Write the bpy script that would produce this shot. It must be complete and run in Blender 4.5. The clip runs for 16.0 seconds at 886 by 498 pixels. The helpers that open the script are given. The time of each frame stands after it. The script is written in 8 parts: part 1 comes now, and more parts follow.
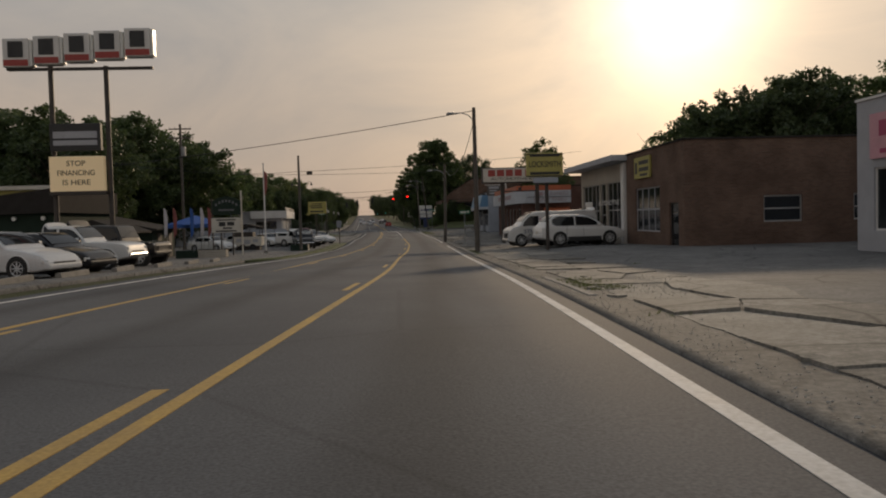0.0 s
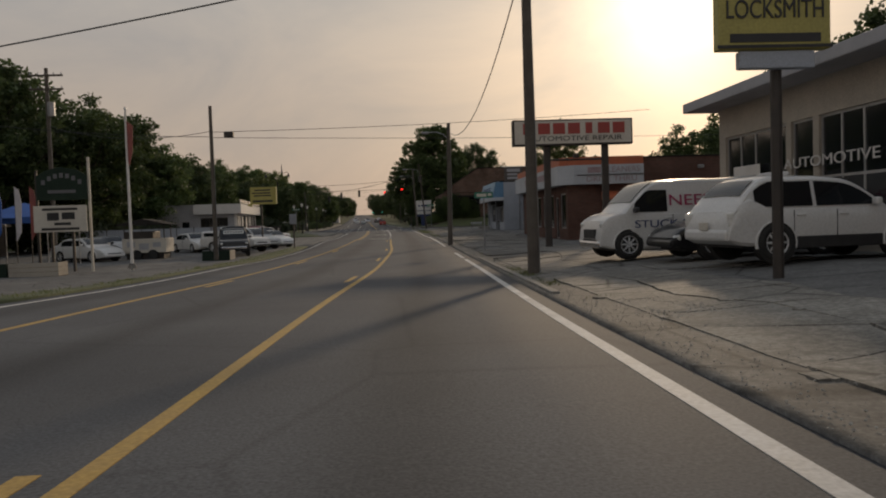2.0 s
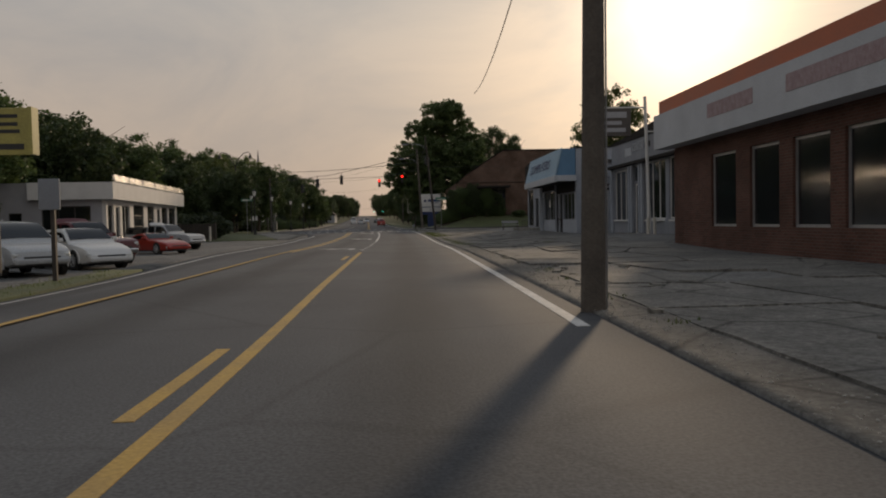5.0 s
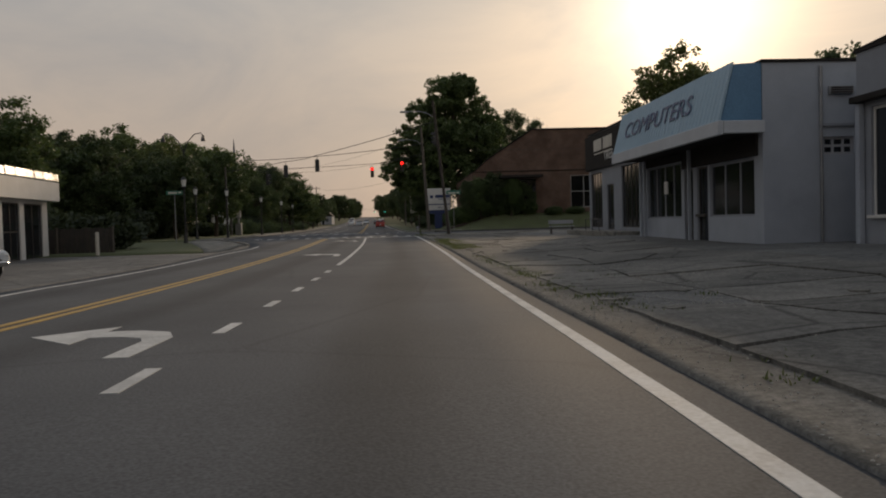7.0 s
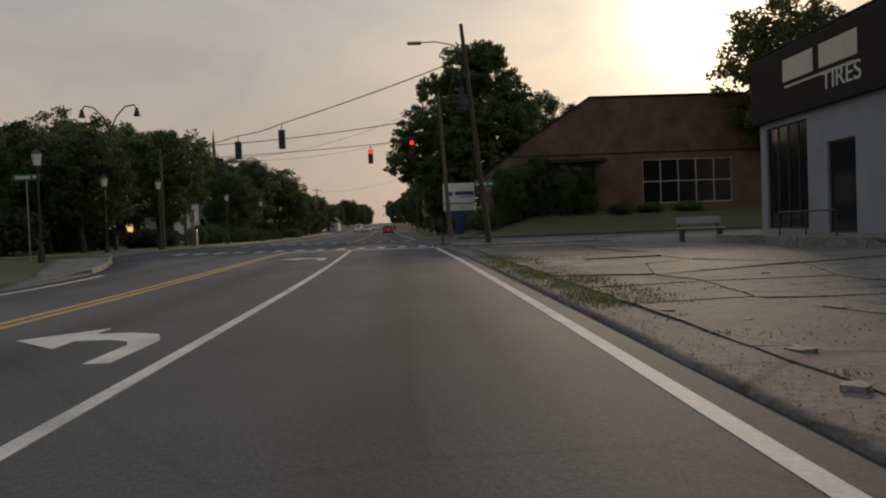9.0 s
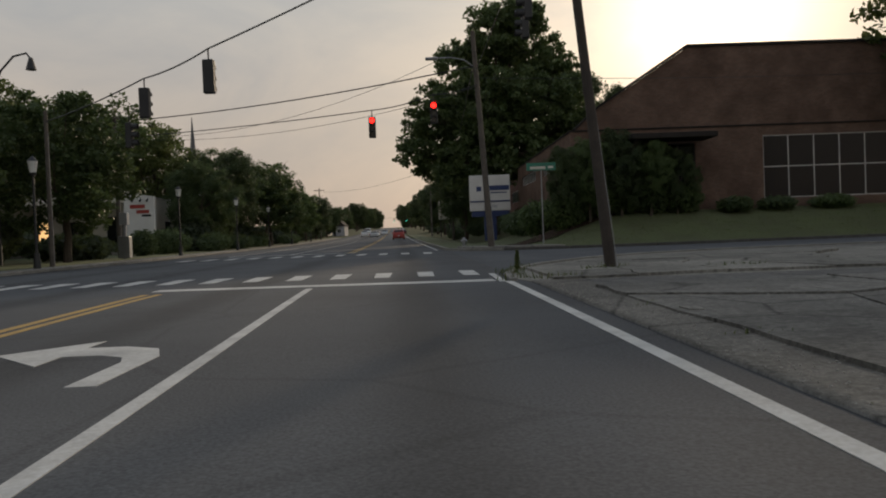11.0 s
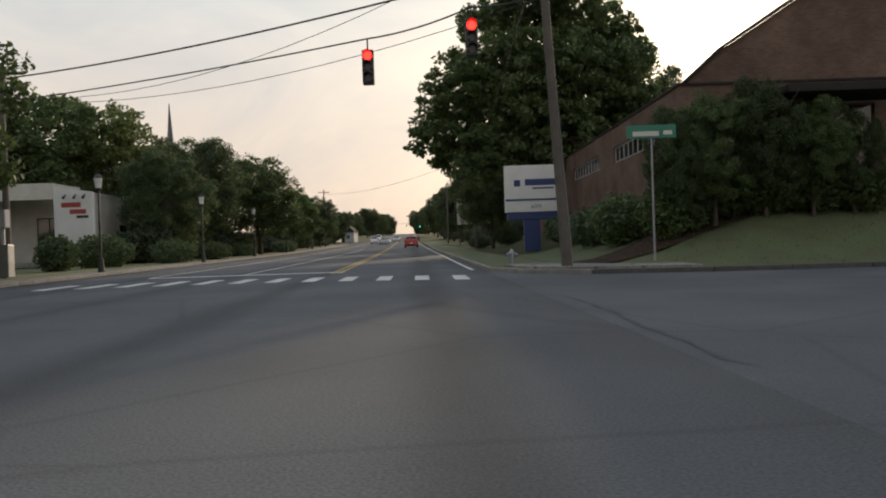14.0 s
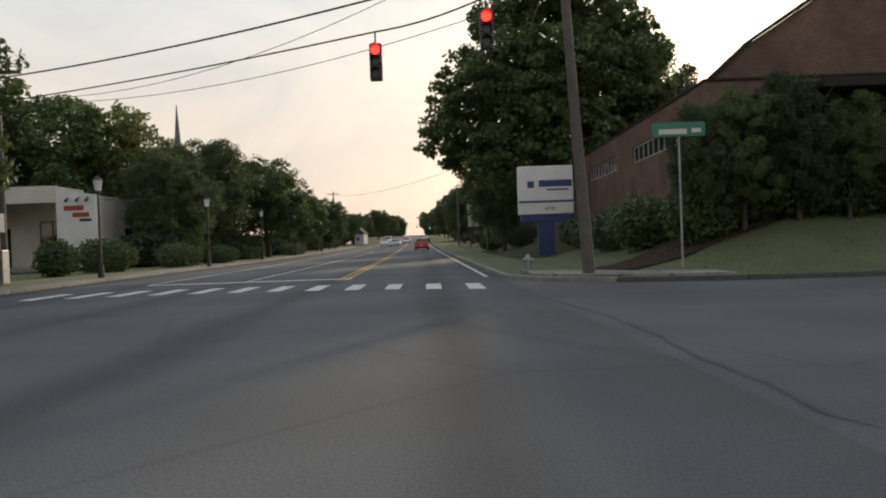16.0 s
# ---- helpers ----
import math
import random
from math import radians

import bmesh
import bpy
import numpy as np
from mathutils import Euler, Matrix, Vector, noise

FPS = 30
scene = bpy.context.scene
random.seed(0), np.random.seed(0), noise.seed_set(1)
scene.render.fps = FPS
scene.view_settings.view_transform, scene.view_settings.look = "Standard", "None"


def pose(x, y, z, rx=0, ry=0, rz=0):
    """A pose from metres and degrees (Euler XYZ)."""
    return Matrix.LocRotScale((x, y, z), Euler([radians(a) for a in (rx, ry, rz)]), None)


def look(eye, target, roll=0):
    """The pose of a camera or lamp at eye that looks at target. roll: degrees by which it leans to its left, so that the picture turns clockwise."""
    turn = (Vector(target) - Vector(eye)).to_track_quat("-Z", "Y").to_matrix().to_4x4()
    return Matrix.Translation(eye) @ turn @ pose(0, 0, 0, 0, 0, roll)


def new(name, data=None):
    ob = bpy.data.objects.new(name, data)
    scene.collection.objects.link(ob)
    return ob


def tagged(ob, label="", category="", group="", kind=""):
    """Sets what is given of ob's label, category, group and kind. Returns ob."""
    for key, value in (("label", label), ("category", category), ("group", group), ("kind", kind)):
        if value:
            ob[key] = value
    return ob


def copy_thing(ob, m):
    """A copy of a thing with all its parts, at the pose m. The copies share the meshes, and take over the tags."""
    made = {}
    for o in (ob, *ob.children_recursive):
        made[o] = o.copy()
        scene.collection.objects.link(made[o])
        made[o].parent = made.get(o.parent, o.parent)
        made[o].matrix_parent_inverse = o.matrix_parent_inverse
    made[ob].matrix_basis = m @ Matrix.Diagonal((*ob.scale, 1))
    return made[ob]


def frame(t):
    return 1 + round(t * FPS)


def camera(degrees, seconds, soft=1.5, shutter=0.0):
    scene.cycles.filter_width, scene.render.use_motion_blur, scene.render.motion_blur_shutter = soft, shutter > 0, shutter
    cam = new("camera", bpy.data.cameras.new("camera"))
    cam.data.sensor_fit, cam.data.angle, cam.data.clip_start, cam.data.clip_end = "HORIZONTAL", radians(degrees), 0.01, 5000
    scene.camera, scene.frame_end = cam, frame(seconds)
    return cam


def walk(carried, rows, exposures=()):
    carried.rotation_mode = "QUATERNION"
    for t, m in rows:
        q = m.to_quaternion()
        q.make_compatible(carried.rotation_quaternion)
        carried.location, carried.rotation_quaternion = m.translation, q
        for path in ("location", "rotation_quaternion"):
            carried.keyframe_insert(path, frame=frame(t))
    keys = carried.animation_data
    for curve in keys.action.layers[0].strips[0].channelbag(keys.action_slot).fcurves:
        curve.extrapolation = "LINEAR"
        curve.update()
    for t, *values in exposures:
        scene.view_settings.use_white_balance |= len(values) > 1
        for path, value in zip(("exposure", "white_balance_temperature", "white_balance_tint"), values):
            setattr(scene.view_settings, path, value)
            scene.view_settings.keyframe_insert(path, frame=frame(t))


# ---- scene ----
cam = camera(59.3, 16.0, soft=2.0)

PATH = [
    (0, (0.135, 0.536, 2.094), (0.259, 2.531, 2.018), -1.5),
    (0.5, (0.508, 7.445, 1.988), (0.635, 9.439, 1.909), -1.8),
    (1, (0.866, 14.211, 1.853), (0.993, 16.205, 1.772), -2.0),
    (1.5, (1.303, 20.588, 1.705), (1.426, 22.582, 1.625), -2.0),
    (2, (1.582, 27.134, 1.545), (1.706, 29.129, 1.468), -1.8),
    (2.5, (1.692, 33.583, 1.406), (1.821, 35.577, 1.33), -2.0),
    (3, (2.031, 39.794, 1.298), (2.155, 41.789, 1.221), -1.8),
    (3.5, (2.252, 45.969, 1.155), (2.372, 47.964, 1.081), -1.7),
    (4, (2.467, 52.181, 1.036), (2.583, 54.176, 0.962), -1.5),
    (6.3, (2.928, 82.174, 1.02), (3.039, 84.17, 0.953), -1.1),
    (6.5, (2.991, 84.782, 1.023), (3.1, 86.778, 0.956), -1.2),
    (7, (3.223, 91.253, 1.017), (3.324, 93.249, 0.948), -1.6),
    (7.5, (3.425, 97.557, 0.986), (3.515, 99.554, 0.921), -1.5),
    (8, (3.345, 103.61, 0.902), (3.432, 105.607, 0.841), -1.9),
    (9, (3.298, 115.056, 0.846), (3.368, 117.054, 0.793), -2.1),
    (11.5, (2.502, 138.747, 1.03), (2.539, 140.746, 0.991), -2.1),
    (12, (2.393, 142.27, 1.089), (2.424, 144.269, 1.052), -2.0),
    (12.5, (2.311, 145.074, 1.066), (2.336, 147.074, 1.033), -1.9),
    (13, (2.238, 147.437, 1.09), (2.258, 149.437, 1.059), -2.0),
    (13.5, (2.159, 149.422, 1.088), (2.176, 151.421, 1.062), -1.8),
    (14, (2.122, 150.913, 1.095), (2.133, 152.913, 1.072), -1.9),
    (14.5, (2.125, 151.833, 1.18), (2.13, 153.833, 1.156), -1.9),
    (15, (2.097, 152.296, 1.221), (2.099, 154.296, 1.2), -1.9),
    (15.5, (2.108, 152.446, 1.22), (2.106, 154.446, 1.2), -1.9),
    (16, (2.058, 152.396, 1.227), (2.043, 154.396, 1.208), -2.0),
]
EXPOSURES = [(0, -0.05, 7100, 12), (4.2, 0.0, 7000, 12), (9.2, 0.05, 6900, 11), (11.3, 0.22, 6750, 9), (12.0, 0.3, 6750, 9), (13.0, 0.66, 6750, 9), (14.5, 0.98, 6750, 9), (16, 1.03, 6750, 9)]
walk(cam, [(t, look(e, g, r)) for t, e, g, r in PATH], EXPOSURES)

# ---- light ----
SUN_AZ, SUN_EL = 20.5, 14.2          # degrees from +y towards +x, degrees above the horizon
world = bpy.data.worlds.new("hazy_evening_sky")
scene.world = world
world.use_nodes = True
wn, wl = world.node_tree.nodes, world.node_tree.links
bg = wn["Background"]
sky = wn.new("ShaderNodeTexSky")
sky.sky_type, sky.sun_disc = "NISHITA", False
sky.sun_elevation, sky.sun_rotation = radians(SUN_EL), radians(SUN_AZ)
sky.altitude, sky.air_density, sky.dust_density, sky.ozone_density = 100, 1.2, 4.0, 1.5
# thin drifting cloud veils
wtc, wmap, wno, wrm, wmx = (wn.new("ShaderNode" + k) for k in ("TexCoord", "Mapping", "TexNoise", "ValToRGB", "MixRGB"))
wmap.inputs["Scale"].default_value = (1.6, 1.6, 3.4)
wno.inputs["Scale"].default_value, wno.inputs["Detail"].default_value, wno.inputs["Roughness"].default_value = 2.0, 7, 0.58
wno.inputs["Distortion"].default_value = 0.6
wrm.color_ramp.elements[0].position, wrm.color_ramp.elements[0].color = 0.36, (0.84, 0.87, 0.92, 1)
wrm.color_ramp.elements[1].position, wrm.color_ramp.elements[1].color = 0.68, (1.12, 1.08, 1.04, 1)
wmx.blend_type, wmx.inputs["Fac"].default_value = "MULTIPLY", 1.0
wl.new(wtc.outputs["Generated"], wmap.inputs["Vector"])
wl.new(wmap.outputs["Vector"], wno.inputs["Vector"])
wl.new(wno.outputs["Fac"], wrm.inputs["Fac"])
# haze: the sky's range is pressed together and greyed
wsc, wgm, whs, whz, wgn = (wn.new("ShaderNode" + k) for k in ("VectorMath", "Gamma", "HueSaturation", "MixRGB", "VectorMath"))
wsc.operation, wgn.operation = "SCALE", "SCALE"
wsc.inputs["Scale"].default_value, wgn.inputs["Scale"].default_value = 0.1, 5.5
wgm.inputs["Gamma"].default_value = 1.0
whs.inputs["Saturation"].default_value = 0.78
whz.inputs["Fac"].default_value, whz.inputs["Color2"].default_value = 0.88, (0.66, 0.605, 0.585, 1)
wl.new(sky.outputs["Color"], wsc.inputs[0]), wl.new(wsc.outputs["Vector"], wgm.inputs["Color"])
wl.new(wgm.outputs["Color"], whs.inputs["Color"]), wl.new(whs.outputs["Color"], whz.inputs["Color1"])
# warm haze at the horizon, cooler overhead
wsx, whr = wn.new("ShaderNodeSeparateXYZ"), wn.new("ShaderNodeValToRGB")
wl.new(wtc.outputs["Generated"], wsx.inputs["Vector"]), wl.new(wsx.outputs["Z"], whr.inputs["Fac"])
whr.color_ramp.elements[0].position, whr.color_ramp.elements[0].color = 0.0, (0.80, 0.64, 0.53, 1)
whr.color_ramp.elements[1].position, whr.color_ramp.elements[1].color = 0.9, (0.46, 0.545, 0.66, 1)
_e = whr.color_ramp.elements.new(0.3)
_e.color = (0.64, 0.655, 0.66, 1)
_e = whr.color_ramp.elements.new(0.14)
_e.color = (0.76, 0.66, 0.58, 1)
wl.new(whr.outputs["Color"], whz.inputs["Color2"])
# the hazy aureole round the veiled sun
SUN_DIR = (math.sin(radians(SUN_AZ)) * math.cos(radians(SUN_EL)), math.cos(radians(SUN_AZ)) * math.cos(radians(SUN_EL)), math.sin(radians(SUN_EL)))
wdt, wcl = wn.new("ShaderNodeVectorMath"), wn.new("ShaderNodeMath")
wdt.operation, wdt.inputs[1].default_value = "DOT_PRODUCT", SUN_DIR
wcl.operation, wcl.inputs[1].default_value = "MAXIMUM", 0.0
wl.new(wtc.outputs["Generated"], wdt.inputs[0]), wl.new(wdt.outputs["Value"], wcl.inputs[0])
wsum = whz.outputs["Color"]
for _pow, _col in ((260, (1.9, 1.55, 1.1)), (40, (0.24, 0.15, 0.06))):
    wpw, wcm, wad = wn.new("ShaderNodeMath"), wn.new("ShaderNodeVectorMath"), wn.new("ShaderNodeVectorMath")
    wpw.operation, wpw.inputs[1].default_value = "POWER", _pow
    wcm.operation, wcm.inputs[0].default_value = "SCALE", _col
    wl.new(wcl.outputs[0], wpw.inputs[0]), wl.new(wpw.outputs[0], wcm.inputs["Scale"])
    wl.new(wsum, wad.inputs[0]), wl.new(wcm.outputs["Vector"], wad.inputs[1])
    wsum = wad.outputs["Vector"]
wl.new(wsum, wgn.inputs[0]), wl.new(wgn.outputs["Vector"], wmx.inputs["Color1"])
wl.new(wrm.outputs["Color"], wmx.inputs["Color2"])
wl.new(wmx.outputs["Color"], bg.inputs["Color"])
bg.inputs["Strength"].default_value = 0.115

sun = new("sun", bpy.data.lights.new("sun", "SUN"))
sun.data.energy, sun.data.angle, sun.data.color = 1.25, radians(2.5), (1.0, 0.8, 0.58)
sun.matrix_basis = look(Vector(SUN_DIR) * 100, (0, 0, 0))

# ---- plan: the road's line, heights ----
def curve(rows):
    a = np.array(rows, float)
    x, y = a[:, 0], a[:, 1]
    m = np.gradient(y, x)
    def f(v):
        v = float(min(max(v, x[0]), x[-1]))
        i = int(min(max(np.searchsorted(x, v) - 1, 0), len(x) - 2))
        h = x[i + 1] - x[i]
        s = (v - x[i]) / h
        return float((2 * s**3 - 3 * s**2 + 1) * y[i] + (s**3 - 2 * s**2 + s) * h * m[i] + (3 * s**2 - 2 * s**3) * y[i + 1] + (s**3 - s**2) * h * m[i + 1])
    return f

# right edge line of the road, and the road's height, along y
RX = curve([(-90, -3.4), (0, 1.75), (12, 2.44), (27, 3.22), (38, 3.63), (52, 4.2), (62, 4.4), (75, 4.58), (88, 4.72), (110, 4.88), (120, 4.87), (134, 4.62), (149, 4.2), (175, 3.4), (219, 1.85), (300, -1.3), (600, -13.5), (1400, -46)])
GZ = curve([(-90, 2.3), (-40, 1.6), (0, 1.02), (14.2, .78), (27, .47), (39.8, .21), (52, -.01), (60, -.06), (82, -.06), (97.5, -.09), (104, -.16), (115, -.22), (127, -.15), (139, -.05), (147, 0), (176, 0), (230, 0.05), (320, .6), (600, 4.0), (1400, 13)])
# left kerb of the road, along y
LX = curve([(-90, -14.0), (0, -8.4), (27, -6.9), (52, -5.7), (75, -5.3), (100, -5.2), (125, -5.3), (137, -5.7), (143, -7.5), (152, -10.8), (177, -12.4), (219, -14.0), (300, -17.1), (600, -29.3), (1400, -62)])

# fall of the left lane below the crown, along y
_fall = curve([(-90, 0), (10, 0), (30, .1), (45, 0), (60, -.09), (67, -.25), (75, -.33), (85, -.33), (98, -.1), (108, 0), (1400, 0)])
YO = curve([(-90, -11.2), (0, -5.5), (20, -4.35), (45, -3.35), (62, -2.4), (75, -1.9), (95, -1.8), (115, -2.0), (131, -2.05), (149, -2.6)])
def fall(x, y):
    return _fall(y) * min(1, max(0, (YO(y) - x) / (YO(y) - LX(y)))) if y < 110 else 0.0

# ---- materials ----
def _nt(name):
    m = bpy.data.materials.new(name)
    m.use_nodes = True
    n, l = m.node_tree.nodes, m.node_tree.links
    return m, n, l, n["Principled BSDF"]

def surf(name, c1, c2=None, scale=3.0, fine=60.0, rough=0.7, metal=0.0, bump=0.15, spread=0.25, rnd=0.0, coat=0.0):
    """Two colours mixed by coarse noise, speckled by fine noise, with bump and uneven gloss."""
    m, n, l, p = _nt(name)
    c2 = c2 or tuple(v * 0.75 for v in c1)
    tc = n.new("ShaderNodeTexCoord")
    a, b = n.new("ShaderNodeTexNoise"), n.new("ShaderNodeTexNoise")
    a.inputs["Scale"].default_value, a.inputs["Detail"].default_value, a.inputs["Roughness"].default_value = scale, 6, 0.6
    b.inputs["Scale"].default_value, b.inputs["Detail"].default_value = fine, 3
    l.new(tc.outputs["Object"], a.inputs["Vector"]), l.new(tc.outputs["Object"], b.inputs["Vector"])
    r = n.new("ShaderNodeValToRGB")
    r.color_ramp.elements[0].position, r.color_ramp.elements[1].position = 0.5 - spread, 0.5 + spread
    r.color_ramp.elements[0].color, r.color_ramp.elements[1].color = (*c2, 1), (*c1, 1)
    l.new(a.outputs["Fac"], r.inputs["Fac"])
    mx = n.new("ShaderNodeMixRGB")
    mx.blend_type, mx.inputs["Fac"].default_value = "OVERLAY", 0.35
    l.new(r.outputs["Color"], mx.inputs["Color1"]), l.new(b.outputs["Fac"], mx.inputs["Color2"])
    out = mx.outputs["Color"]
    if rnd:
        oi, hs = n.new("ShaderNodeObjectInfo"), n.new("ShaderNodeHueSaturation")
        mr = n.new("ShaderNodeMapRange")
        mr.inputs["To Min"].default_value, mr.inputs["To Max"].default_value = 1 - rnd, 1 + rnd
        l.new(oi.outputs["Random"], mr.inputs["Value"]), l.new(mr.outputs["Result"], hs.inputs["Value"]), l.new(out, hs.inputs["Color"])
        out = hs.outputs["Color"]
    l.new(out, p.inputs["Base Color"])
    rr = n.new("ShaderNodeMapRange")
    rr.inputs["To Min"].default_value, rr.inputs["To Max"].default_value = max(rough - 0.12, 0.03), min(rough + 0.12, 1)
    l.new(a.outputs["Fac"], rr.inputs["Value"]), l.new(rr.outputs["Result"], p.inputs["Roughness"])
    p.inputs["Metallic"].default_value = metal
    if coat:
        p.inputs["Coat Weight"].default_value, p.inputs["Coat Roughness"].default_value = coat, 0.05
    if bump:
        bp = n.new("ShaderNodeBump")
        bp.inputs["Strength"].default_value, bp.inputs["Distance"].default_value = bump, 0.02
        l.new(b.outputs["Fac"], bp.inputs["Height"]), l.new(bp.outputs["Normal"], p.inputs["Normal"])
    return m

def glass(name, c=(0.02, 0.025, 0.03), rough=0.06, ior=1.5):
    """Dark, dusty shop or car glass: mostly mirror, a little see-through."""
    m, n, l, p = _nt(name)
    p.inputs["Base Color"].default_value = (*c, 1)
    p.inputs["Roughness"].default_value = rough
    p.inputs["Transmission Weight"].default_value = 0.35
    p.inputs["IOR"].default_value = ior
    no = n.new("ShaderNodeTexNoise")
    no.inputs["Scale"].default_value = 2.0
    mr = n.new("ShaderNodeMapRange")
    mr.inputs["To Min"].default_value, mr.inputs["To Max"].default_value = rough * 0.6, rough * 2.2
    l.new(no.outputs["Fac"], mr.inputs["Value"]), l.new(mr.outputs["Result"], p.inputs["Roughness"])
    return m

def glow(name, c, strength):
    m, n, l, p = _nt(name)
    p.inputs["Base Color"].default_value = (*c, 1)
    p.inputs["Emission Color"].default_value, p.inputs["Emission Strength"].default_value = (*c, 1), strength
    return m

def brick(name, c1, c2, mortar, size=1.0):
    m, n, l, p = _nt(name)
    tc, sx, nx, ng = n.new("ShaderNodeTexCoord"), n.new("ShaderNodeSeparateXYZ"), n.new("ShaderNodeSeparateXYZ"), n.new("ShaderNodeNewGeometry")
    l.new(tc.outputs["Object"], sx.inputs["Vector"]), l.new(ng.outputs["Normal"], nx.inputs["Vector"])
    ab = n.new("ShaderNodeMath"); ab.operation = "ABSOLUTE"; l.new(nx.outputs["X"], ab.inputs[0])
    gt = n.new("ShaderNodeMath"); gt.operation = "GREATER_THAN"; gt.inputs[1].default_value = 0.6; l.new(ab.outputs[0], gt.inputs[0])
    mu = n.new("ShaderNodeMix"); mu.data_type = "FLOAT"
    l.new(gt.outputs[0], mu.inputs["Factor"]), l.new(sx.outputs["X"], mu.inputs["A"]), l.new(sx.outputs["Y"], mu.inputs["B"])
    cb = n.new("ShaderNodeCombineXYZ")
    l.new(mu.outputs["Result"], cb.inputs["X"]), l.new(sx.outputs["Z"], cb.inputs["Y"])
    bt = n.new("ShaderNodeTexBrick")
    bt.inputs["Scale"].default_value = 1.0
    bt.inputs["Brick Width"].default_value, bt.inputs["Row Height"].default_value = 0.215 * size, 0.075 * size
    bt.inputs["Mortar Size"].default_value, bt.inputs["Mortar Smooth"].default_value = 0.007 * size, 0.2
    bt.inputs["Color1"].default_value, bt.inputs["Color2"].default_value, bt.inputs["Mortar"].default_value = (*c1, 1), (*c2, 1), (*mortar, 1)
    l.new(cb.outputs["Vector"], bt.inputs["Vector"])
    no = n.new("ShaderNodeTexNoise"); no.inputs["Scale"].default_value, no.inputs["Detail"].default_value = 0.7, 6
    l.new(tc.outputs["Object"], no.inputs["Vector"])
    r = n.new("ShaderNodeValToRGB")
    r.color_ramp.elements[0].position, r.color_ramp.elements[0].color = 0.3, (0.62, 0.6, 0.58, 1)
    r.color_ramp.elements[1].position, r.color_ramp.elements[1].color = 0.7, (1.1, 1.08, 1.05, 1)
    l.new(no.outputs["Fac"], r.inputs["Fac"])
    mx = n.new("ShaderNodeMixRGB"); mx.blend_type, mx.inputs["Fac"].default_value = "MULTIPLY", 1
    l.new(bt.outputs["Color"], mx.inputs["Color1"]), l.new(r.outputs["Color"], mx.inputs["Color2"])
    l.new(mx.outputs["Color"], p.inputs["Base Color"])
    p.inputs["Roughness"].default_value = 0.85
    bp = n.new("ShaderNodeBump"); bp.inputs["Strength"].default_value, bp.inputs["Distance"].default_value, bp.invert = 0.6, 0.01, True
    l.new(bt.outputs["Fac"], bp.inputs["Height"]), l.new(bp.outputs["Normal"], p.inputs["Normal"])
    return m

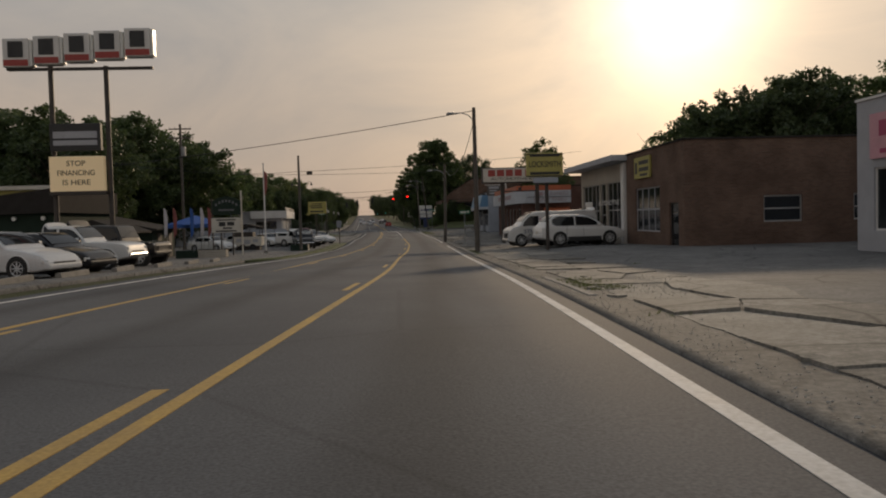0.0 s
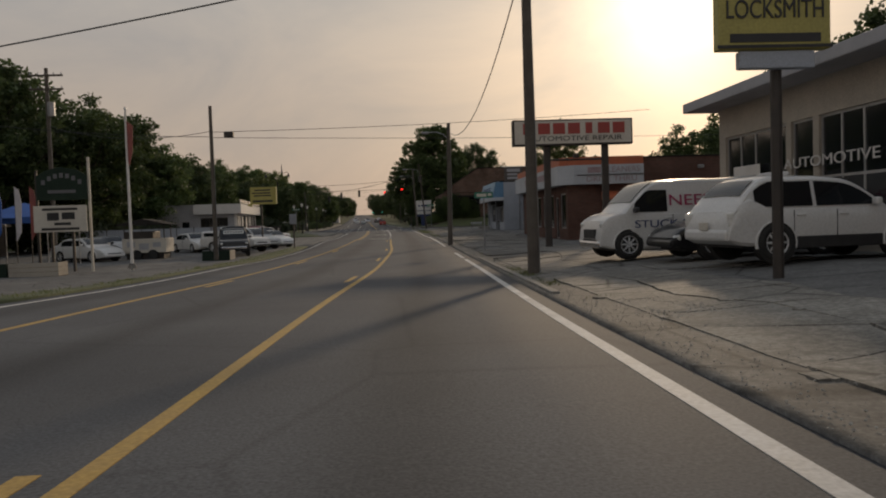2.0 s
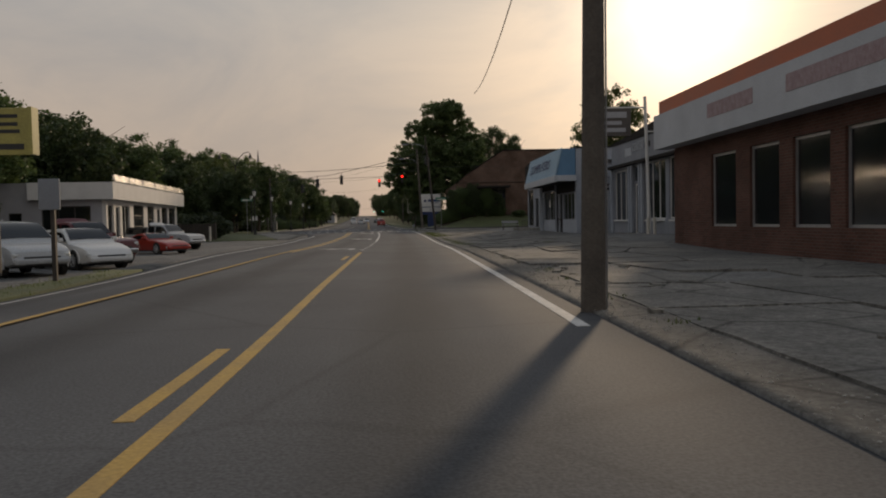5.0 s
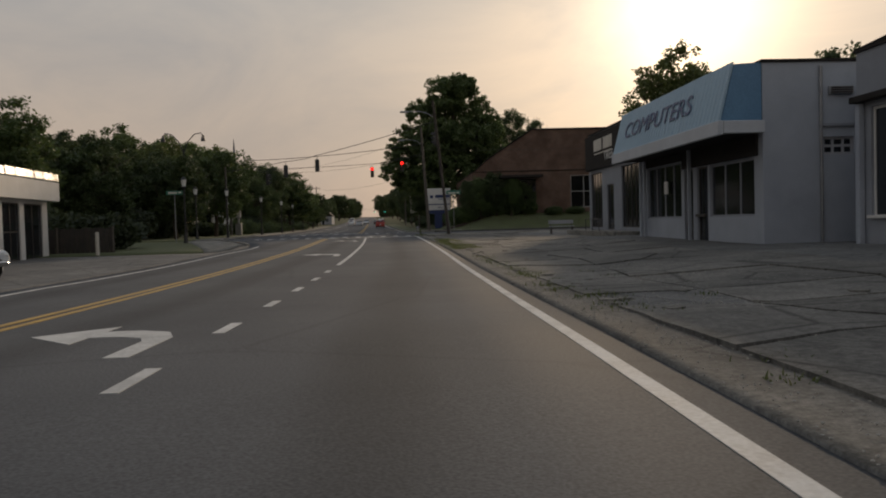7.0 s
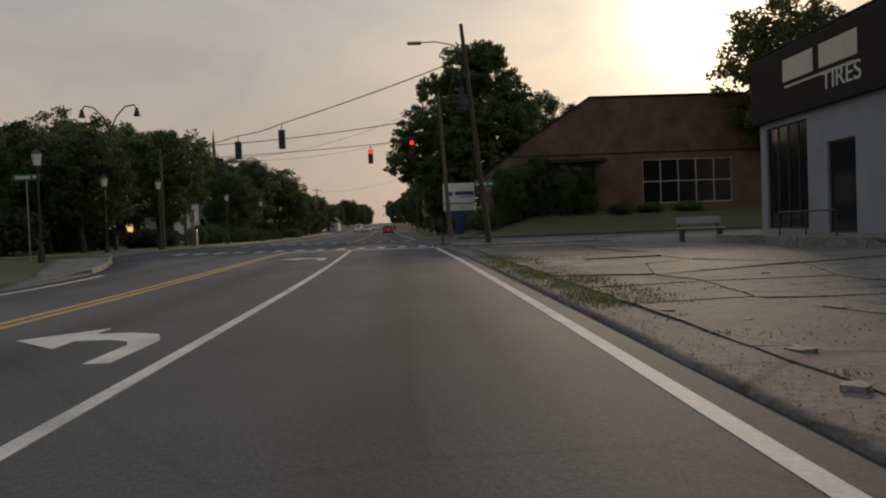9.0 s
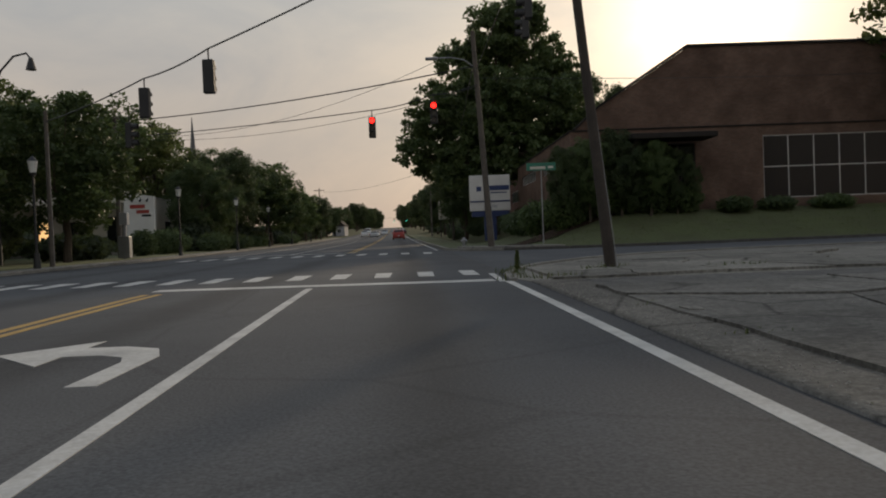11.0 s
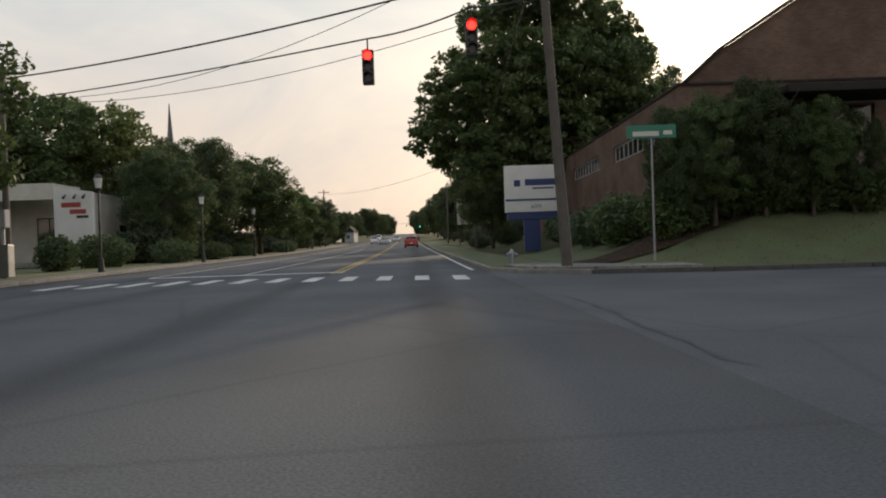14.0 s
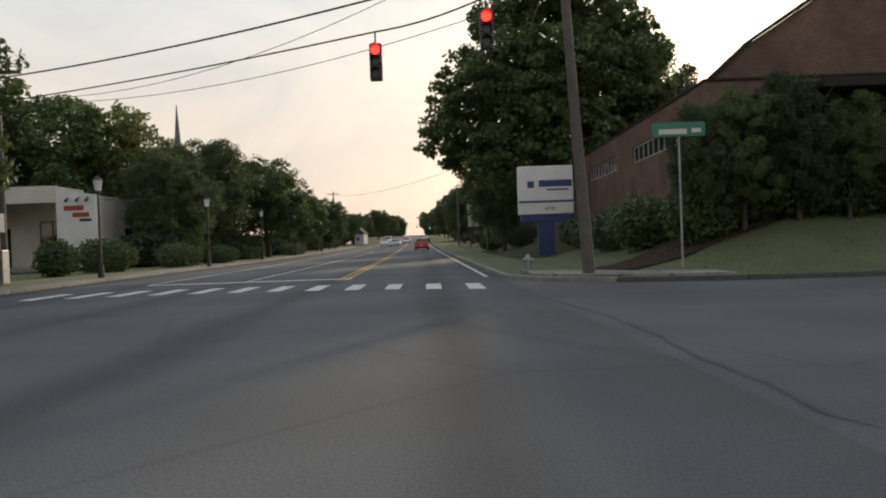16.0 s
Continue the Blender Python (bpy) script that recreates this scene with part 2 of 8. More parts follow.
def asphalt(name, base, worn, lane=True, rnd=0.0):
    """Old asphalt: aggregate speckle, blotches, crack lines; on the road an oil-dark strip along each lane's middle."""
    m, n, l, p = _nt(name)
    tc = n.new("ShaderNodeTexCoord")
    a, b, c, v = n.new("ShaderNodeTexNoise"), n.new("ShaderNodeTexNoise"), n.new("ShaderNodeTexNoise"), n.new("ShaderNodeTexVoronoi")
    a.inputs["Scale"].default_value, a.inputs["Detail"].default_value = 0.25, 6
    b.inputs["Scale"].default_value, b.inputs["Detail"].default_value = 45, 4
    c.inputs["Scale"].default_value, c.inputs["Detail"].default_value, c.inputs["Distortion"].default_value = 0.6, 4, 1.0
    for t in (a, b):
        l.new(tc.outputs["Object"], t.inputs["Vector"])
    mp = n.new("ShaderNodeMapping"); mp.inputs["Scale"].default_value = (1.0, 0.12, 1)
    l.new(tc.outputs["Object"], mp.inputs["Vector"]), l.new(mp.outputs["Vector"], c.inputs["Vector"])
    r = n.new("ShaderNodeValToRGB")
    r.color_ramp.elements[0].position, r.color_ramp.elements[0].color = 0.3, (*base, 1)
    r.color_ramp.elements[1].position, r.color_ramp.elements[1].color = 0.72, (*worn, 1)
    l.new(a.outputs["Fac"], r.inputs["Fac"])
    mx = n.new("ShaderNodeMixRGB"); mx.blend_type, mx.inputs["Fac"].default_value = "OVERLAY", 0.65
    l.new(r.outputs["Color"], mx.inputs["Color1"]), l.new(b.outputs["Fac"], mx.inputs["Color2"])
    out = mx.outputs["Color"]
    # crack lines
    v.feature = "DISTANCE_TO_EDGE"; v.inputs["Scale"].default_value = 0.22 if lane else 0.45
    wv = n.new("ShaderNodeMixRGB"); wv.inputs["Fac"].default_value = 0.12
    l.new(tc.outputs["Object"], wv.inputs["Color1"]), l.new(c.outputs["Color"], wv.inputs["Color2"])
    l.new(wv.outputs["Color"], v.inputs["Vector"])
    cr = n.new("ShaderNodeMapRange"); cr.inputs["From Max"].default_value = 0.012 if lane else 0.02
    cr.inputs["To Min"].default_value = 0.84 if lane else 0.4
    l.new(v.outputs["Distance"], cr.inputs["Value"])
    m2 = n.new("ShaderNodeMixRGB"); m2.blend_type, m2.inputs["Fac"].default_value = "MULTIPLY", 1
    l.new(out, m2.inputs["Color1"]), l.new(cr.outputs["Result"], m2.inputs["Color2"])
    out = m2.outputs["Color"]
    if lane:
        uv, su = n.new("ShaderNodeUVMap"), n.new("ShaderNodeSeparateXYZ")
        uv.uv_map = "across"
        l.new(uv.outputs["UV"], su.inputs["Vector"])
        ad = n.new("ShaderNodeMath"); ad.operation, ad.inputs[1].default_value = "ADD", 1.75
        l.new(su.outputs["X"], ad.inputs[0])
        pp = n.new("ShaderNodeMath"); pp.operation, pp.inputs[1].default_value = "PINGPONG", 1.75
        l.new(ad.outputs[0], pp.inputs[0])
        nz = n.new("ShaderNodeMath"); nz.operation, nz.inputs[1].default_value, nz.inputs[2].default_value = "MULTIPLY_ADD", 0.9, -0.45
        l.new(c.outputs["Fac"], nz.inputs[0])
        sm = n.new("ShaderNodeMath"); sm.operation = "ADD"
        l.new(pp.outputs[0], sm.inputs[0]), l.new(nz.outputs[0], sm.inputs[1])
        ol = n.new("ShaderNodeMapRange"); ol.interpolation_type = "SMOOTHSTEP"
        ol.inputs["From Min"].default_value, ol.inputs["From Max"].default_value, ol.inputs["To Min"].default_value = 0.0, 0.75, 0.66
        l.new(sm.outputs[0], ol.inputs["Value"])
        m3 = n.new("ShaderNodeMixRGB"); m3.blend_type, m3.inputs["Fac"].default_value = "MULTIPLY", 1
        l.new(out, m3.inputs["Color1"]), l.new(ol.outputs["Result"], m3.inputs["Color2"])
        out = m3.outputs["Color"]
    if not lane:
        # patchy grime at the scale of a hand and of a stride
        g1, g2, gr = n.new("ShaderNodeTexNoise"), n.new("ShaderNodeTexNoise"), n.new("ShaderNodeMapRange")
        g1.inputs["Scale"].default_value, g1.inputs["Detail"].default_value, g1.inputs["Roughness"].default_value = 1.7, 8, 0.7
        g2.inputs["Scale"].default_value, g2.inputs["Detail"].default_value = 14, 4
        gm = n.new("ShaderNodeMath"); gm.operation = "MULTIPLY"
        l.new(tc.outputs["Object"], g1.inputs["Vector"]), l.new(tc.outputs["Object"], g2.inputs["Vector"])
        l.new(g1.outputs["Fac"], gm.inputs[0]), l.new(g2.outputs["Fac"], gm.inputs[1])
        gr.inputs["From Min"].default_value, gr.inputs["From Max"].default_value = 0.16, 0.34
        gr.inputs["To Min"].default_value, gr.inputs["To Max"].default_value = 0.6, 1.12
        l.new(gm.outputs[0], gr.inputs["Value"])
        m4 = n.new("ShaderNodeMixRGB"); m4.blend_type, m4.inputs["Fac"].default_value = "MULTIPLY", 1
        l.new(out, m4.inputs["Color1"]), l.new(gr.outputs["Result"], m4.inputs["Color2"])
        out = m4.outputs["Color"]
    if rnd:
        oi, hs, mr = n.new("ShaderNodeObjectInfo"), n.new("ShaderNodeHueSaturation"), n.new("ShaderNodeMapRange")
        mr.inputs["To Min"].default_value, mr.inputs["To Max"].default_value = 1 - rnd, 1 + rnd
        l.new(oi.outputs["Random"], mr.inputs["Value"]), l.new(mr.outputs["Result"], hs.inputs["Value"]), l.new(out, hs.inputs["Color"])
        out = hs.outputs["Color"]
    l.new(out, p.inputs["Base Color"])
    rr = n.new("ShaderNodeMapRange"); rr.inputs["To Min"].default_value, rr.inputs["To Max"].default_value = 0.78, 0.95
    p.inputs["Specular IOR Level"].default_value = 0.25
    l.new(a.outputs["Fac"], rr.inputs["Value"]), l.new(rr.outputs["Result"], p.inputs["Roughness"])
    bp = n.new("ShaderNodeBump"); bp.inputs["Strength"].default_value, bp.inputs["Distance"].default_value = 0.35, 0.01
    l.new(b.outputs["Fac"], bp.inputs["Height"]), l.new(bp.outputs["Normal"], p.inputs["Normal"])
    return m

def leaf(name, c1, c2):
    m, n, l, p = _nt(name)
    g = n.new("ShaderNodeNewGeometry")
    r = n.new("ShaderNodeValToRGB")
    r.color_ramp.elements[0].color, r.color_ramp.elements[1].color = (*c1, 1), (*c2, 1)
    l.new(g.outputs["Random Per Island"], r.inputs["Fac"])
    oi, hs, mr = n.new("ShaderNodeObjectInfo"), n.new("ShaderNodeHueSaturation"), n.new("ShaderNodeMapRange")
    mr.inputs["To Min"].default_value, mr.inputs["To Max"].default_value = 0.75, 1.2
    l.new(oi.outputs["Random"], mr.inputs["Value"]), l.new(mr.outputs["Result"], hs.inputs["Value"]), l.new(r.outputs["Color"], hs.inputs["Color"])
    l.new(hs.outputs["Color"], p.inputs["Base Color"])
    p.inputs["Roughness"].default_value = 0.55
    tr, ad = n.new("ShaderNodeBsdfTranslucent"), n.new("ShaderNodeMixShader")
    l.new(hs.outputs["Color"], tr.inputs["Color"])
    ad.inputs["Fac"].default_value = 0.4
    l.new(p.outputs["BSDF"], ad.inputs[1]), l.new(tr.outputs["BSDF"], ad.inputs[2])
    l.new(ad.outputs["Shader"], n["Material Output"].inputs["Surface"])
    return m

M_ROAD = asphalt("road_asphalt", (0.074, 0.077, 0.083), (0.122, 0.125, 0.13))
M_LOT = asphalt("lot_asphalt", (0.13, 0.129, 0.126), (0.225, 0.218, 0.205), lane=False)
M_CONC = asphalt("old_concrete", (0.165, 0.156, 0.139), (0.325, 0.303, 0.264), lane=False, rnd=0.22)
M_CONCD = asphalt("grimy_concrete", (0.13, 0.125, 0.115), (0.25, 0.235, 0.21), lane=False, rnd=0.16)
M_KERB = surf("kerb_concrete", (0.3, 0.28, 0.25), (0.17, 0.16, 0.14), 2.5, 60, 0.85, bump=0.4, rnd=0.15)
M_GRAVEL = asphalt("gravel", (0.125, 0.117, 0.105), (0.25, 0.23, 0.2), lane=False)
M_FLASH = surf("bare_metal_flashing", (0.75, 0.73, 0.7), (0.6, 0.58, 0.55), 2.0, 14, 0.24, 1.0, bump=0.5)
M_STONE = surf("pebble", (0.42, 0.4, 0.36), (0.28, 0.26, 0.23), 7, 40, 0.85, bump=0.2)
M_GRASS = surf("mown_grass", (0.11, 0.13, 0.055), (0.08, 0.085, 0.04), 0.7, 40, 0.9, bump=0.7)
M_BLADE = leaf("grass_blade", (0.08, 0.12, 0.03), (0.19, 0.2, 0.08))
M_DIRT = surf("dry_grass_earth", (0.085, 0.085, 0.045), (0.05, 0.06, 0.025), 0.5, 30, 0.95, bump=0.5)
M_MULCH = surf("dark_mulch", (0.06, 0.035, 0.025), (0.03, 0.02, 0.015), 5, 40, 0.95, bump=0.8)
M_YEL = surf("yellow_road_paint", (0.56, 0.35, 0.085), (0.4, 0.26, 0.09), 1.5, 30, 0.75, bump=0.2, spread=0.2)
M_WHT = surf("white_road_paint", (0.72, 0.7, 0.66), (0.42, 0.41, 0.39), 1.5, 25, 0.75, bump=0.2, spread=0.22)
M_BRICK = brick("red_brown_brick", (0.175, 0.086, 0.068), (0.12, 0.064, 0.052), (0.17, 0.14, 0.12))
M_BRICK2 = brick("dark_brown_brick", (0.185, 0.115, 0.088), (0.135, 0.085, 0.066), (0.19, 0.162, 0.14))
M_GREYW = surf("weathered_grey_paint", (0.44, 0.44, 0.46), (0.32, 0.32, 0.34), 0.8, 40, 0.75, bump=0.15)
M_BLUEGREY = surf("blue_grey_paint", (0.42, 0.45, 0.5), (0.31, 0.335, 0.38), 0.8, 40, 0.7, bump=0.15)
M_DKGREYW = surf("dark_grey_wall_paint", (0.31, 0.325, 0.355), (0.22, 0.23, 0.255), 0.8, 40, 0.75, bump=0.15)
M_WHITEW = surf("white_wall_paint", (0.74, 0.72, 0.69), (0.6, 0.58, 0.55), 0.8, 40, 0.65, bump=0.1)
M_PALEW = surf("pale_blue_white_enamel", (0.55, 0.57, 0.6), (0.42, 0.44, 0.47), 0.8, 30, 0.6, bump=0.08)
M_CREAM = surf("cream_board", (0.66, 0.62, 0.54), (0.5, 0.46, 0.4), 0.8, 30, 0.7, bump=0.1)
M_GREEND = surf("dark_green_boards", (0.028, 0.045, 0.034), (0.02, 0.032, 0.024), 1.5, 30, 0.8, bump=0.2)
M_TAN = surf("tan_soffit", (0.5, 0.45, 0.38), (0.38, 0.34, 0.29), 0.9, 30, 0.8, bump=0.1)
M_ORANGE = surf("orange_enamel", (0.52, 0.13, 0.05), (0.36, 0.1, 0.05), 0.8, 30, 0.55, bump=0.1)
M_PALEBLUE = surf("faded_blue_sign_face", (0.36, 0.5, 0.6), (0.28, 0.41, 0.51), 0.7, 30, 0.6, bump=0.05)
M_BLUE = surf("blue_sign_enamel", (0.13, 0.27, 0.42), (0.09, 0.2, 0.33), 0.7, 30, 0.5, bump=0.05)
M_YSIGN = surf("yellow_sign_enamel", (0.46, 0.4, 0.11), (0.33, 0.29, 0.09), 0.9, 20, 0.55, bump=0.05)
M_RED = surf("red_sign_paint", (0.4, 0.05, 0.04), (0.28, 0.05, 0.04), 1.5, 30, 0.5, bump=0.05)
M_NAVY = surf("navy_enamel", (0.03, 0.05, 0.16), (0.02, 0.04, 0.11), 1.2, 30, 0.5, bump=0.05)
M_BLACK = surf("black_paint", (0.018, 0.018, 0.02), (0.03, 0.03, 0.03), 2, 40, 0.5, bump=0.05)
M_IRON = surf("dark_steel", (0.04, 0.038, 0.036), (0.075, 0.06, 0.05), 2, 40, 0.55, 0.3, bump=0.1)
M_GALV = surf("galvanised_steel", (0.36, 0.37, 0.38), (0.25, 0.25, 0.26), 3, 40, 0.45, 0.7, bump=0.05)
M_ALU = surf("aluminium_frame", (0.5, 0.5, 0.5), (0.38, 0.38, 0.38), 3, 40, 0.4, 0.6, bump=0.03)
M_WOOD = surf("creosoted_pole_wood", (0.14, 0.12, 0.1), (0.075, 0.063, 0.053), 2.5, 30, 0.9, bump=0.5)
M_WOODD = surf("dark_tarred_pole_wood", (0.075, 0.06, 0.05), (0.04, 0.033, 0.028), 2.5, 30, 0.9, bump=0.5)
M_BARK = surf("bark", (0.1, 0.075, 0.055), (0.05, 0.04, 0.03), 4, 30, 0.95, bump=0.8)
M_RUBBER = surf("tyre_rubber", (0.02, 0.02, 0.02), (0.035, 0.033, 0.03), 6, 60, 0.85, bump=0.2)
M_PLASTIC = surf("black_trim_plastic", (0.025, 0.025, 0.026), (0.035, 0.034, 0.033), 5, 60, 0.6, bump=0.05)
M_RIM = surf("alloy_rim", (0.68, 0.68, 0.68), (0.55, 0.55, 0.55), 5, 40, 0.3, 0.35, bump=0.02)
M_CHROME = surf("chrome", (0.65, 0.65, 0.66), (0.5, 0.5, 0.5), 5, 40, 0.15, 1.0, bump=0.0)
M_GLASS = glass("dusty_shop_glass", ior=1.65)
# shop glass copied darker and less mirroring, so dim reflections are built in
M_GLASSD = glass("shaded_office_glass", (0.012, 0.013, 0.015), 0.1, 1.3)
M_CARGLASS = glass("car_glass", (0.012, 0.014, 0.016), 0.04, 1.5)
M_CARGLASS.node_tree.nodes["Principled BSDF"].inputs["Transmission Weight"].default_value = 0.0
M_LAMPW = surf("clear_headlamp", (0.75, 0.75, 0.72), (0.6, 0.6, 0.58), 5, 30, 0.12, 0.2, bump=0.0)
M_LAMPR = surf("red_lamp_lens", (0.4, 0.03, 0.02), (0.28, 0.02, 0.02), 5, 30, 0.2, bump=0.0)
M_SIGRED = glow("lit_red_signal", (1.0, 0.014, 0.01), 4.5)
M_SIGOFF = surf("unlit_signal_lens", (0.05, 0.04, 0.03), (0.03, 0.03, 0.02), 5, 30, 0.3, bump=0.0)
M_READER = glow("lit_reader_board", (0.8, 0.62, 0.38), 0.16)
M_WARM = glow("lit_warm_doorway", (1.0, 0.6, 0.25), 0.9)
M_GLOBE = surf("frosted_globe", (0.75, 0.74, 0.7), (0.65, 0.64, 0.6), 3, 30, 0.3, bump=0.0)
M_DARKROOM = surf("dim_interior", (0.09, 0.08, 0.07), (0.05, 0.045, 0.04), 1.5, 20, 0.9, bump=0.1)
M_SIGNBR = surf("weathered_sign_board", (0.13, 0.115, 0.105), (0.08, 0.07, 0.065), 3, 40, 0.8, bump=0.1)
M_TARKERB = surf("tarred_kerb", (0.05, 0.047, 0.044), (0.1, 0.094, 0.086), 3, 60, 0.85, bump=0.4, rnd=0.1)
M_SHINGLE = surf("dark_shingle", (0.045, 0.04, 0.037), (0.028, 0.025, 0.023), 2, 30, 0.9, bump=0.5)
M_SLATE = surf("church_slate", (0.16, 0.16, 0.17), (0.11, 0.11, 0.12), 2, 30, 0.8, bump=0.2)
M_GREEN = surf("green_street_sign", (0.03, 0.2, 0.13), (0.025, 0.15, 0.1), 2, 30, 0.5, bump=0.03)
M_FADED = surf("faded_red_lettering", (0.3, 0.19, 0.2), (0.42, 0.33, 0.34), 6, 30, 0.7, bump=0.0)
M_SIGGREEN = glow("lit_green_signal", (0.05, 0.9, 0.6), 2.0)
M_PINK = surf("pink_banner", (0.66, 0.34, 0.38), (0.55, 0.28, 0.32), 1.5, 20, 0.6, bump=0.05)
M_MAGENTA = surf("magenta_lettering", (0.42, 0.05, 0.13), None, 2, 20, 0.5, bump=0.0)
M_TARP = surf("blue_canopy_cloth", (0.03, 0.12, 0.4), (0.02, 0.08, 0.28), 2, 30, 0.7, bump=0.1)
M_FLAGW = surf("white_flag_cloth", (0.6, 0.58, 0.58), (0.45, 0.42, 0.44), 2, 30, 0.8, bump=0.1)
M_FLAGR = surf("red_flag_cloth", (0.32, 0.1, 0.08), (0.2, 0.06, 0.06), 2, 30, 0.8, bump=0.1)
LEAVES = [leaf("dark_foliage", (0.045, 0.07, 0.026), (0.1, 0.138, 0.052)), leaf("mid_foliage", (0.056, 0.09, 0.03), (0.128, 0.176, 0.06)), leaf("yellow_green_foliage", (0.075, 0.105, 0.028), (0.17, 0.2, 0.065))]

# darker copy of the foliage; the shade under the trees is in its colour
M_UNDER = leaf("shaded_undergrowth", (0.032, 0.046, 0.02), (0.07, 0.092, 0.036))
M_TAR = surf("black_crack_sealer", (0.03, 0.03, 0.03), (0.045, 0.044, 0.042), 5, 40, 0.7, bump=0.1)
# weathered boards, shingles and brick have hardly any sheen
for _m in (M_GREEND, M_SHINGLE, M_BRICK, M_BRICK2, M_TAN, M_MULCH, M_DIRT):
    _m.node_tree.nodes["Principled BSDF"].inputs["Specular IOR Level"].default_value = 0.12

_paint = {}
def carpaint(key, c):
    if key not in _paint:
        _paint[key] = surf("car_paint_" + key, c, tuple(v * 0.9 for v in c), 1.0, 20, 0.4, 0.0, bump=0.0, coat=0.6)
        _paint[key].node_tree.nodes["Principled BSDF"].inputs["Specular IOR Level"].default_value = 0.15
    return _paint[key]

# ---- mesh helpers ----
def W(ob):
    m = ob.matrix_basis.copy()
    while ob.parent:
        ob = ob.parent
        m = ob.matrix_basis @ m
    return m

def thing(name, loc, rz=0.0, label="", category="", group="", kind=""):
    ob = new(name)
    ob.empty_display_size = 0.3
    ob.matrix_basis = pose(*loc, 0, 0, rz)
    return tagged(ob, label, category, group, kind)

def part(name, bm, material, parent=None, label="", smooth=False, local=False):
    """Links a bmesh as one mesh object under a thing or a part; the bmesh is in world metres, or in the parent's own if local."""
    if parent is not None and not local:
        bm.transform(W(parent).inverted())
    bmesh.ops.recalc_face_normals(bm, faces=bm.faces)
    me = bpy.data.meshes.new(name)
    bm.to_mesh(me)
    bm.free()
    me.materials.append(material)
    if smooth:
        me.shade_smooth()
    ob = new(name, me)
    ob.parent = parent
    return tagged(ob, label)

def box(bm, x0, x1, y0, y1, z0, z1, bevel=0.0):
    r = bmesh.ops.create_cube(bm, size=1.0, matrix=Matrix.Translation(((x0 + x1) / 2, (y0 + y1) / 2, (z0 + z1) / 2)) @ Matrix.Diagonal((abs(x1 - x0), abs(y1 - y0), abs(z1 - z0), 1)))
    if bevel:
        es = list({e for v in r["verts"] for e in v.link_edges})
        bmesh.ops.bevel(bm, geom=es, offset=bevel, segments=2, affect="EDGES", profile=0.5)
    return bm

def boxm(m, sx, sy, sz, bevel=0.0):
    bm = bmesh.new()
    box(bm, -sx / 2, sx / 2, -sy / 2, sy / 2, -sz / 2, sz / 2, bevel)
    bm.transform(m)
    return bm

def bx(x0, x1, y0, y1, z0, z1, bevel=0.0):
    return box(bmesh.new(), x0, x1, y0, y1, z0, z1, bevel)

def tube(bm, p0, p1, r0, r1=None, seg=10):
    p0, p1 = Vector(p0), Vector(p1)
    r1 = r0 if r1 is None else r1
    d = p1 - p0
    q = d.to_track_quat("Z", "Y").to_matrix().to_4x4()
    bmesh.ops.create_cone(bm, cap_ends=True, segments=seg, radius1=r0, radius2=max(r1, 0.001), depth=d.length, matrix=Matrix.Translation((p0 + p1) / 2) @ q)
    return bm

def rod(p0, p1, r0, r1=None, seg=10):
    return tube(bmesh.new(), p0, p1, r0, r1, seg)

def line(name, pts, r, material, parent, label=""):
    """A cable or bent pipe as a swept tube through the points."""
    bm = bmesh.new()
    rings = []
    pts = [Vector(p) for p in pts]
    for i, p in enumerate(pts):
        d = (pts[min(i + 1, len(pts) - 1)] - pts[max(i - 1, 0)]).normalized()
        q = d.to_track_quat("Z", "Y").to_matrix()
        rings.append([bm.verts.new(p + q @ Vector((r * math.cos(a), r * math.sin(a), 0))) for a in (math.tau * k / 6 for k in range(6))])
    for a, b in zip(rings, rings[1:]):
        for k in range(6):
            bm.faces.new((a[k], a[(k + 1) % 6], b[(k + 1) % 6], b[k]))
    return part(name, bm, material, parent, label, smooth=True)

def sag(p0, p1, drop, n=16):
    p0, p1 = Vector(p0), Vector(p1)
    return [p0.lerp(p1, i / n) - Vector((0, 0, 4 * drop * (i / n) * (1 - i / n))) for i in range(n + 1)]

def prism(pts, h0, h1, axis="z"):
    """A polygon extruded along an axis: pts are (x, y) for z, (x, z) for y, (y, z) for x."""
    bm = bmesh.new()
    f = {"z": lambda a, b, h: (a, b, h), "y": lambda a, b, h: (a, h, b), "x": lambda a, b, h: (h, a, b)}[axis]
    lo, hi = [bm.verts.new(f(a, b, h0)) for a, b in pts], [bm.verts.new(f(a, b, h1)) for a, b in pts]
    bm.faces.new(lo), bm.faces.new(hi[::-1])
    for i in range(len(pts)):
        j = (i + 1) % len(pts)
        bm.faces.new((lo[i], hi[i], hi[j], lo[j]))
    return bm

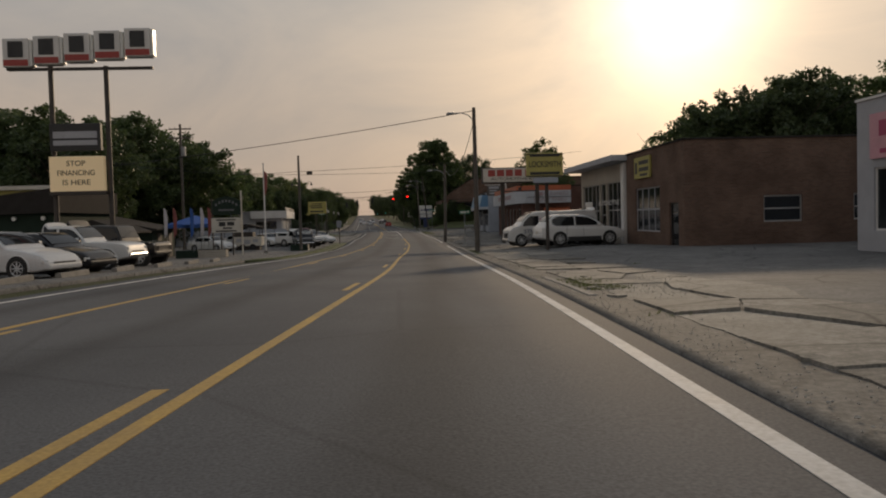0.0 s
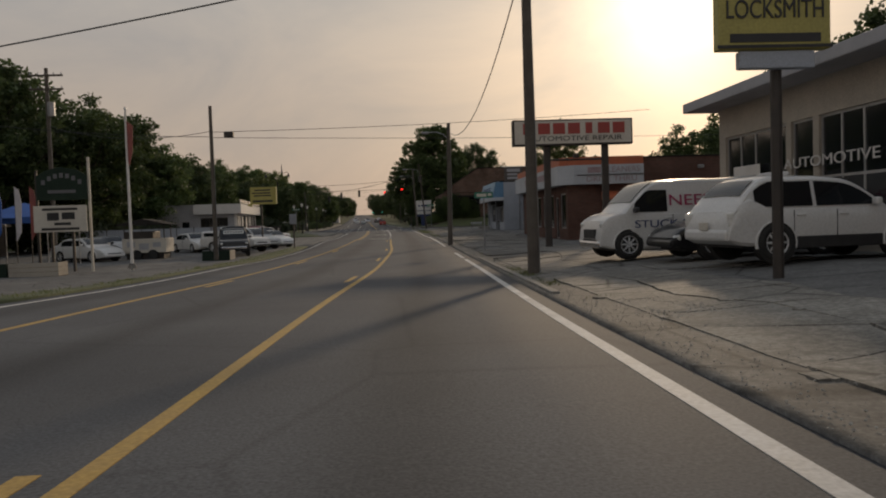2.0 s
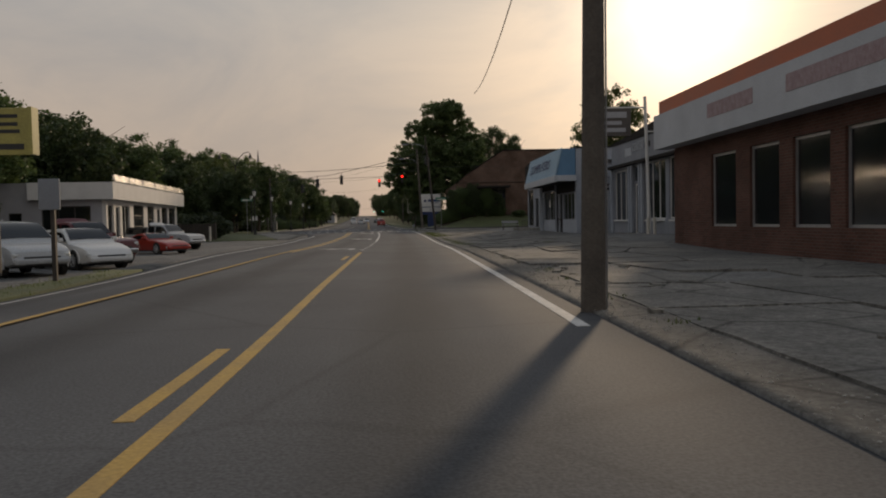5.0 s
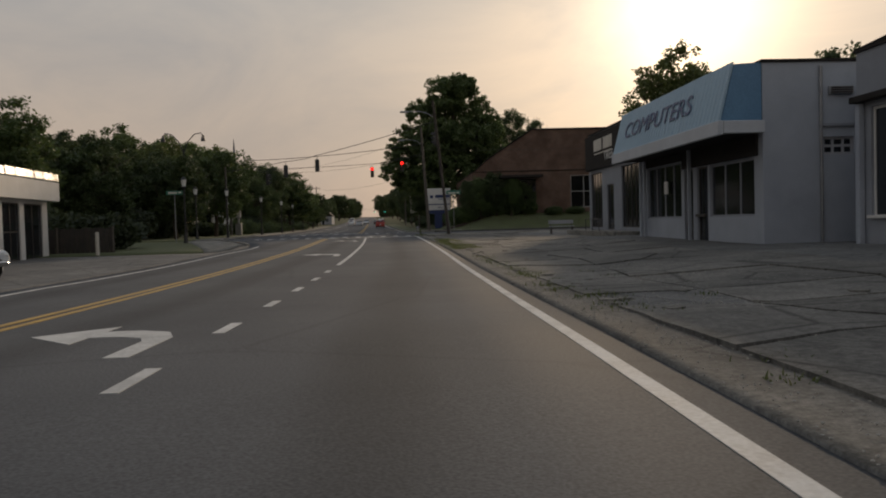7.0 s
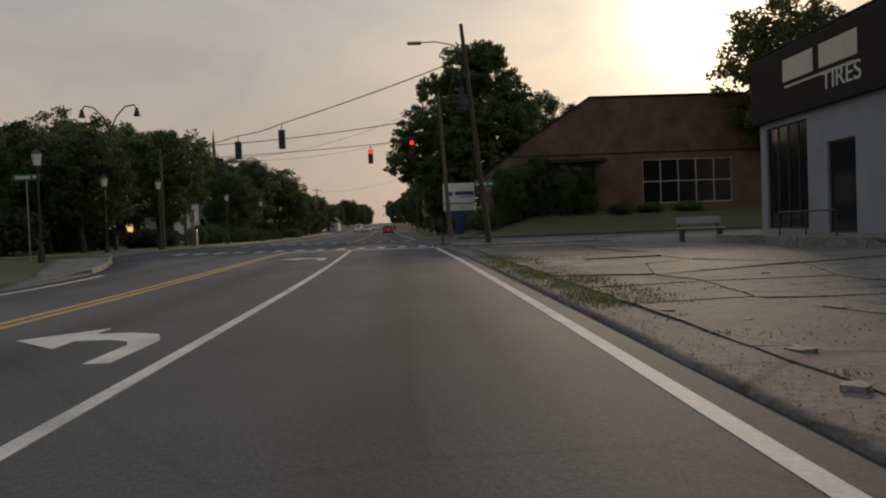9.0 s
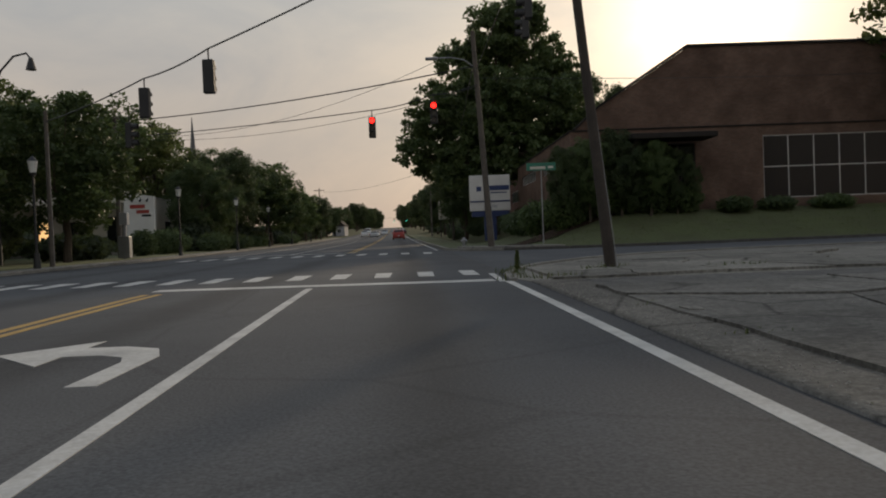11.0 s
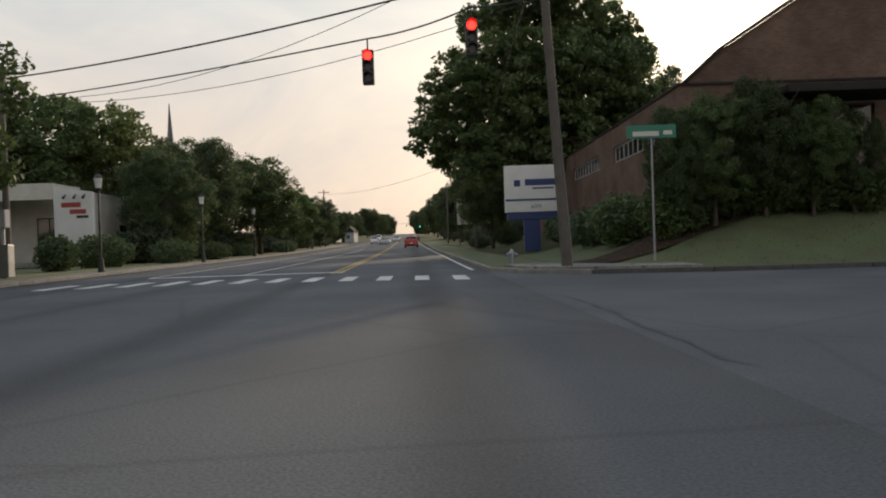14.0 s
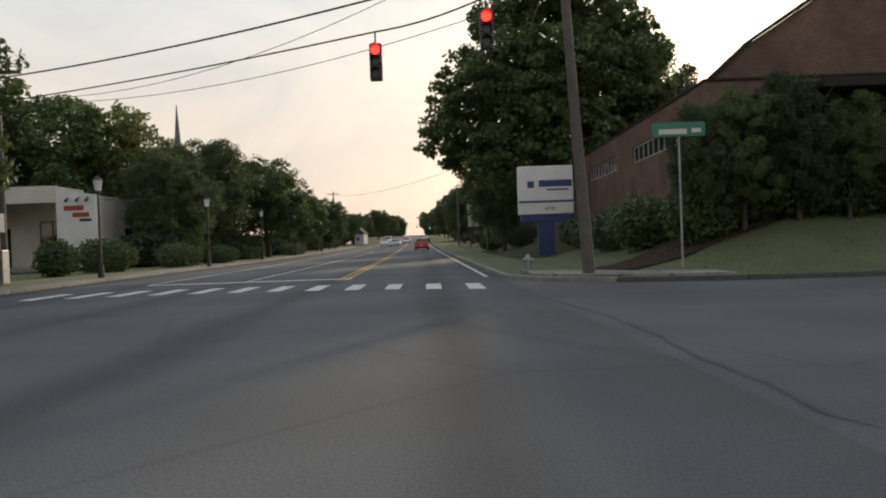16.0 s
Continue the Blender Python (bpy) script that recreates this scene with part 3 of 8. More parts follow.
def wall(a, b, z0, z1, holes=(), thick=0.25):
    """A wall from plan point a to b with real openings (u0, u1, z0, z1); its thickness lies to the right of a to b."""
    bm = bmesh.new()
    a, b = Vector((*a, 0)), Vector((*b, 0))
    d = (b - a).normalized()
    nrm = Vector((d.y, -d.x, 0))
    L = (b - a).length
    us = sorted({0.0, L, *[h[0] for h in holes], *[h[1] for h in holes]})
    zs = sorted({z0, z1, *[h[2] for h in holes], *[h[3] for h in holes]})
    solid = lambda i, k: 0 <= i < len(us) - 1 and 0 <= k < len(zs) - 1 and not any(h[0] <= (us[i] + us[i + 1]) / 2 <= h[1] and h[2] <= (zs[k] + zs[k + 1]) / 2 <= h[3] for h in holes)
    cache = {}
    def v(i, k, s):
        if (i, k, s) not in cache:
            cache[i, k, s] = bm.verts.new(a + d * us[i] + nrm * (thick * s) + Vector((0, 0, zs[k])))
        return cache[i, k, s]
    for i in range(len(us) - 1):
        for k in range(len(zs) - 1):
            if not solid(i, k):
                continue
            bm.faces.new((v(i, k, 0), v(i + 1, k, 0), v(i + 1, k + 1, 0), v(i, k + 1, 0)))
            bm.faces.new((v(i, k, 1), v(i, k + 1, 1), v(i + 1, k + 1, 1), v(i + 1, k, 1)))
            for (di, dk, p, q) in ((-1, 0, (i, k), (i, k + 1)), (1, 0, (i + 1, k), (i + 1, k + 1)), (0, -1, (i, k), (i + 1, k)), (0, 1, (i, k + 1), (i + 1, k + 1))):
                if not solid(i + di, k + dk):
                    bm.faces.new((v(*p, 0), v(*q, 0), v(*q, 1), v(*p, 1)))
    return bm

def window(parent, a, b, u0, u1, z0, z1, cols=1, rows=1, fm=None, thick=0.25, name="window", pane=None, bar=0.07):
    """A framed, glazed opening in a wall from a to b: frame bars, mullions, each pane its own."""
    fm = fm or M_ALU
    a, b = Vector((*a, 0)), Vector((*b, 0))
    d = (b - a).normalized()
    m = Matrix.Translation(a) @ Matrix(((d.x, d.y, 0, 0), (d.y, -d.x, 0, 0), (0, 0, 1, 0), (0, 0, 0, 1)))
    d2 = Vector((d.y, -d.x, 0)) * (thick * 0.3)
    cw, rh = (u1 - u0) / cols, (z1 - z0) / rows
    hs = [(u0 + cw * i + bar * (1 if i == 0 else .5), u0 + cw * (i + 1) - bar * (1 if i == cols - 1 else .5), z0 + rh * k + bar * (1 if k == 0 else .5), z0 + rh * (k + 1) - bar * (1 if k == rows - 1 else .5)) for i in range(cols) for k in range(rows)]
    o = a + d * u0 + d2
    e = a + d * u1 + d2
    fr = wall((o.x, o.y), (e.x, e.y), z0, z1, [(h[0] - u0, h[1] - u0, h[2], h[3]) for h in hs], thick * 0.4)
    w = part(name, fr, fm, parent)
    for i in range(cols):
        for k in range(rows):
            g = bx(u0 + (u1 - u0) * i / cols + bar * 0.4, u0 + (u1 - u0) * (i + 1) / cols - bar * 0.4, thick * 0.42, thick * 0.46, z0 + (z1 - z0) * k / rows + bar * 0.4, z0 + (z1 - z0) * (k + 1) / rows - bar * 0.4)
            g.transform(m)
            part("pane", g, pane or M_GLASS, w)
    return w

def text(words, size, m, material, parent, name="lettering", width=None, depth=0.008):
    """Lettering as a mesh; m maps the text's own plane (x along the words, y up, centred) into the world."""
    cu = bpy.data.curves.new("tmp_text", "FONT")
    cu.body, cu.size, cu.extrude, cu.align_x, cu.align_y = words, size, depth, "CENTER", "CENTER"
    tmp = bpy.data.objects.new("tmp_text", cu)
    scene.collection.objects.link(tmp)
    bpy.context.view_layer.update()
    me = bpy.data.meshes.new_from_object(tmp.evaluated_get(bpy.context.evaluated_depsgraph_get()))
    bpy.data.objects.remove(tmp)
    bm = bmesh.new()
    bm.from_mesh(me)
    bpy.data.meshes.remove(me)
    xs = [v.co.x for v in bm.verts]
    if width:
        bm.transform(Matrix.Diagonal((width / (max(xs) - min(xs)), 1, 1, 1)))
    bm.transform(m)
    return part(name, bm, material, parent)

SOUTH = Matrix(((1, 0, 0, 0), (0, 0, -1, 0), (0, 1, 0, 0), (0, 0, 0, 1)))      # a plane seen from the south
WEST = Matrix(((0, 0, -1, 0), (-1, 0, 0, 0), (0, 1, 0, 0), (0, 0, 0, 1)))      # seen from the west
def at(x, y, z, face):
    return Matrix.Translation((x, y, z)) @ face

def bars(parent, rows, m, material, name="lettering"):
    """Writing that is not spelled out: plain bars (x centre, y centre, width, height) on the plane m."""
    for x, y, w, h in rows:
        b = bmesh.new()
        box(b, x - w / 2, x + w / 2, y - h / 2, y + h / 2, 0.002, 0.01)
        b.transform(m)
        part(name, b, material, parent)

# ---- ground, road, kerbs ----
def ribbon(left, right, ys, dz, cols=1, skirt=0.12, uv=False):
    bm = bmesh.new()
    lay = bm.loops.layers.uv.new("across") if uv else None
    rows = []
    for y in ys:
        a, b = left(y), right(y)
        rows.append([bm.verts.new((x, y, GZ(y) + dz + fall(x, y))) for x in (a + (b - a) * i / cols for i in range(cols + 1))])
    for p, q in zip(rows, rows[1:]):
        for i in range(cols):
            f = bm.faces.new((p[i], p[i + 1], q[i + 1], q[i]))
            if uv:
                for lp in f.loops:
                    c = lp.vert.co
                    lp[lay].uv = (c.x - RX(c.y), c.y)
    if skirt:
        es = [e for e in bm.edges if e.is_boundary]
        r = bmesh.ops.extrude_edge_only(bm, edges=es)
        for v in r["geom"]:
            if isinstance(v, bmesh.types.BMVert):
                v.co.z -= skirt
    return bm

def frange(a, b, s):
    n = max(1, round((b - a) / s))
    return [a + (b - a) * i / n for i in range(n + 1)]

bm = bmesh.new()
gx = [-900, -400, -200, -120, -80, -60, -45, -35, -28, -22, -18, -14, -12, -11, -10, -9, -8, -7, -6, -4, -2, 2, 4, 5, 6, 7, 8, 9, 10, 11, 12, 14, 18, 22, 28, 35, 45, 60, 80, 120, 200, 400, 900]
gy = frange(-90, 168, 6) + frange(170, 200, 2) + frange(206, 320, 6) + frange(340, 620, 40)[0:] + [800, 1100, 1400, 2200, 3500]
def ground_z(x, y):
    z = GZ(y) - 0.10
    q = (LX(min(y, 1400)) - 0.2 - x) / 1.6   # the lots lie a little below the road
    if q > 0 and 44 < y < 150:
        q = min(1, q)
        z -= max(0.36 * q * q * (3 - 2 * q) * min(1, (y - 44) / 18) * min(1, (150 - y) / 11), -fall(x, y))
    else:
        z += fall(x, y)
    if 26 < y < 66:                       # the storefront's forecourt rises from the road
        z += min(0.3, max(0, x - RX(y) - 1.5) * 0.06) * min(1, (y - 26) / 9) * min(1, (66 - y) / 9)
    if 88 < y < 136:                      # and again before the row of grey and blue shops
        z += min(0.3, max(0, x - RX(y) - 3.0) * 0.05) * min(1, (y - 88) / 9) * min(1, (136 - y) / 9)
    if y > 173.5 and x > 7 and y < 300:   # the bank below the brick building
        u, v = min(1, (y - 173.5) / 6.5), min(1, (x - 7) / 7)
        z += 1.75 * u * u * (3 - 2 * u) * v * v * (3 - 2 * v) * min(1, (300 - y) / 60)
    return z
rows = [[bm.verts.new((x, y, ground_z(x, y))) for x in gx] for y in gy]
for p, q in zip(rows, rows[1:]):
    for i in range(len(gx) - 1):
        bm.faces.new((p[i], p[i + 1], q[i + 1], q[i]))
tagged(part("ground", bm, M_DIRT, smooth=True), "bare dry earth with thin grass", "ground", kind="structure")

tagged(part("road", ribbon(LX, lambda y: RX(y) + 0.35, frange(-88, 320, 2) + frange(330, 1390, 20), 0.0, 8, uv=True), M_ROAD, smooth=True), "worn grey asphalt main road with lane markings", "road", kind="structure")
KERB = [(4.2, 149.2), (4.3, 151.2), (4.62, 153.1), (5.6, 155.6), (7.4, 158.4), (9.7, 160.5), (13, 162.1), (30, 164.0), (90, 170)]
bm = prism([(RX(149) - 1.0, 149), *KERB, (90, 179), (30, 172.9), (13.7, 171.6), (9.6, 172.0), (6.4, 172.9), (4.6, 174.6), (RX(177) + 0.5, 177), (RX(177) - 1, 177), (RX(162) - 1, 162)], -0.12, -0.004)
tagged(part("road_side_street", bm, M_ROAD), "worn asphalt side street joining the main road", "road", kind="structure")

# painted lines, each a thin raised strip
def strip(x_of, y0, y1, w, material, name, label):
    ys = frange(y0, y1, 1.5)
    bm = ribbon(lambda y: x_of(y) - w / 2, lambda y: x_of(y) + w / 2, ys, 0.005, 1, 0.006)
    return tagged(part(name, bm, material), label, "road marking", kind="structure")
_lane = curve([(-90, 3.5), (5, 3.42), (15, 3.27), (48, 3.32), (58, 3.2), (70, 3.1), (80, 3.3), (90, 3.45), (1400, 3.5)])
YI = lambda y: RX(y) - _lane(y)
for a, b in ((-88, 57.3), (58.5, 63.75), (72.8, 96), (96, 149.3)):
    strip(RX, a, b, 0.14, M_WHT, "edge_line", "worn white edge line")
strip(lambda y: 4.09, 149.3, 152.1, 0.13, M_WHT, "edge_line", "worn white edge line")
strip(YI, -88, 93.9, 0.13, M_YEL, "turn_lane_line", "solid yellow turn lane line")
for a in (-20.5, -8.3, 3.7, 16.0, 28.4, 46.2, 58.4, 69.5, 88.2):
    strip(lambda y: YI(y) - 0.28, a, a + 2.5, 0.12, M_YEL, "turn_lane_dash", "broken yellow turn lane dash")
strip(YO, -88, 149.3, 0.13, M_YEL, "centre_line", "solid yellow centre line")
for a in (-16, -4, 8.0, 20.0, 34, 46.2, 58, 70):
    strip(lambda y: YO(y) + 0.28, a, a + 2.5, 0.12, M_YEL, "centre_dash", "broken yellow centre dash")
strip(lambda y: YO(y) + 0.25, 96, 149.3, 0.12, M_YEL, "centre_line", "second solid yellow centre line")
strip(lambda y: LX(y) + 0.5, -88, 136, 0.12, M_WHT, "edge_line", "worn white edge line")
WL = curve([(95, 1.2), (110, 1.2), (122, 1.15), (135, 0.95), (149.3, 0.45)])
for a in (96.6, 99.7, 102.7, 105.6, 108.6, 111.6):
    strip(WL, a, a + 0.95, 0.13, M_WHT, "lane_dash", "short white lane dash")
strip(WL, 115.4, 149.3, 0.13, M_WHT, "lane_line", "solid white turn lane line")
strip(lambda y: RX(y), 178.5, 520, 0.13, M_WHT, "edge_line", "worn white edge line")
for k in (0.0, 0.28):
    strip(lambda y, k=k: curve([(178, -1.5), (226, -3.35), (300, -6.3), (600, -18.3)])(y) - k, 179.5, 600, 0.12, M_YEL, "centre_line", "solid yellow centre line")
strip(lambda y: RX(y) - 8.6, 181, 260, 0.12, M_WHT, "lane_line", "solid white lane line")
strip(lambda y: RX(y) - 12.2, 181, 420, 0.12, M_WHT, "lane_line", "solid white lane line")
def slab(pts, name, label, z=0.005):
    bm = prism(pts, -0.003, z)
    for v in bm.verts:
        v.co.z += GZ(v.co.y)
    return tagged(part(name, bm, M_WHT), label, "road marking", kind="structure")
slab([(-2.75, 150.05), (3.98, 149.5), (3.94, 150.05), (-2.75, 150.6)], "stop_line", "white stop line across both lanes")
slab([(-8.9, 180.3), (-1.5, 180.3), (-1.5, 180.8), (-8.9, 180.8)], "stop_line", "white stop line")
for i in range(13):
    x, y = 3.47 - 0.995 * i, 151.84 + 0.089 * i
    slab([(x, y), (x + 0.35, y - 0.03), (x + 0.32, y + 1.97), (x - 0.05 - 0.012 * i, y + 2.0)], "crosswalk_bar", "white painted crosswalk bar")
for i in range(12):
    x = 2.55 - 1.13 * i
    y = 172.2 + 0.5 * (2.55 - x) - 0.03 * (2.55 - x) ** 2
    slab([(x, y), (x + 0.42, y - 0.1), (x + 0.36, y + 2.5), (x - 0.06, y + 2.6)], "crosswalk_bar", "white painted crosswalk bar")
def turn_arrow(x, y):
    # left-turn arrow: shaft, bend, head pointing left
    pts = [(0.55, -1.1), (0.78, -1.1), (0.78, 0.1), (0.62, 0.52), (0.25, 0.72), (-0.15, 0.72), (-0.15, 1.15), (-0.85, 0.45), (-0.15, -0.2), (-0.15, 0.25), (0.2, 0.25), (0.45, 0.1), (0.55, -0.15)]
    slab([(x + a, y + b * 1.1) for a, b in pts], "turn_arrow", "white painted left turn arrow")
turn_arrow(0.0, 99.4), turn_arrow(-0.1, 122.9), turn_arrow(-0.5, 141.5)

# cracks in the asphalt, sealed with tar
def seam(pts, w=.013):
    bm = bmesh.new()
    rows_ = []
    n = 10
    for (xa, ya), (xb, yb) in zip(pts, pts[1:]):
        for k in range(n):
            x, y = xa + (xb - xa) * k / n, ya + (yb - ya) * k / n
            q = noise.noise_vector(Vector((x * 1.9, y * 1.9, 5.0))) * .12
            ww = w * (.5 + abs(noise.noise(Vector((x * 3, y * 3, 1.0)))) * 1.6)
            d = Vector((-(yb - ya), xb - xa, 0)).normalized() * ww
            p = Vector((x + q.x, y + q.y, GZ(y) + .006))
            rows_.append((bm.verts.new(p - d), bm.verts.new(p + d)))
    for a, b in zip(rows_, rows_[1:]):
        bm.faces.new((a[0], a[1], b[1], b[0]))
    tagged(part("road_crack", bm, M_TAR), "dark sealed crack in the asphalt", "road", kind="structure")
for pts in [[(4.52, 163.3), (4.53, 161.38), (4.48, 159.68), (4.52, 158.83), (4.51, 158.07), (4.56, 157.5), (4.65, 157.14)], [(6.57, 164.82), (7.39, 165.26), (8.24, 165.49), (9.35, 165.62)], [(3.33, 162.41), (3.58, 162.34)], [(3.81, 170.5), (4.19, 166.93), (4.52, 163.3)], [(2.45, 56.73), (2.9, 57.62), (3.65, 59.02)]]:
    seam(pts)

# ---- lots, pavements, kerbs ----
def sheet(name, x0, x1, y0, y1, dz, material, label, cat="pavement"):
    bm = bmesh.new()
    ys = frange(y0, y1, 3)
    f0 = x0 if callable(x0) else (lambda y: x0)
    f1 = x1 if callable(x1) else (lambda y: x1)
    cols = 6 if not (isinstance(x0, (int, float)) and x0 < 0) else 30
    if name == "parking_lot_east":
        cols = 30
    rows = []
    for y in ys:
        a, b = f0(y), f1(y)
        us = [i / cols for i in range(cols + 1)]
        if name == "parking_lot_west":
            us = [1 - (1 - u) ** 2 for u in us]     # finer towards the road
        rows.append([bm.verts.new((a + (b - a) * u, y, ground_z(a + (b - a) * u, y) + 0.10 + dz)) for u in us])
    for p, q in zip(rows, rows[1:]):
        for i in range(cols):
            bm.faces.new((p[i], p[i + 1], q[i + 1], q[i]))
    es = [e for e in bm.edges if e.is_boundary]
    for v in bmesh.ops.extrude_edge_only(bm, edges=es)["geom"]:
        if isinstance(v, bmesh.types.BMVert):
            v.co.z -= 0.12
    return tagged(part(name, bm, material, smooth=True), label, cat, kind="structure")

sheet("parking_lot_east", lambda y: RX(y) + 0.352, 40, -60, 148.8, 0.02, M_LOT, "patched and cracked asphalt forecourt", "parking lot")
sheet("shoulder_east", lambda y: RX(y) + 0.353, lambda y: RX(y) + 1.25, -60, 148.8, 0.026, M_GRAVEL, "crumbling gravel and asphalt shoulder", "shoulder")
sheet("parking_lot_west", -40, lambda y: LX(y) - 1.6, -60, 137.2, 0.02, M_LOT, "cracked asphalt car lot", "parking lot")
sheet("verge_west", lambda y: LX(y) - 1.6, lambda y: LX(y) - 0.16, 42, 90, 0.03, M_GRASS, "thin trampled grass strip", "verge")
sheet("apron_west", lambda y: LX(y) - 1.65, lambda y: LX(y) - 0.02, 90.2, 137.2, 0.02, M_LOT, "worn asphalt drive apron", "pavement")
sheet("pavement_west_corner", lambda y: LX(y) - 2.6, lambda y: LX(y) - 0.16, 137.3, 152.9, 0.05, M_CONC, "worn concrete pavement at the corner", "pavement")
sheet("verge_west_corner", lambda y: -34, lambda y: LX(y) - 2.65, 137.3, 152.9, 0.06, M_GRASS, "mown grass beside the station", "verge")
sheet("pavement_west", lambda y: LX(y) - 2.2, lambda y: LX(y) - 0.16, 153, 330, 0.09, M_CONC, "worn concrete pavement", "pavement")
sheet("verge_west_far", lambda y: LX(y) - 30, lambda y: LX(y) - 2.25, 153, 330, 0.1, M_GRASS, "mown grass beyond the pavement", "verge")
bm = prism([(RX(149) + .36, 148.85), (4.35, 150), (4.42, 151.2), (4.75, 153.05), (5.7, 155.5), (7.5, 158.3), (9.8, 160.35), (13.1, 161.9), (30, 163.8), (30, 148.85)], -0.1, 0.02)
tagged(part("pavement_corner", bm, M_CONC), "worn concrete street corner", "pavement", kind="structure")
sheet("pavement_east_far", lambda y: RX(y) + 0.6, lambda y: RX(y) + 3.4, 176.5, 330, 0.09, M_GRASS, "mown roadside grass", "verge")

def kerb_run(name, pts, h, w=0.15, label="worn concrete kerb", mat=None):
    """Kerb stones along a line, each stone its own piece, at the left of the line's direction."""
    root = thing(name, (0, 0, 0), 0, label, "kerb", kind="structure")
    pts = [Vector((*p, 0)) for p in pts]
    k = 0
    for a, b in zip(pts, pts[1:]):
        n = max(1, round((b - a).length / 2.4))
        d = (b - a).normalized()
        ang = math.atan2(d.y, d.x)
        for i in range(n):
            p, q = a.lerp(b, i / n), a.lerp(b, (i + 1) / n)
            c = (p + q) / 2
            z = GZ(c.y)
            slope = math.atan2(GZ(q.y) - GZ(p.y), (q - p).length)
            m = Matrix.Translation((c.x, c.y, z + h / 2 - 0.06)) @ Matrix.Rotation(ang, 4, "Z") @ Matrix.Rotation(-slope, 4, "Y") @ Matrix.Rotation(random.uniform(-.008, .008), 4, "Z")
            part("kerb_stone", boxm(m, (q - p).length - 0.012, w, h + 0.12, 0.02), mat or M_KERB, root)
    return root
kerb_run("kerb_west_corner", [(LX(y) - 0.08, y) for y in frange(137, 149, 2)] + [(LX(y) - 0.08, y) for y in frange(152, 260, 6)], 0.13)
kerb_run("kerb_east_corner", [(4.28, 149.3), (4.36, 151.2), (4.7, 153.1), (5.65, 155.55), (7.45, 158.35), (9.75, 160.45), (13, 162.0), (30, 164.0)], 0.055)
kerb_run("kerb_side_street", [(30, 173.0), (13.7, 171.7), (9.6, 172.1), (6.5, 173.0)], 0.13, label="tar-blackened kerb of the side street", mat=M_TARKERB)
kerb_run("kerb_east_far", [(6.5, 173.0), (4.7, 174.7), (RX(177) + .5, 177)] + [(RX(y) + .5, y) for y in frange(182, 260, 6)], 0.13)
kerb_run("kerb_east", [(RX(y) + 0.55, y) for y in frange(40, 57, 3)], 0.07)
kerb_run("kerb_east_start", [(RX(y) + 0.75, y) for y in frange(12.5, 18, 2)], 0.045)

# ---- buildings ----
# wall() puts its thickness to the right of its direction, so sides run with the inside on the right
def building(name, x0, x1, y0, y1, z0, z1, mats, holes, label, category="building", parapet=0.25, cap=None, roof_mat=None):
    root = thing(name, ((x0 + x1) / 2, (y0 + y1) / 2, z0), 0, label, category)
    w = {"w": ((x0, y0), (x0, y1)), "n": ((x0 + .25, y1), (x1 - .25, y1)), "e": ((x1, y1), (x1, y0)), "s": ((x1 - .25, y0), (x0 + .25, y0))}
    for k in "wnes":
        a, b = w[k]
        part("wall", wall(a, b, z0, z1 + parapet, [h[:4] for h in holes.get(k, ())]), mats.get(k, mats["*"]), root)
    part("roof", bx(x0 + .26, x1 - .26, y0 + .26, y1 - .26, z1 - .25, z1), roof_mat or M_SHINGLE, root)
    part("floor", bx(x0 + .26, x1 - .26, y0 + .26, y1 - .26, z0 - .05, z0 + .06), M_DARKROOM, root)
    if cap:
        for k in "wnes":
            a, b = w[k]
            xa, xb, ya, yb = min(a[0], b[0]), max(a[0], b[0]), min(a[1], b[1]), max(a[1], b[1])
            if k in "we":
                sgn = -0.06 if k == "w" else 0
                part("coping", bx(xa + sgn - (.24 if k == "e" else 0), xb + (.3 if k == "w" else .06), ya - .06, yb + .06, z1 + parapet, z1 + parapet + .09, .015), cap, root)
            else:
                part("coping", bx(xa + .06, xb - .06, ya - (.25 if k == "n" else .06), yb + (.25 if k == "s" else .06), z1 + parapet + .002, z1 + parapet + .088, .015), cap, root)
    for k, hs in holes.items():
        a, b = w[k]
        for h in hs:
            if len(h) > 4:
                window(root, a, b, h[0], h[1], h[2], h[3], *h[4:])
    return root, w

# salon: pale block beyond the first forecourt
g = GZ(24)
r, w = building("salon_building", 17.3, 29, 13.0, 28.4, g, g + 5.2, {"*": M_GREYW}, {"w": [(2.2, 4.2, g + .9, g + 2.9, 2, 1, M_WHITEW), (8.5, 10.5, g + .9, g + 2.9, 2, 1, M_WHITEW), (12.2, 14.4, g + .75, g + 3.0, 2, 1, M_WHITEW), (5.4, 6.5, g + .06, g + 2.2, 1, 1, M_WHITEW)]}, "pale grey painted masonry salon with white framed windows", cap=M_WHITEW)
part("banner", bx(17.2, 17.28, 23.4, 27.5, g + 3.3, g + 4.9, .01), M_PINK, r, "pale pink banner")
bars(r, [(-.6, .25, 1.9, .55), (.9, -.1, .5, .35), (0, -.55, 3.0, .16)], at(17.2, 25.4, g + 4.1, WEST), M_MAGENTA)
part("vent_pipe", rod((18.2, 27.8, g + 5.2), (18.2, 27.8, g + 6.1), .05), M_GALV, r)

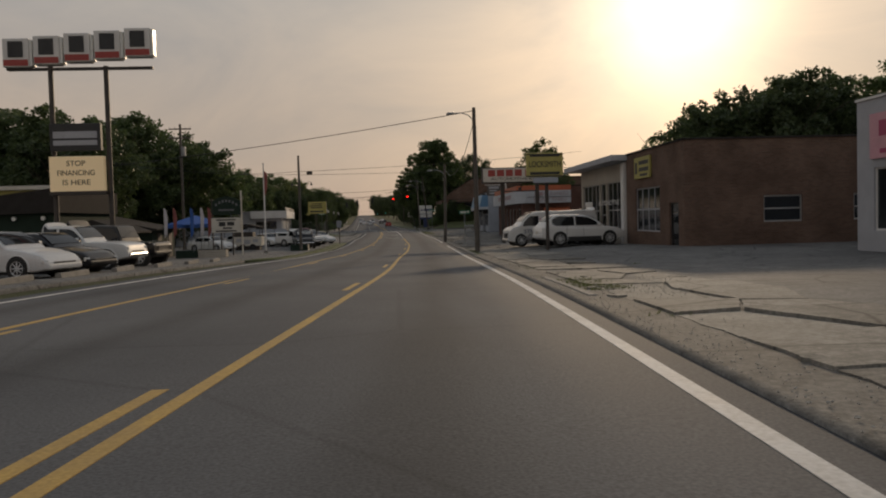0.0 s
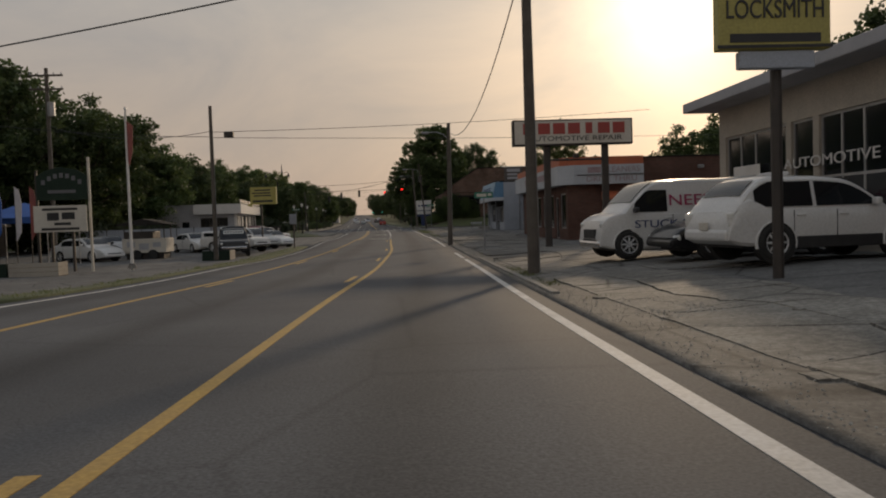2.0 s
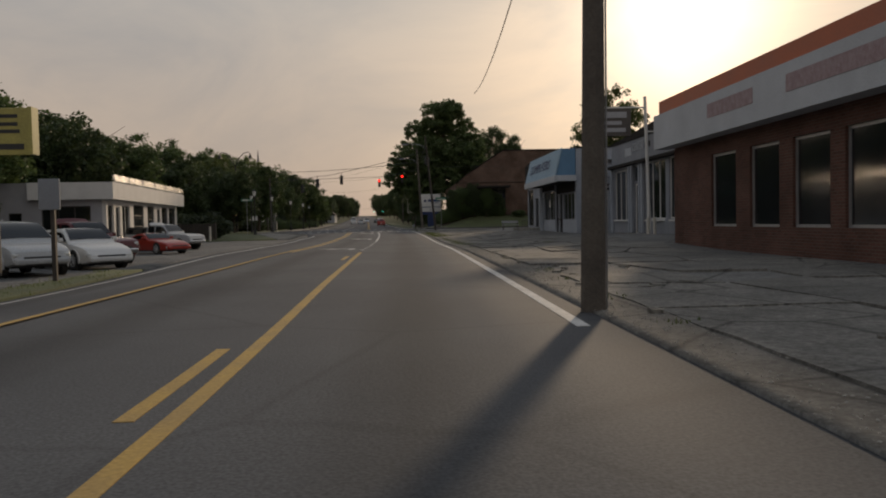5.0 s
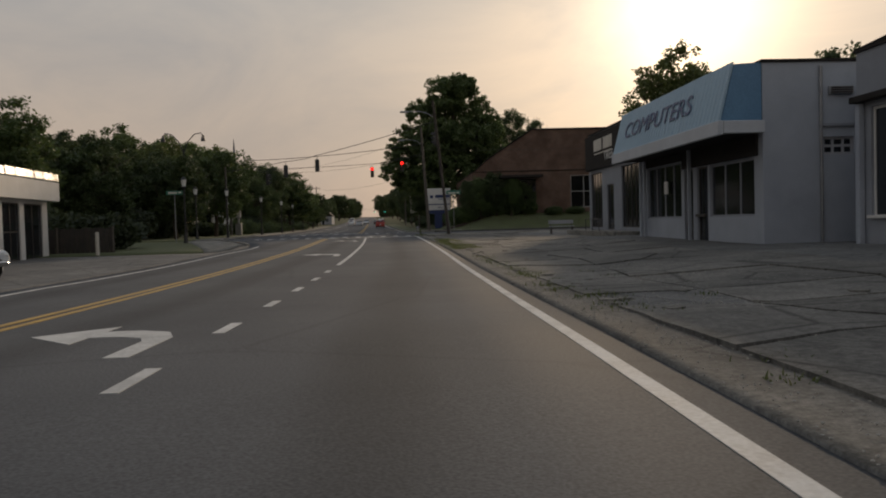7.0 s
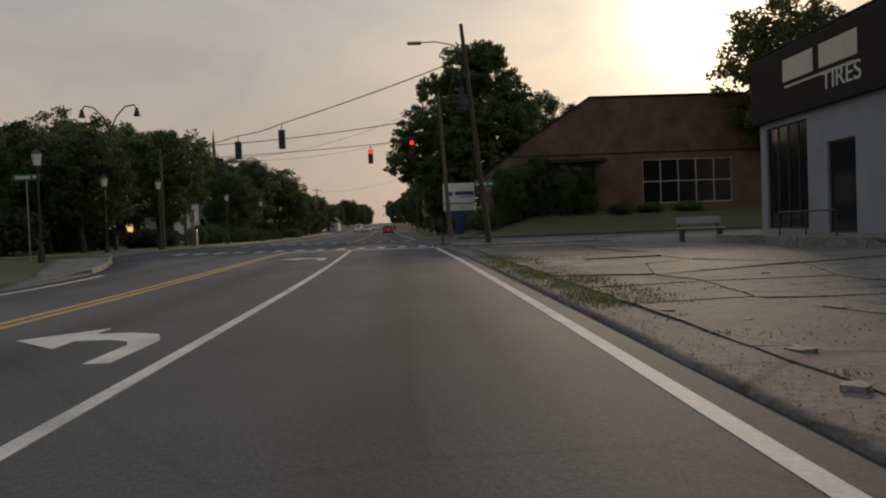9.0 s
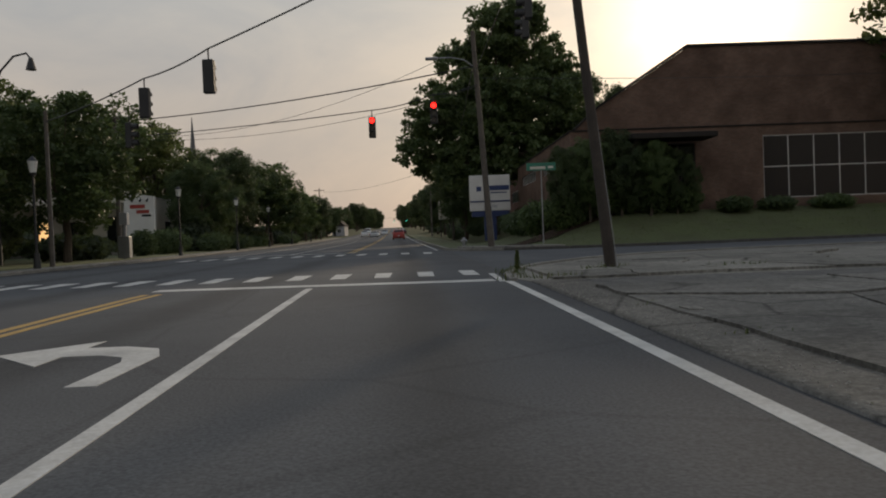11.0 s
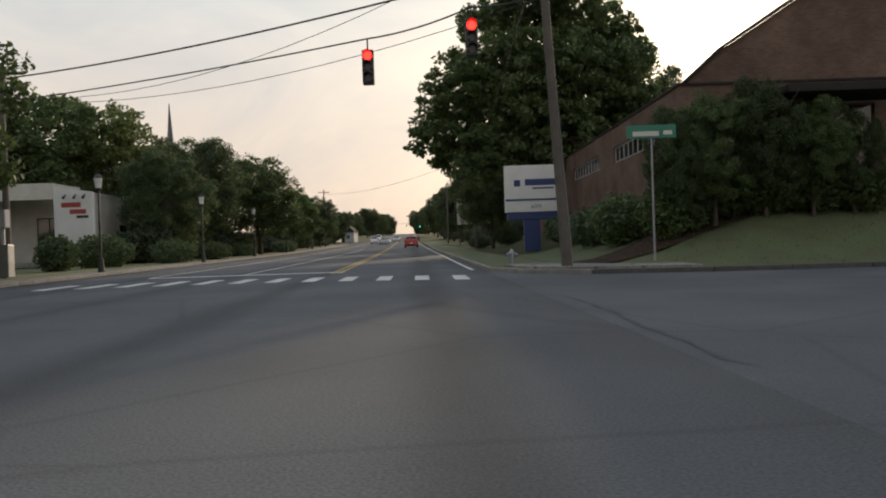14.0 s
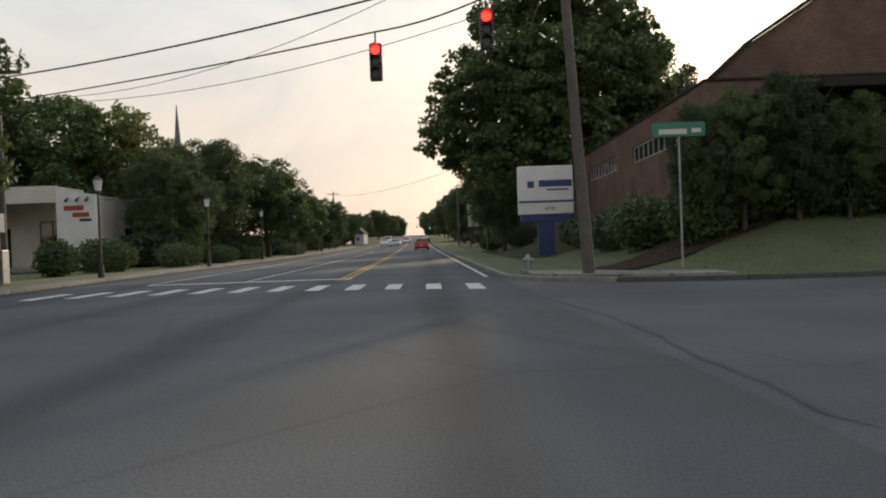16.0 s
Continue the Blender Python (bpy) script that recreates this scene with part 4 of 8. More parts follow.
# long brown brick shop: brick bay in the south, glazed storefront under a deep eave in the north
g = GZ(44) - .02
r, w = building("brick_shop", 13.1, 31, 34.6, 43.2, g, g + 5.0, {"*": M_BRICK2},
    {"w": [(3.2, 7.0, g + 1.1, g + 3.35, 4, 2, M_GREYW), (.7, 1.9, g + .06, g + 2.5, 1, 1, M_IRON)],
     "s": [(12.2, 14.0, g + 1.5, g + 2.7, 1, 2, M_ALU), (7.8, 9.8, g + 1.5, g + 2.7, 1, 2, M_ALU), (3.2, 5.2, g + 1.5, g + 2.7, 1, 2, M_ALU)]},
    "long dark brown brick shop with small barred windows", cap=M_SHINGLE)
part("roof_sign", bx(12.98, 13.08, 38.9, 41.4, g + 3.85, g + 4.95, .01), M_YSIGN, r, "faded yellow wall sign")
bars(r, [(-.9, 0, .35, .6), (.3, .25, 1.5, .2), (.3, -.1, 1.5, .2), (.3, -.38, 1.2, .12)], at(12.98, 40.15, g + 4.4, WEST), M_BLACK)
g = GZ(48) + .02
r, w = building("storefront", 13.3, 31, 43.3, 54.4, g, g + 5.1, {"*": M_BRICK2, "w": M_TAN},
    {"w": [(.7, 4.6, g + .62, g + 4.0, 4, 2, M_ALU), (4.9, 6.1, g + .06, g + 4.0, 1, 2, M_ALU), (6.4, 10.6, g + .62, g + 4.0, 4, 2, M_ALU)]},
    "glazed storefront with a tan fascia and deep flat eave", parapet=0.0)
part("column", bx(12.95, 13.28, 43.3, 43.85, g, g + 4.95, .02), M_WHITEW, r, "white painted corner column")
part("eave", bx(12.2, 31.3, 43.0, 55.0, g + 4.95 + .06, g + 5.35, .03), M_GREYW, r, "grey boxed eave")
part("door_handle", rod((13.24, 48.4, g + .9), (13.24, 48.4, g + 1.5), .02), M_CHROME, r)
text("AUTOMOTIVE", .42, at(13.24, 47.4, g + 2.75, WEST), M_WHITEW, r, width=4.6)
bars(r, [(0, 0, 1.9, .34)], at(13.25, 52.2, g + 2.75, WEST), M_WHITEW)

# dry cleaners: red brick, orange roof band, white fascia
g = GZ(78)
r, w = building("cleaners_building", 12.6, 30, 75.8, 92.5, g, g + 5.0, {"*": M_BRICK},
    {"s": [(12.95, 14.75, g + .06, g + 2.35, 2, 1, M_ALU), (7.6, 9.3, g + 1.6, g + 2.8, 1, 1, M_ALU), (4.6, 6.3, g + 1.6, g + 2.8, 1, 1, M_ALU)],
     "w": [(.6, 2.3, g + .75, g + 3.0, 1, 1, M_ALU), (2.7, 3.8, g + .06, g + 2.8, 1, 1, M_ALU), (4.3, 6.0, g + .75, g + 3.0, 1, 1, M_ALU), (6.6, 8.3, g + .75, g + 3.0, 1, 1, M_ALU), (9.0, 10.7, g + .75, g + 3.0, 1, 1, M_ALU), (11.6, 13.4, g + .75, g + 3.0, 1, 1, M_ALU)]},
    "red brick dry cleaners with an orange roof band", parapet=0.1, cap=M_SHINGLE)
part("roof_band", prism([(12.2, 92.9), (12.2, 76.2), (13.0, 75.45), (17.4, 75.45), (17.4, 75.76), (13.1, 75.76), (12.56, 76.3), (12.56, 92.9)], g + 4.72, g + 5.22), M_ORANGE, r, "sun-faded orange metal roof band")
part("fascia", prism([(12.0, 92.9), (12.0, 76.1), (12.9, 75.25), (17.35, 75.25), (17.35, 75.77), (13.1, 75.77), (12.57, 76.35), (12.57, 92.9)], g + 3.5, g + 4.7), M_PALEW, r, "dingy white sign fascia")
text("CLEANERS", .5, at(15.9, 75.24, g + 4.38, SOUTH), M_FADED, r, width=2.4)
bars(r, [(0, 0, .85, .36)], at(14.2, 75.245, g + 4.38, SOUTH), M_FADED)
part("sign_rail", bx(13.1, 17.3, 75.2, 75.245, g + 4.05, g + 4.1), M_IRON, r)
text("DRIVE THRU", .5, at(15.3, 75.24, g + 3.8, SOUTH), M_FADED, r, width=3.2)
bars(r, [(3.5, .1, 4.5, .42), (-2.0, .1, 3.0, .42)], at(12.0, 84.5, g + 4.1, WEST), M_FADED)
part("door_awning", prism([(75.75, g + 3.05), (74.75, g + 2.6), (74.75, g + 2.5), (75.75, g + 2.5)], 14.75, 17.3, "x"), M_ORANGE, r, "faded orange cloth awning")
for x in (20.2, 23.3):
    part("window_awning", prism([(75.75, g + 3.1), (75.0, g + 2.2), (75.0, g + 2.1), (75.75, g + 2.1)], x - 1.05, x + 1.05, "x"), M_WHITEW, r, "white metal window awning")
part("floodlight", bx(21.0, 21.35, 75.5, 75.78, g + 4.35, g + 4.55, .03), M_ALU, r)

# grey shop with tall windows, next to it the blue computer shop
g = GZ(106)
r, w = building("grey_shop", 15.8, 30, 94.5, 112.2, g, g + 5.15, {"*": M_DKGREYW},
    {"w": [(.9, 4.0, g + 1.1, g + 4.08, 3, 1, M_WHITEW), (4.6, 7.6, g + 1.1, g + 4.08, 3, 1, M_WHITEW), (8.1, 11.3, g + 1.08, g + 4.08, 3, 1, M_WHITEW), (12.05, 13.15, .1, 2.88, 1, 1, M_WHITEW, .25, "door_glazing", None, .1), (12.1, 13.3, 2.97, 3.85, 1, 1, M_DKGREYW), (14.0, 17.05, g + 1.0, g + 3.95, 3, 1, M_WHITEW)]},
    "weathered grey painted shop with tall white framed windows", parapet=0.35, cap=M_SHINGLE)
for y in (105.95, 106.4, 107.85, 108.3, 111.9):
    part("pilaster", bx(15.62, 15.78, y - .1, y + .1, g, g + 4.08, .02), M_BLUEGREY, r)
part("cornice", bx(15.5, 15.79, 94.6, 112.1, g + 4.1, g + 4.28, .03), M_SHINGLE, r, "dark weathered ledge over the windows")
part("gable", prism([(112.3, g + 5.6), (102.4, 5.98), (94.4, 5.75), (94.4, g + 5.6)], 15.74, 16.1, "x"), M_SHINGLE, r, "dark low gable over the front")
for a, b in ((98.6, 101.9), (102.7, 105.7), (108.55, 111.6)):
    part("window_sill", bx(15.68, 15.79, a, b, g + .98, g + 1.06, .01), M_WHITEW, r)
text("CENTER", .62, at(15.78, 106.95, 4.86, WEST), M_PALEW, r, width=1.9)
bars(r, [(0, 0, 1.2, .44)], at(15.79, 108.75, 4.72, WEST), M_PALEW)
bars(r, [(0, 0, .9, .3)], at(15.79, 105.3, 4.84, WEST), M_SHINGLE)
part("doorstep", bx(15.2, 15.79, 103.0, 109.5, g + .1, .16, .02), M_CONC, r)
g = GZ(118)
r, w = building("computer_shop", 14.0, 30, 114.0, 125.4, g, g + 5.4, {"*": M_BLUEGREY},
    {"w": [(.6, 4.1, g + 1.15, g + 2.95, 3, 1, M_DKGREYW), (4.25, 5.25, g + .2, g + 2.95, 1, 1, M_IRON), (5.65, 6.55, g + .2, g + 2.95, 1, 1, M_IRON), (6.85, 11.0, g + 1.13, g + 3.3, 4, 1, M_DKGREYW)],
     "s": [(12.95, 13.9, 2.72, 3.25, 3, 2, M_GREYW)]},
    "blue-grey block shop under a sloped blue sign canopy", parapet=0.3, cap=M_SHINGLE)
part("soffit", bx(12.8, 13.97, 114.15, 125.3, 3.42, 3.5), M_SHINGLE, r, "dark board soffit")
part("fascia_board", bx(13.92, 13.985, 114.3, 120.6, 2.76, 3.41, .01), M_SHINGLE, r, "dark board over the shop windows")
part("fascia_board", bx(13.92, 13.985, 120.62, 125.3, 3.1, 3.41, .01), M_SHINGLE, r)
part("door_rail", bx(13.9, 14.02, 118.3, 119.2, .95, 1.05, .01), M_IRON, r)
part("sign_canopy", prism([(13.98, 5.5), (13.16, 5.46), (12.74, 3.8), (12.74, 3.505), (13.98, 3.505)], 114.02, 125.4, "y"), M_BLUE, r, "sloped blue sign canopy")
part("sign_face", prism([(13.14, 5.52), (13.06, 5.5), (12.62, 3.79), (12.7, 3.79)], 113.97, 125.45, "y"), M_PALEBLUE, r, "faded pale blue sign face")
for i in range(37):
    part("rib", prism([(13.058, 5.48), (13.045, 5.48), (12.607, 3.8), (12.62, 3.8)], 114.2 + i * .305, 114.23 + i * .305, "y"), M_PALEBLUE, r)
part("canopy_edge", bx(12.56, 12.72, 113.8, 125.5, 3.36, 3.78, .02), M_PALEW, r, "pale blue-white canopy edge")
part("canopy_edge", bx(12.73, 13.98, 113.8, 113.97, 3.4, 3.77, .02), M_PALEW, r)
mm = Matrix.Translation((12.80, 120.3, 4.62)) @ Matrix.Rotation(math.atan2(.44, 1.7), 4, "Y") @ WEST
text("COMPUTERS", .95, mm, M_NAVY, r, width=7.6)
for y in (119.45, 124.7, 125.25):
    part("post", bx(13.72, 13.84, y - .06, y + .06, g, 3.41, .01), M_BLUEGREY, r)
part("window_notice", bx(13.95, 13.99, 122.3, 122.7, 1.9, 2.4), M_WHITEW, r, "pale paper notice")
part("chimney_pipe", rod((16.5, 124.5, g + 5.4), (16.5, 124.5, g + 6.6), .14), M_IRON, r)
part("downpipe", rod((15.75, 113.93, g), (15.75, 113.93, 5.35), .05), M_GALV, r)
part("wall_vent", bx(16.0, 16.75, 113.9, 113.985, 4.5, 4.75, .015), M_GALV, r, "louvred metal wall vent")
for k in range(3):
    part("louvre", bx(16.05, 16.7, 113.87, 113.9, 4.54 + k * .07, 4.575 + k * .07), M_IRON, r)
part("window_head", bx(15.7, 16.95, 113.93, 113.985, 3.55, 3.65, .01), M_DKGREYW, r)

# tyre shop at the corner
g = GZ(140)
# south wall in near-black shingle: shade of the gap put into its colour
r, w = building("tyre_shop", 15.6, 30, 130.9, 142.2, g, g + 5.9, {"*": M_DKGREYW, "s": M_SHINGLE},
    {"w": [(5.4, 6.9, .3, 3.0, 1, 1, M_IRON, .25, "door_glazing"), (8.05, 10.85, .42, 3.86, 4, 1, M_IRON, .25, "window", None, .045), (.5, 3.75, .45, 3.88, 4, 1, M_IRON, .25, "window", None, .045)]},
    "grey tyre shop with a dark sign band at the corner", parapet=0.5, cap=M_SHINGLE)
part("sign_band", bx(15.4, 15.58, 130.8, 142.4, g + 4.1, g + 6.3, .03), M_SHINGLE, r, "dark sign band")
text("TIRES", .75, at(15.39, 136.6, g + 4.75, WEST), M_WHITEW, r, width=2.0)
bars(r, [(1.15, 0, 2.0, .7), (-1.15, 0, 1.9, .7), (0, -.52, 4.0, .07)], at(15.39, 137.9, g + 5.55, WEST), M_CREAM)
b = thing("bench", (14.0, 144.0, GZ(144)), 0, "low weathered wooden bench beside the tyre shop", "bench")
part("seat", bx(13.2, 14.9, 143.8, 144.2, GZ(144) + .5, GZ(144) + .56, .01), M_GREYW, b)
part("backrest", bx(13.2, 14.9, 144.22, 144.27, GZ(144) + .7, GZ(144) + .95, .01), M_GREYW, b)
for x in (13.3, 14.75):
    part("leg", bx(x, x + .08, 143.85, 144.25, GZ(144), GZ(144) + .5, .01), M_IRON, b)
    part("upright", bx(x, x + .06, 144.27, 144.32, GZ(144) + .45, GZ(144) + .95), M_IRON, b)
part("step", bx(14.2, 15.58, 131.2, 143.0, g - .1, .26, .02), M_CONC, r)
part("handrail", rod((14.4, 135.2, g + 1.0), (14.4, 138.4, g + 1.0), .025), M_IRON, r)
for y in (135.2, 136.8, 138.4):
    part("rail_post", rod((14.4, y, g + .1), (14.4, y, g + 1.0), .025), M_IRON, r)

# big brick building on the bank: brick gable end with a raking edge, tall windows
g = 1.55
r, w = building("bank_building", 11.3, 52, 180, 206, g - 1.0, 6.3, {"*": M_BRICK2},
    {"s": [(52 - .25 - 30.2, 52 - .25 - 22.6, 2.3, 6.0, 5, 2, M_ALU, .25, "window", M_GLASSD, .06), (52 - .25 - 41.5, 52 - .25 - 34, 2.3, 6.0, 5, 2, M_ALU, .25, "window", M_GLASSD, .06), (52 - .25 - 18.6, 52 - .25 - 16.6, g + .06, 5.7, 2, 1, M_IRON)],
     "w": [(3, 11, 4.75, 5.55, 9, 1, M_ALU), (14.6, 22.8, 4.75, 5.55, 9, 1, M_ALU)]},
    "large dark brown brick building with a raking gable edge", parapet=0.25, cap=M_SHINGLE)
part("gable", prism([(11.6, 6.66), (52, 6.66), (52, 11.25), (18.3, 11.25), (13.0, 7.9)], 180.01, 180.5, "y"), M_BRICK2, r, "brick gable with a raking left edge")
part("roof_trim", prism([(11.5, 6.72), (13.0, 8.05), (18.25, 11.42), (52.2, 11.42), (52.2, 11.26), (18.3, 11.26), (13.0, 7.91), (11.6, 6.66)], 179.9, 180.6, "y"), M_SHINGLE, r, "dark roof edge")
part("canopy", bx(14.2, 19.0, 177.4, 179.79, 5.75, 6.05, .04), M_SHINGLE, r, "flat entrance canopy")
building("office_wing", 14.5, 24, 214, 246, .8, 8.0, {"*": M_BRICK},
    {"w": [(2, 12, 4.6, 6.0, 8, 1, M_ALU), (14, 26, 4.6, 6.0, 8, 1, M_ALU)], "s": [(1, 8, 4.6, 6.0, 5, 1, M_ALU)]}, "two-storey brick office wing with ribbon windows", parapet=0.3, cap=M_SHINGLE)

# west side: pale service station with lit fascia
g = GZ(128) - .36
r, w = building("service_station", -25.9, -17.0, 116.2, 138.4, g, g + 4.4, {"*": M_GREYW, "e": M_WHITEW},
    {"e": [(.8, 3.4, g + .06, g + 3.2, 2, 1, M_IRON), (4.0, 6.2, g + .06, g + 3.2, 2, 2, M_IRON), (6.9, 7.9, g + .9, g + 3.0, 1, 1, M_IRON), (9.0, 11.2, g + .06, g + 3.2, 1, 3, M_IRON), (12.4, 15.4, g + .06, g + 3.2, 1, 4, M_IRON), (16.4, 18.4, g + .5, g + 3.1, 2, 1, M_WHITEW), (19.0, 20.0, g + .06, g + 3.0, 1, 1, M_WHITEW), (20.5, 21.8, g + .5, g + 3.1, 1, 1, M_WHITEW)],
     "s": [(4.9, 5.7, g + 1.6, g + 2.6, 1, 1, M_IRON), (.7, 3.7, g + 1.2, g + 3.0, 3, 1, M_IRON)]},
    "low white service station with dark bays and a white fascia", parapet=0.1)
part("fascia", prism([(-16.4, 138.8), (-16.4, 115.7), (-21.6, 115.7), (-21.6, 116.16), (-16.96, 116.16), (-16.96, 138.8)], g + 3.4, g + 4.5), M_WHITEW, r, "white metal fascia")
# sheets of bare metal flashing along the roof edge, each a little askew
for i in range(18):
    y = 116.4 + 1.26 * i
    q = math.tan(radians(-1.5 + 1.6 * math.sin(i * 2.1)))
    part("flashing", prism([(-16.45, y), (-16.45 + 1.255 * q, y + 1.255), (-16.6 + 1.255 * q, y + 1.255), (-16.6, y)], 0, .4), M_FLASH, r, "bare metal roof flashing").matrix_basis = W(r).inverted() @ Matrix.Translation((0, 0, g + 3.98)) @ Matrix(((1, 0, -.25, 0), (0, 1, 0, 0), (0, 0, 1, 0), (0, 0, 0, 1))) @ W(r)
r.matrix_basis = r.matrix_basis @ Matrix.Rotation(radians(4.4), 4, "Z")
# dark board fence between the station and the trees
r = thing("board_fence", (-17, 140, g), 0, "dark weathered board fence beside the station", "fence")
for i in range(26):
    x = -22.5 + .3 * i
    part("board", bx(x, x + .27, 140.6, 140.64, g, g + 1.75 + .04 * math.sin(i * 2.3)), M_IRON, r)
for x in (-22, -18.2, -14.8):
    part("post", bx(x, x + .1, 140.5, 140.6, g, g + 1.85), M_WOOD, r)
r = thing("pale_post", (-14.6, 137.6, g), 0, "pale concrete post at the edge of the forecourt", "post")
part("post", rod((-14.6, 137.6, g), (-14.6, 137.6, g + 1.5), .11, .1, 10), M_CREAM, r)

# sales office: yellow upper box over a low brown roof; dark green workshop with a single slope beside it
g = GZ(64) - .35
r, w = building("sales_office", -36.5, -26.1, 68.5, 71.2, g, g + 5.9, {"*": M_YSIGN}, {"s": [(2, 3.2, g + 3.9, g + 5.0, 2, 1, M_WHITEW)], }, "faded yellow sales office with a flat white eave", "house", parapet=0.0)
part("eave", bx(-37.0, -25.3, 68.0, 71.7, g + 5.91, g + 6.25, .02), M_CREAM, r)
part("low_roof", prism([(-25.4, g + 3.9), (-18.0, g + 2.35), (-18.0, g + 2.25), (-25.4, g + 2.25)], 61.5, 68.4, "y"), M_SHINGLE, r, "low dark brown roof")
part("low_front", bx(-25.3, -18.6, 62.2, 68.3, g, g + 2.24), M_GREEND, r, "dark green boarded front")
for y in (63.5, 66.5):
    part("door", bx(-18.62, -18.56, y, y + 1.0, g + .02, g + 2.0, .01), M_IRON, r)
part("front_door", bx(-20.8, -19.8, 62.14, 62.21, g + .02, g + 2.0, .01), M_IRON, r)
g = GZ(48) - .2
r, w = building("green_workshop", -30, -19.1, 46, 55, g, g + 3.2, {"*": M_GREEND}, {"s": [(2, 3.6, g + 1, g + 2.2, 2, 1, M_IRON)], "e": [(2, 4.6, g + .06, g + 2.6, 1, 3, M_IRON)]}, "dark green boarded workshop with a sloping roof", "workshop", parapet=0.0)
part("sloped_roof", prism([(-30.4, g + 3.0), (-30.4, g + 3.2), (-18.8, g + 4.6), (-18.8, g + 3.2)], 45.6, 55.4, "y"), M_SHINGLE, r)
for x in (-21.2, -19.6):
    part("wall_lamp", rod((x, 45.95, g + 2.9), (x, 45.75, g + 2.9), .1, .12, 10), M_GLOBE, r)
part("porch_roof", prism([(-19.05, g + 2.2), (-17.2, g + 2.75), (-15.2, g + 2.0), (-15.2, g + 1.9), (-19.05, g + 1.9)], 46.5, 51.0, "y"), M_SHINGLE, r, "low gabled porch roof")
for x in (-18.6, -15.5):
    part("porch_post", bx(x, x + .14, 46.7, 46.84, g, g + 1.91), M_WOOD, r)

# brown-lettered white building past the crossing
g = .25
r, w = building("white_gallery", -36, -23.6, 206.5, 220, g, 5.2, {"*": M_CREAM}, {"s": [(.8, 2.6, .7, 3.6, 2, 1, M_IRON), (4.6, 6.6, .4, 3.2, 2, 1, M_IRON)], "e": [(4, 6, .9, 3.2, 2, 1, M_IRON)]}, "low cream stucco building with a deep lit porch", parapet=.2, cap=M_WHITEW)
part("porch_fascia", bx(-36.4, -23.42, 202.9, 203.3, 4.65, 5.75, .02), M_CREAM, r, "cream stucco porch fascia")
part("porch_roof", bx(-36.4, -23.42, 203.31, 206.9, 5.45, 5.72), M_CREAM, r)
for x in (-35.8, -30.2):
    part("column", bx(x, x + .35, 203.0, 203.35, g, 4.64, .02), M_CREAM, r)
part("step", bx(-36, -23.6, 202.8, 206.4, g - .1, g + .2, .02), M_CONC, r)
r = thing("gallery_sign", (-21.9, 203.0, .3), 0, "white wall-like sign board with brown and red lettering", "sign")
part("board", prism([(-23.4, .3), (-20.85, .3), (-20.85, 5.1), (-23.4, 5.5)], 202.9, 203.3, "y"), M_WHITEW, r)
bars(r, [(-.35, .25, 1.3, .32), (.1, -.2, 1.1, .3)], at(-21.9, 202.89, 4.0, SOUTH), M_RED)
bars(r, [(.4, -.55, .8, .18)], at(-21.9, 202.89, 4.0, SOUTH), M_BLACK)
for x in (-22.6, -21.9, -21.3):
    part("lamp", rod((x, 202.55, 4.7), (x, 202.9, 4.95), .1, .03), M_BLACK, r)

# church steeple
g = .3
r, w = building("church", -46, -32, 236, 256, g, 8.5, {"*": M_WHITEW}, {"e": [(3, 4.4, 2, 6, 1, 3, M_IRON), (8, 9.4, 2, 6, 1, 3, M_IRON)], "s": [(6, 8, .4, 3.4, 2, 1, M_IRON)]}, "white church with a slim pointed steeple", "church", parapet=0)
part("nave_roof", prism([(-46.6, 8.45), (-39, 12.5), (-31.4, 8.45)], 235.5, 256.5, "y"), M_SHINGLE, r)
part("tower", bx(-29.6, -26.6, 238.6, 241.6, .2, 10.0, .03), M_WHITEW, r)
part("steeple", rod((-28.1, 240.1, 9.98), (-28.1, 240.1, 17.7), .62, .04, 8), M_SLATE, r, "slate-grey spire")

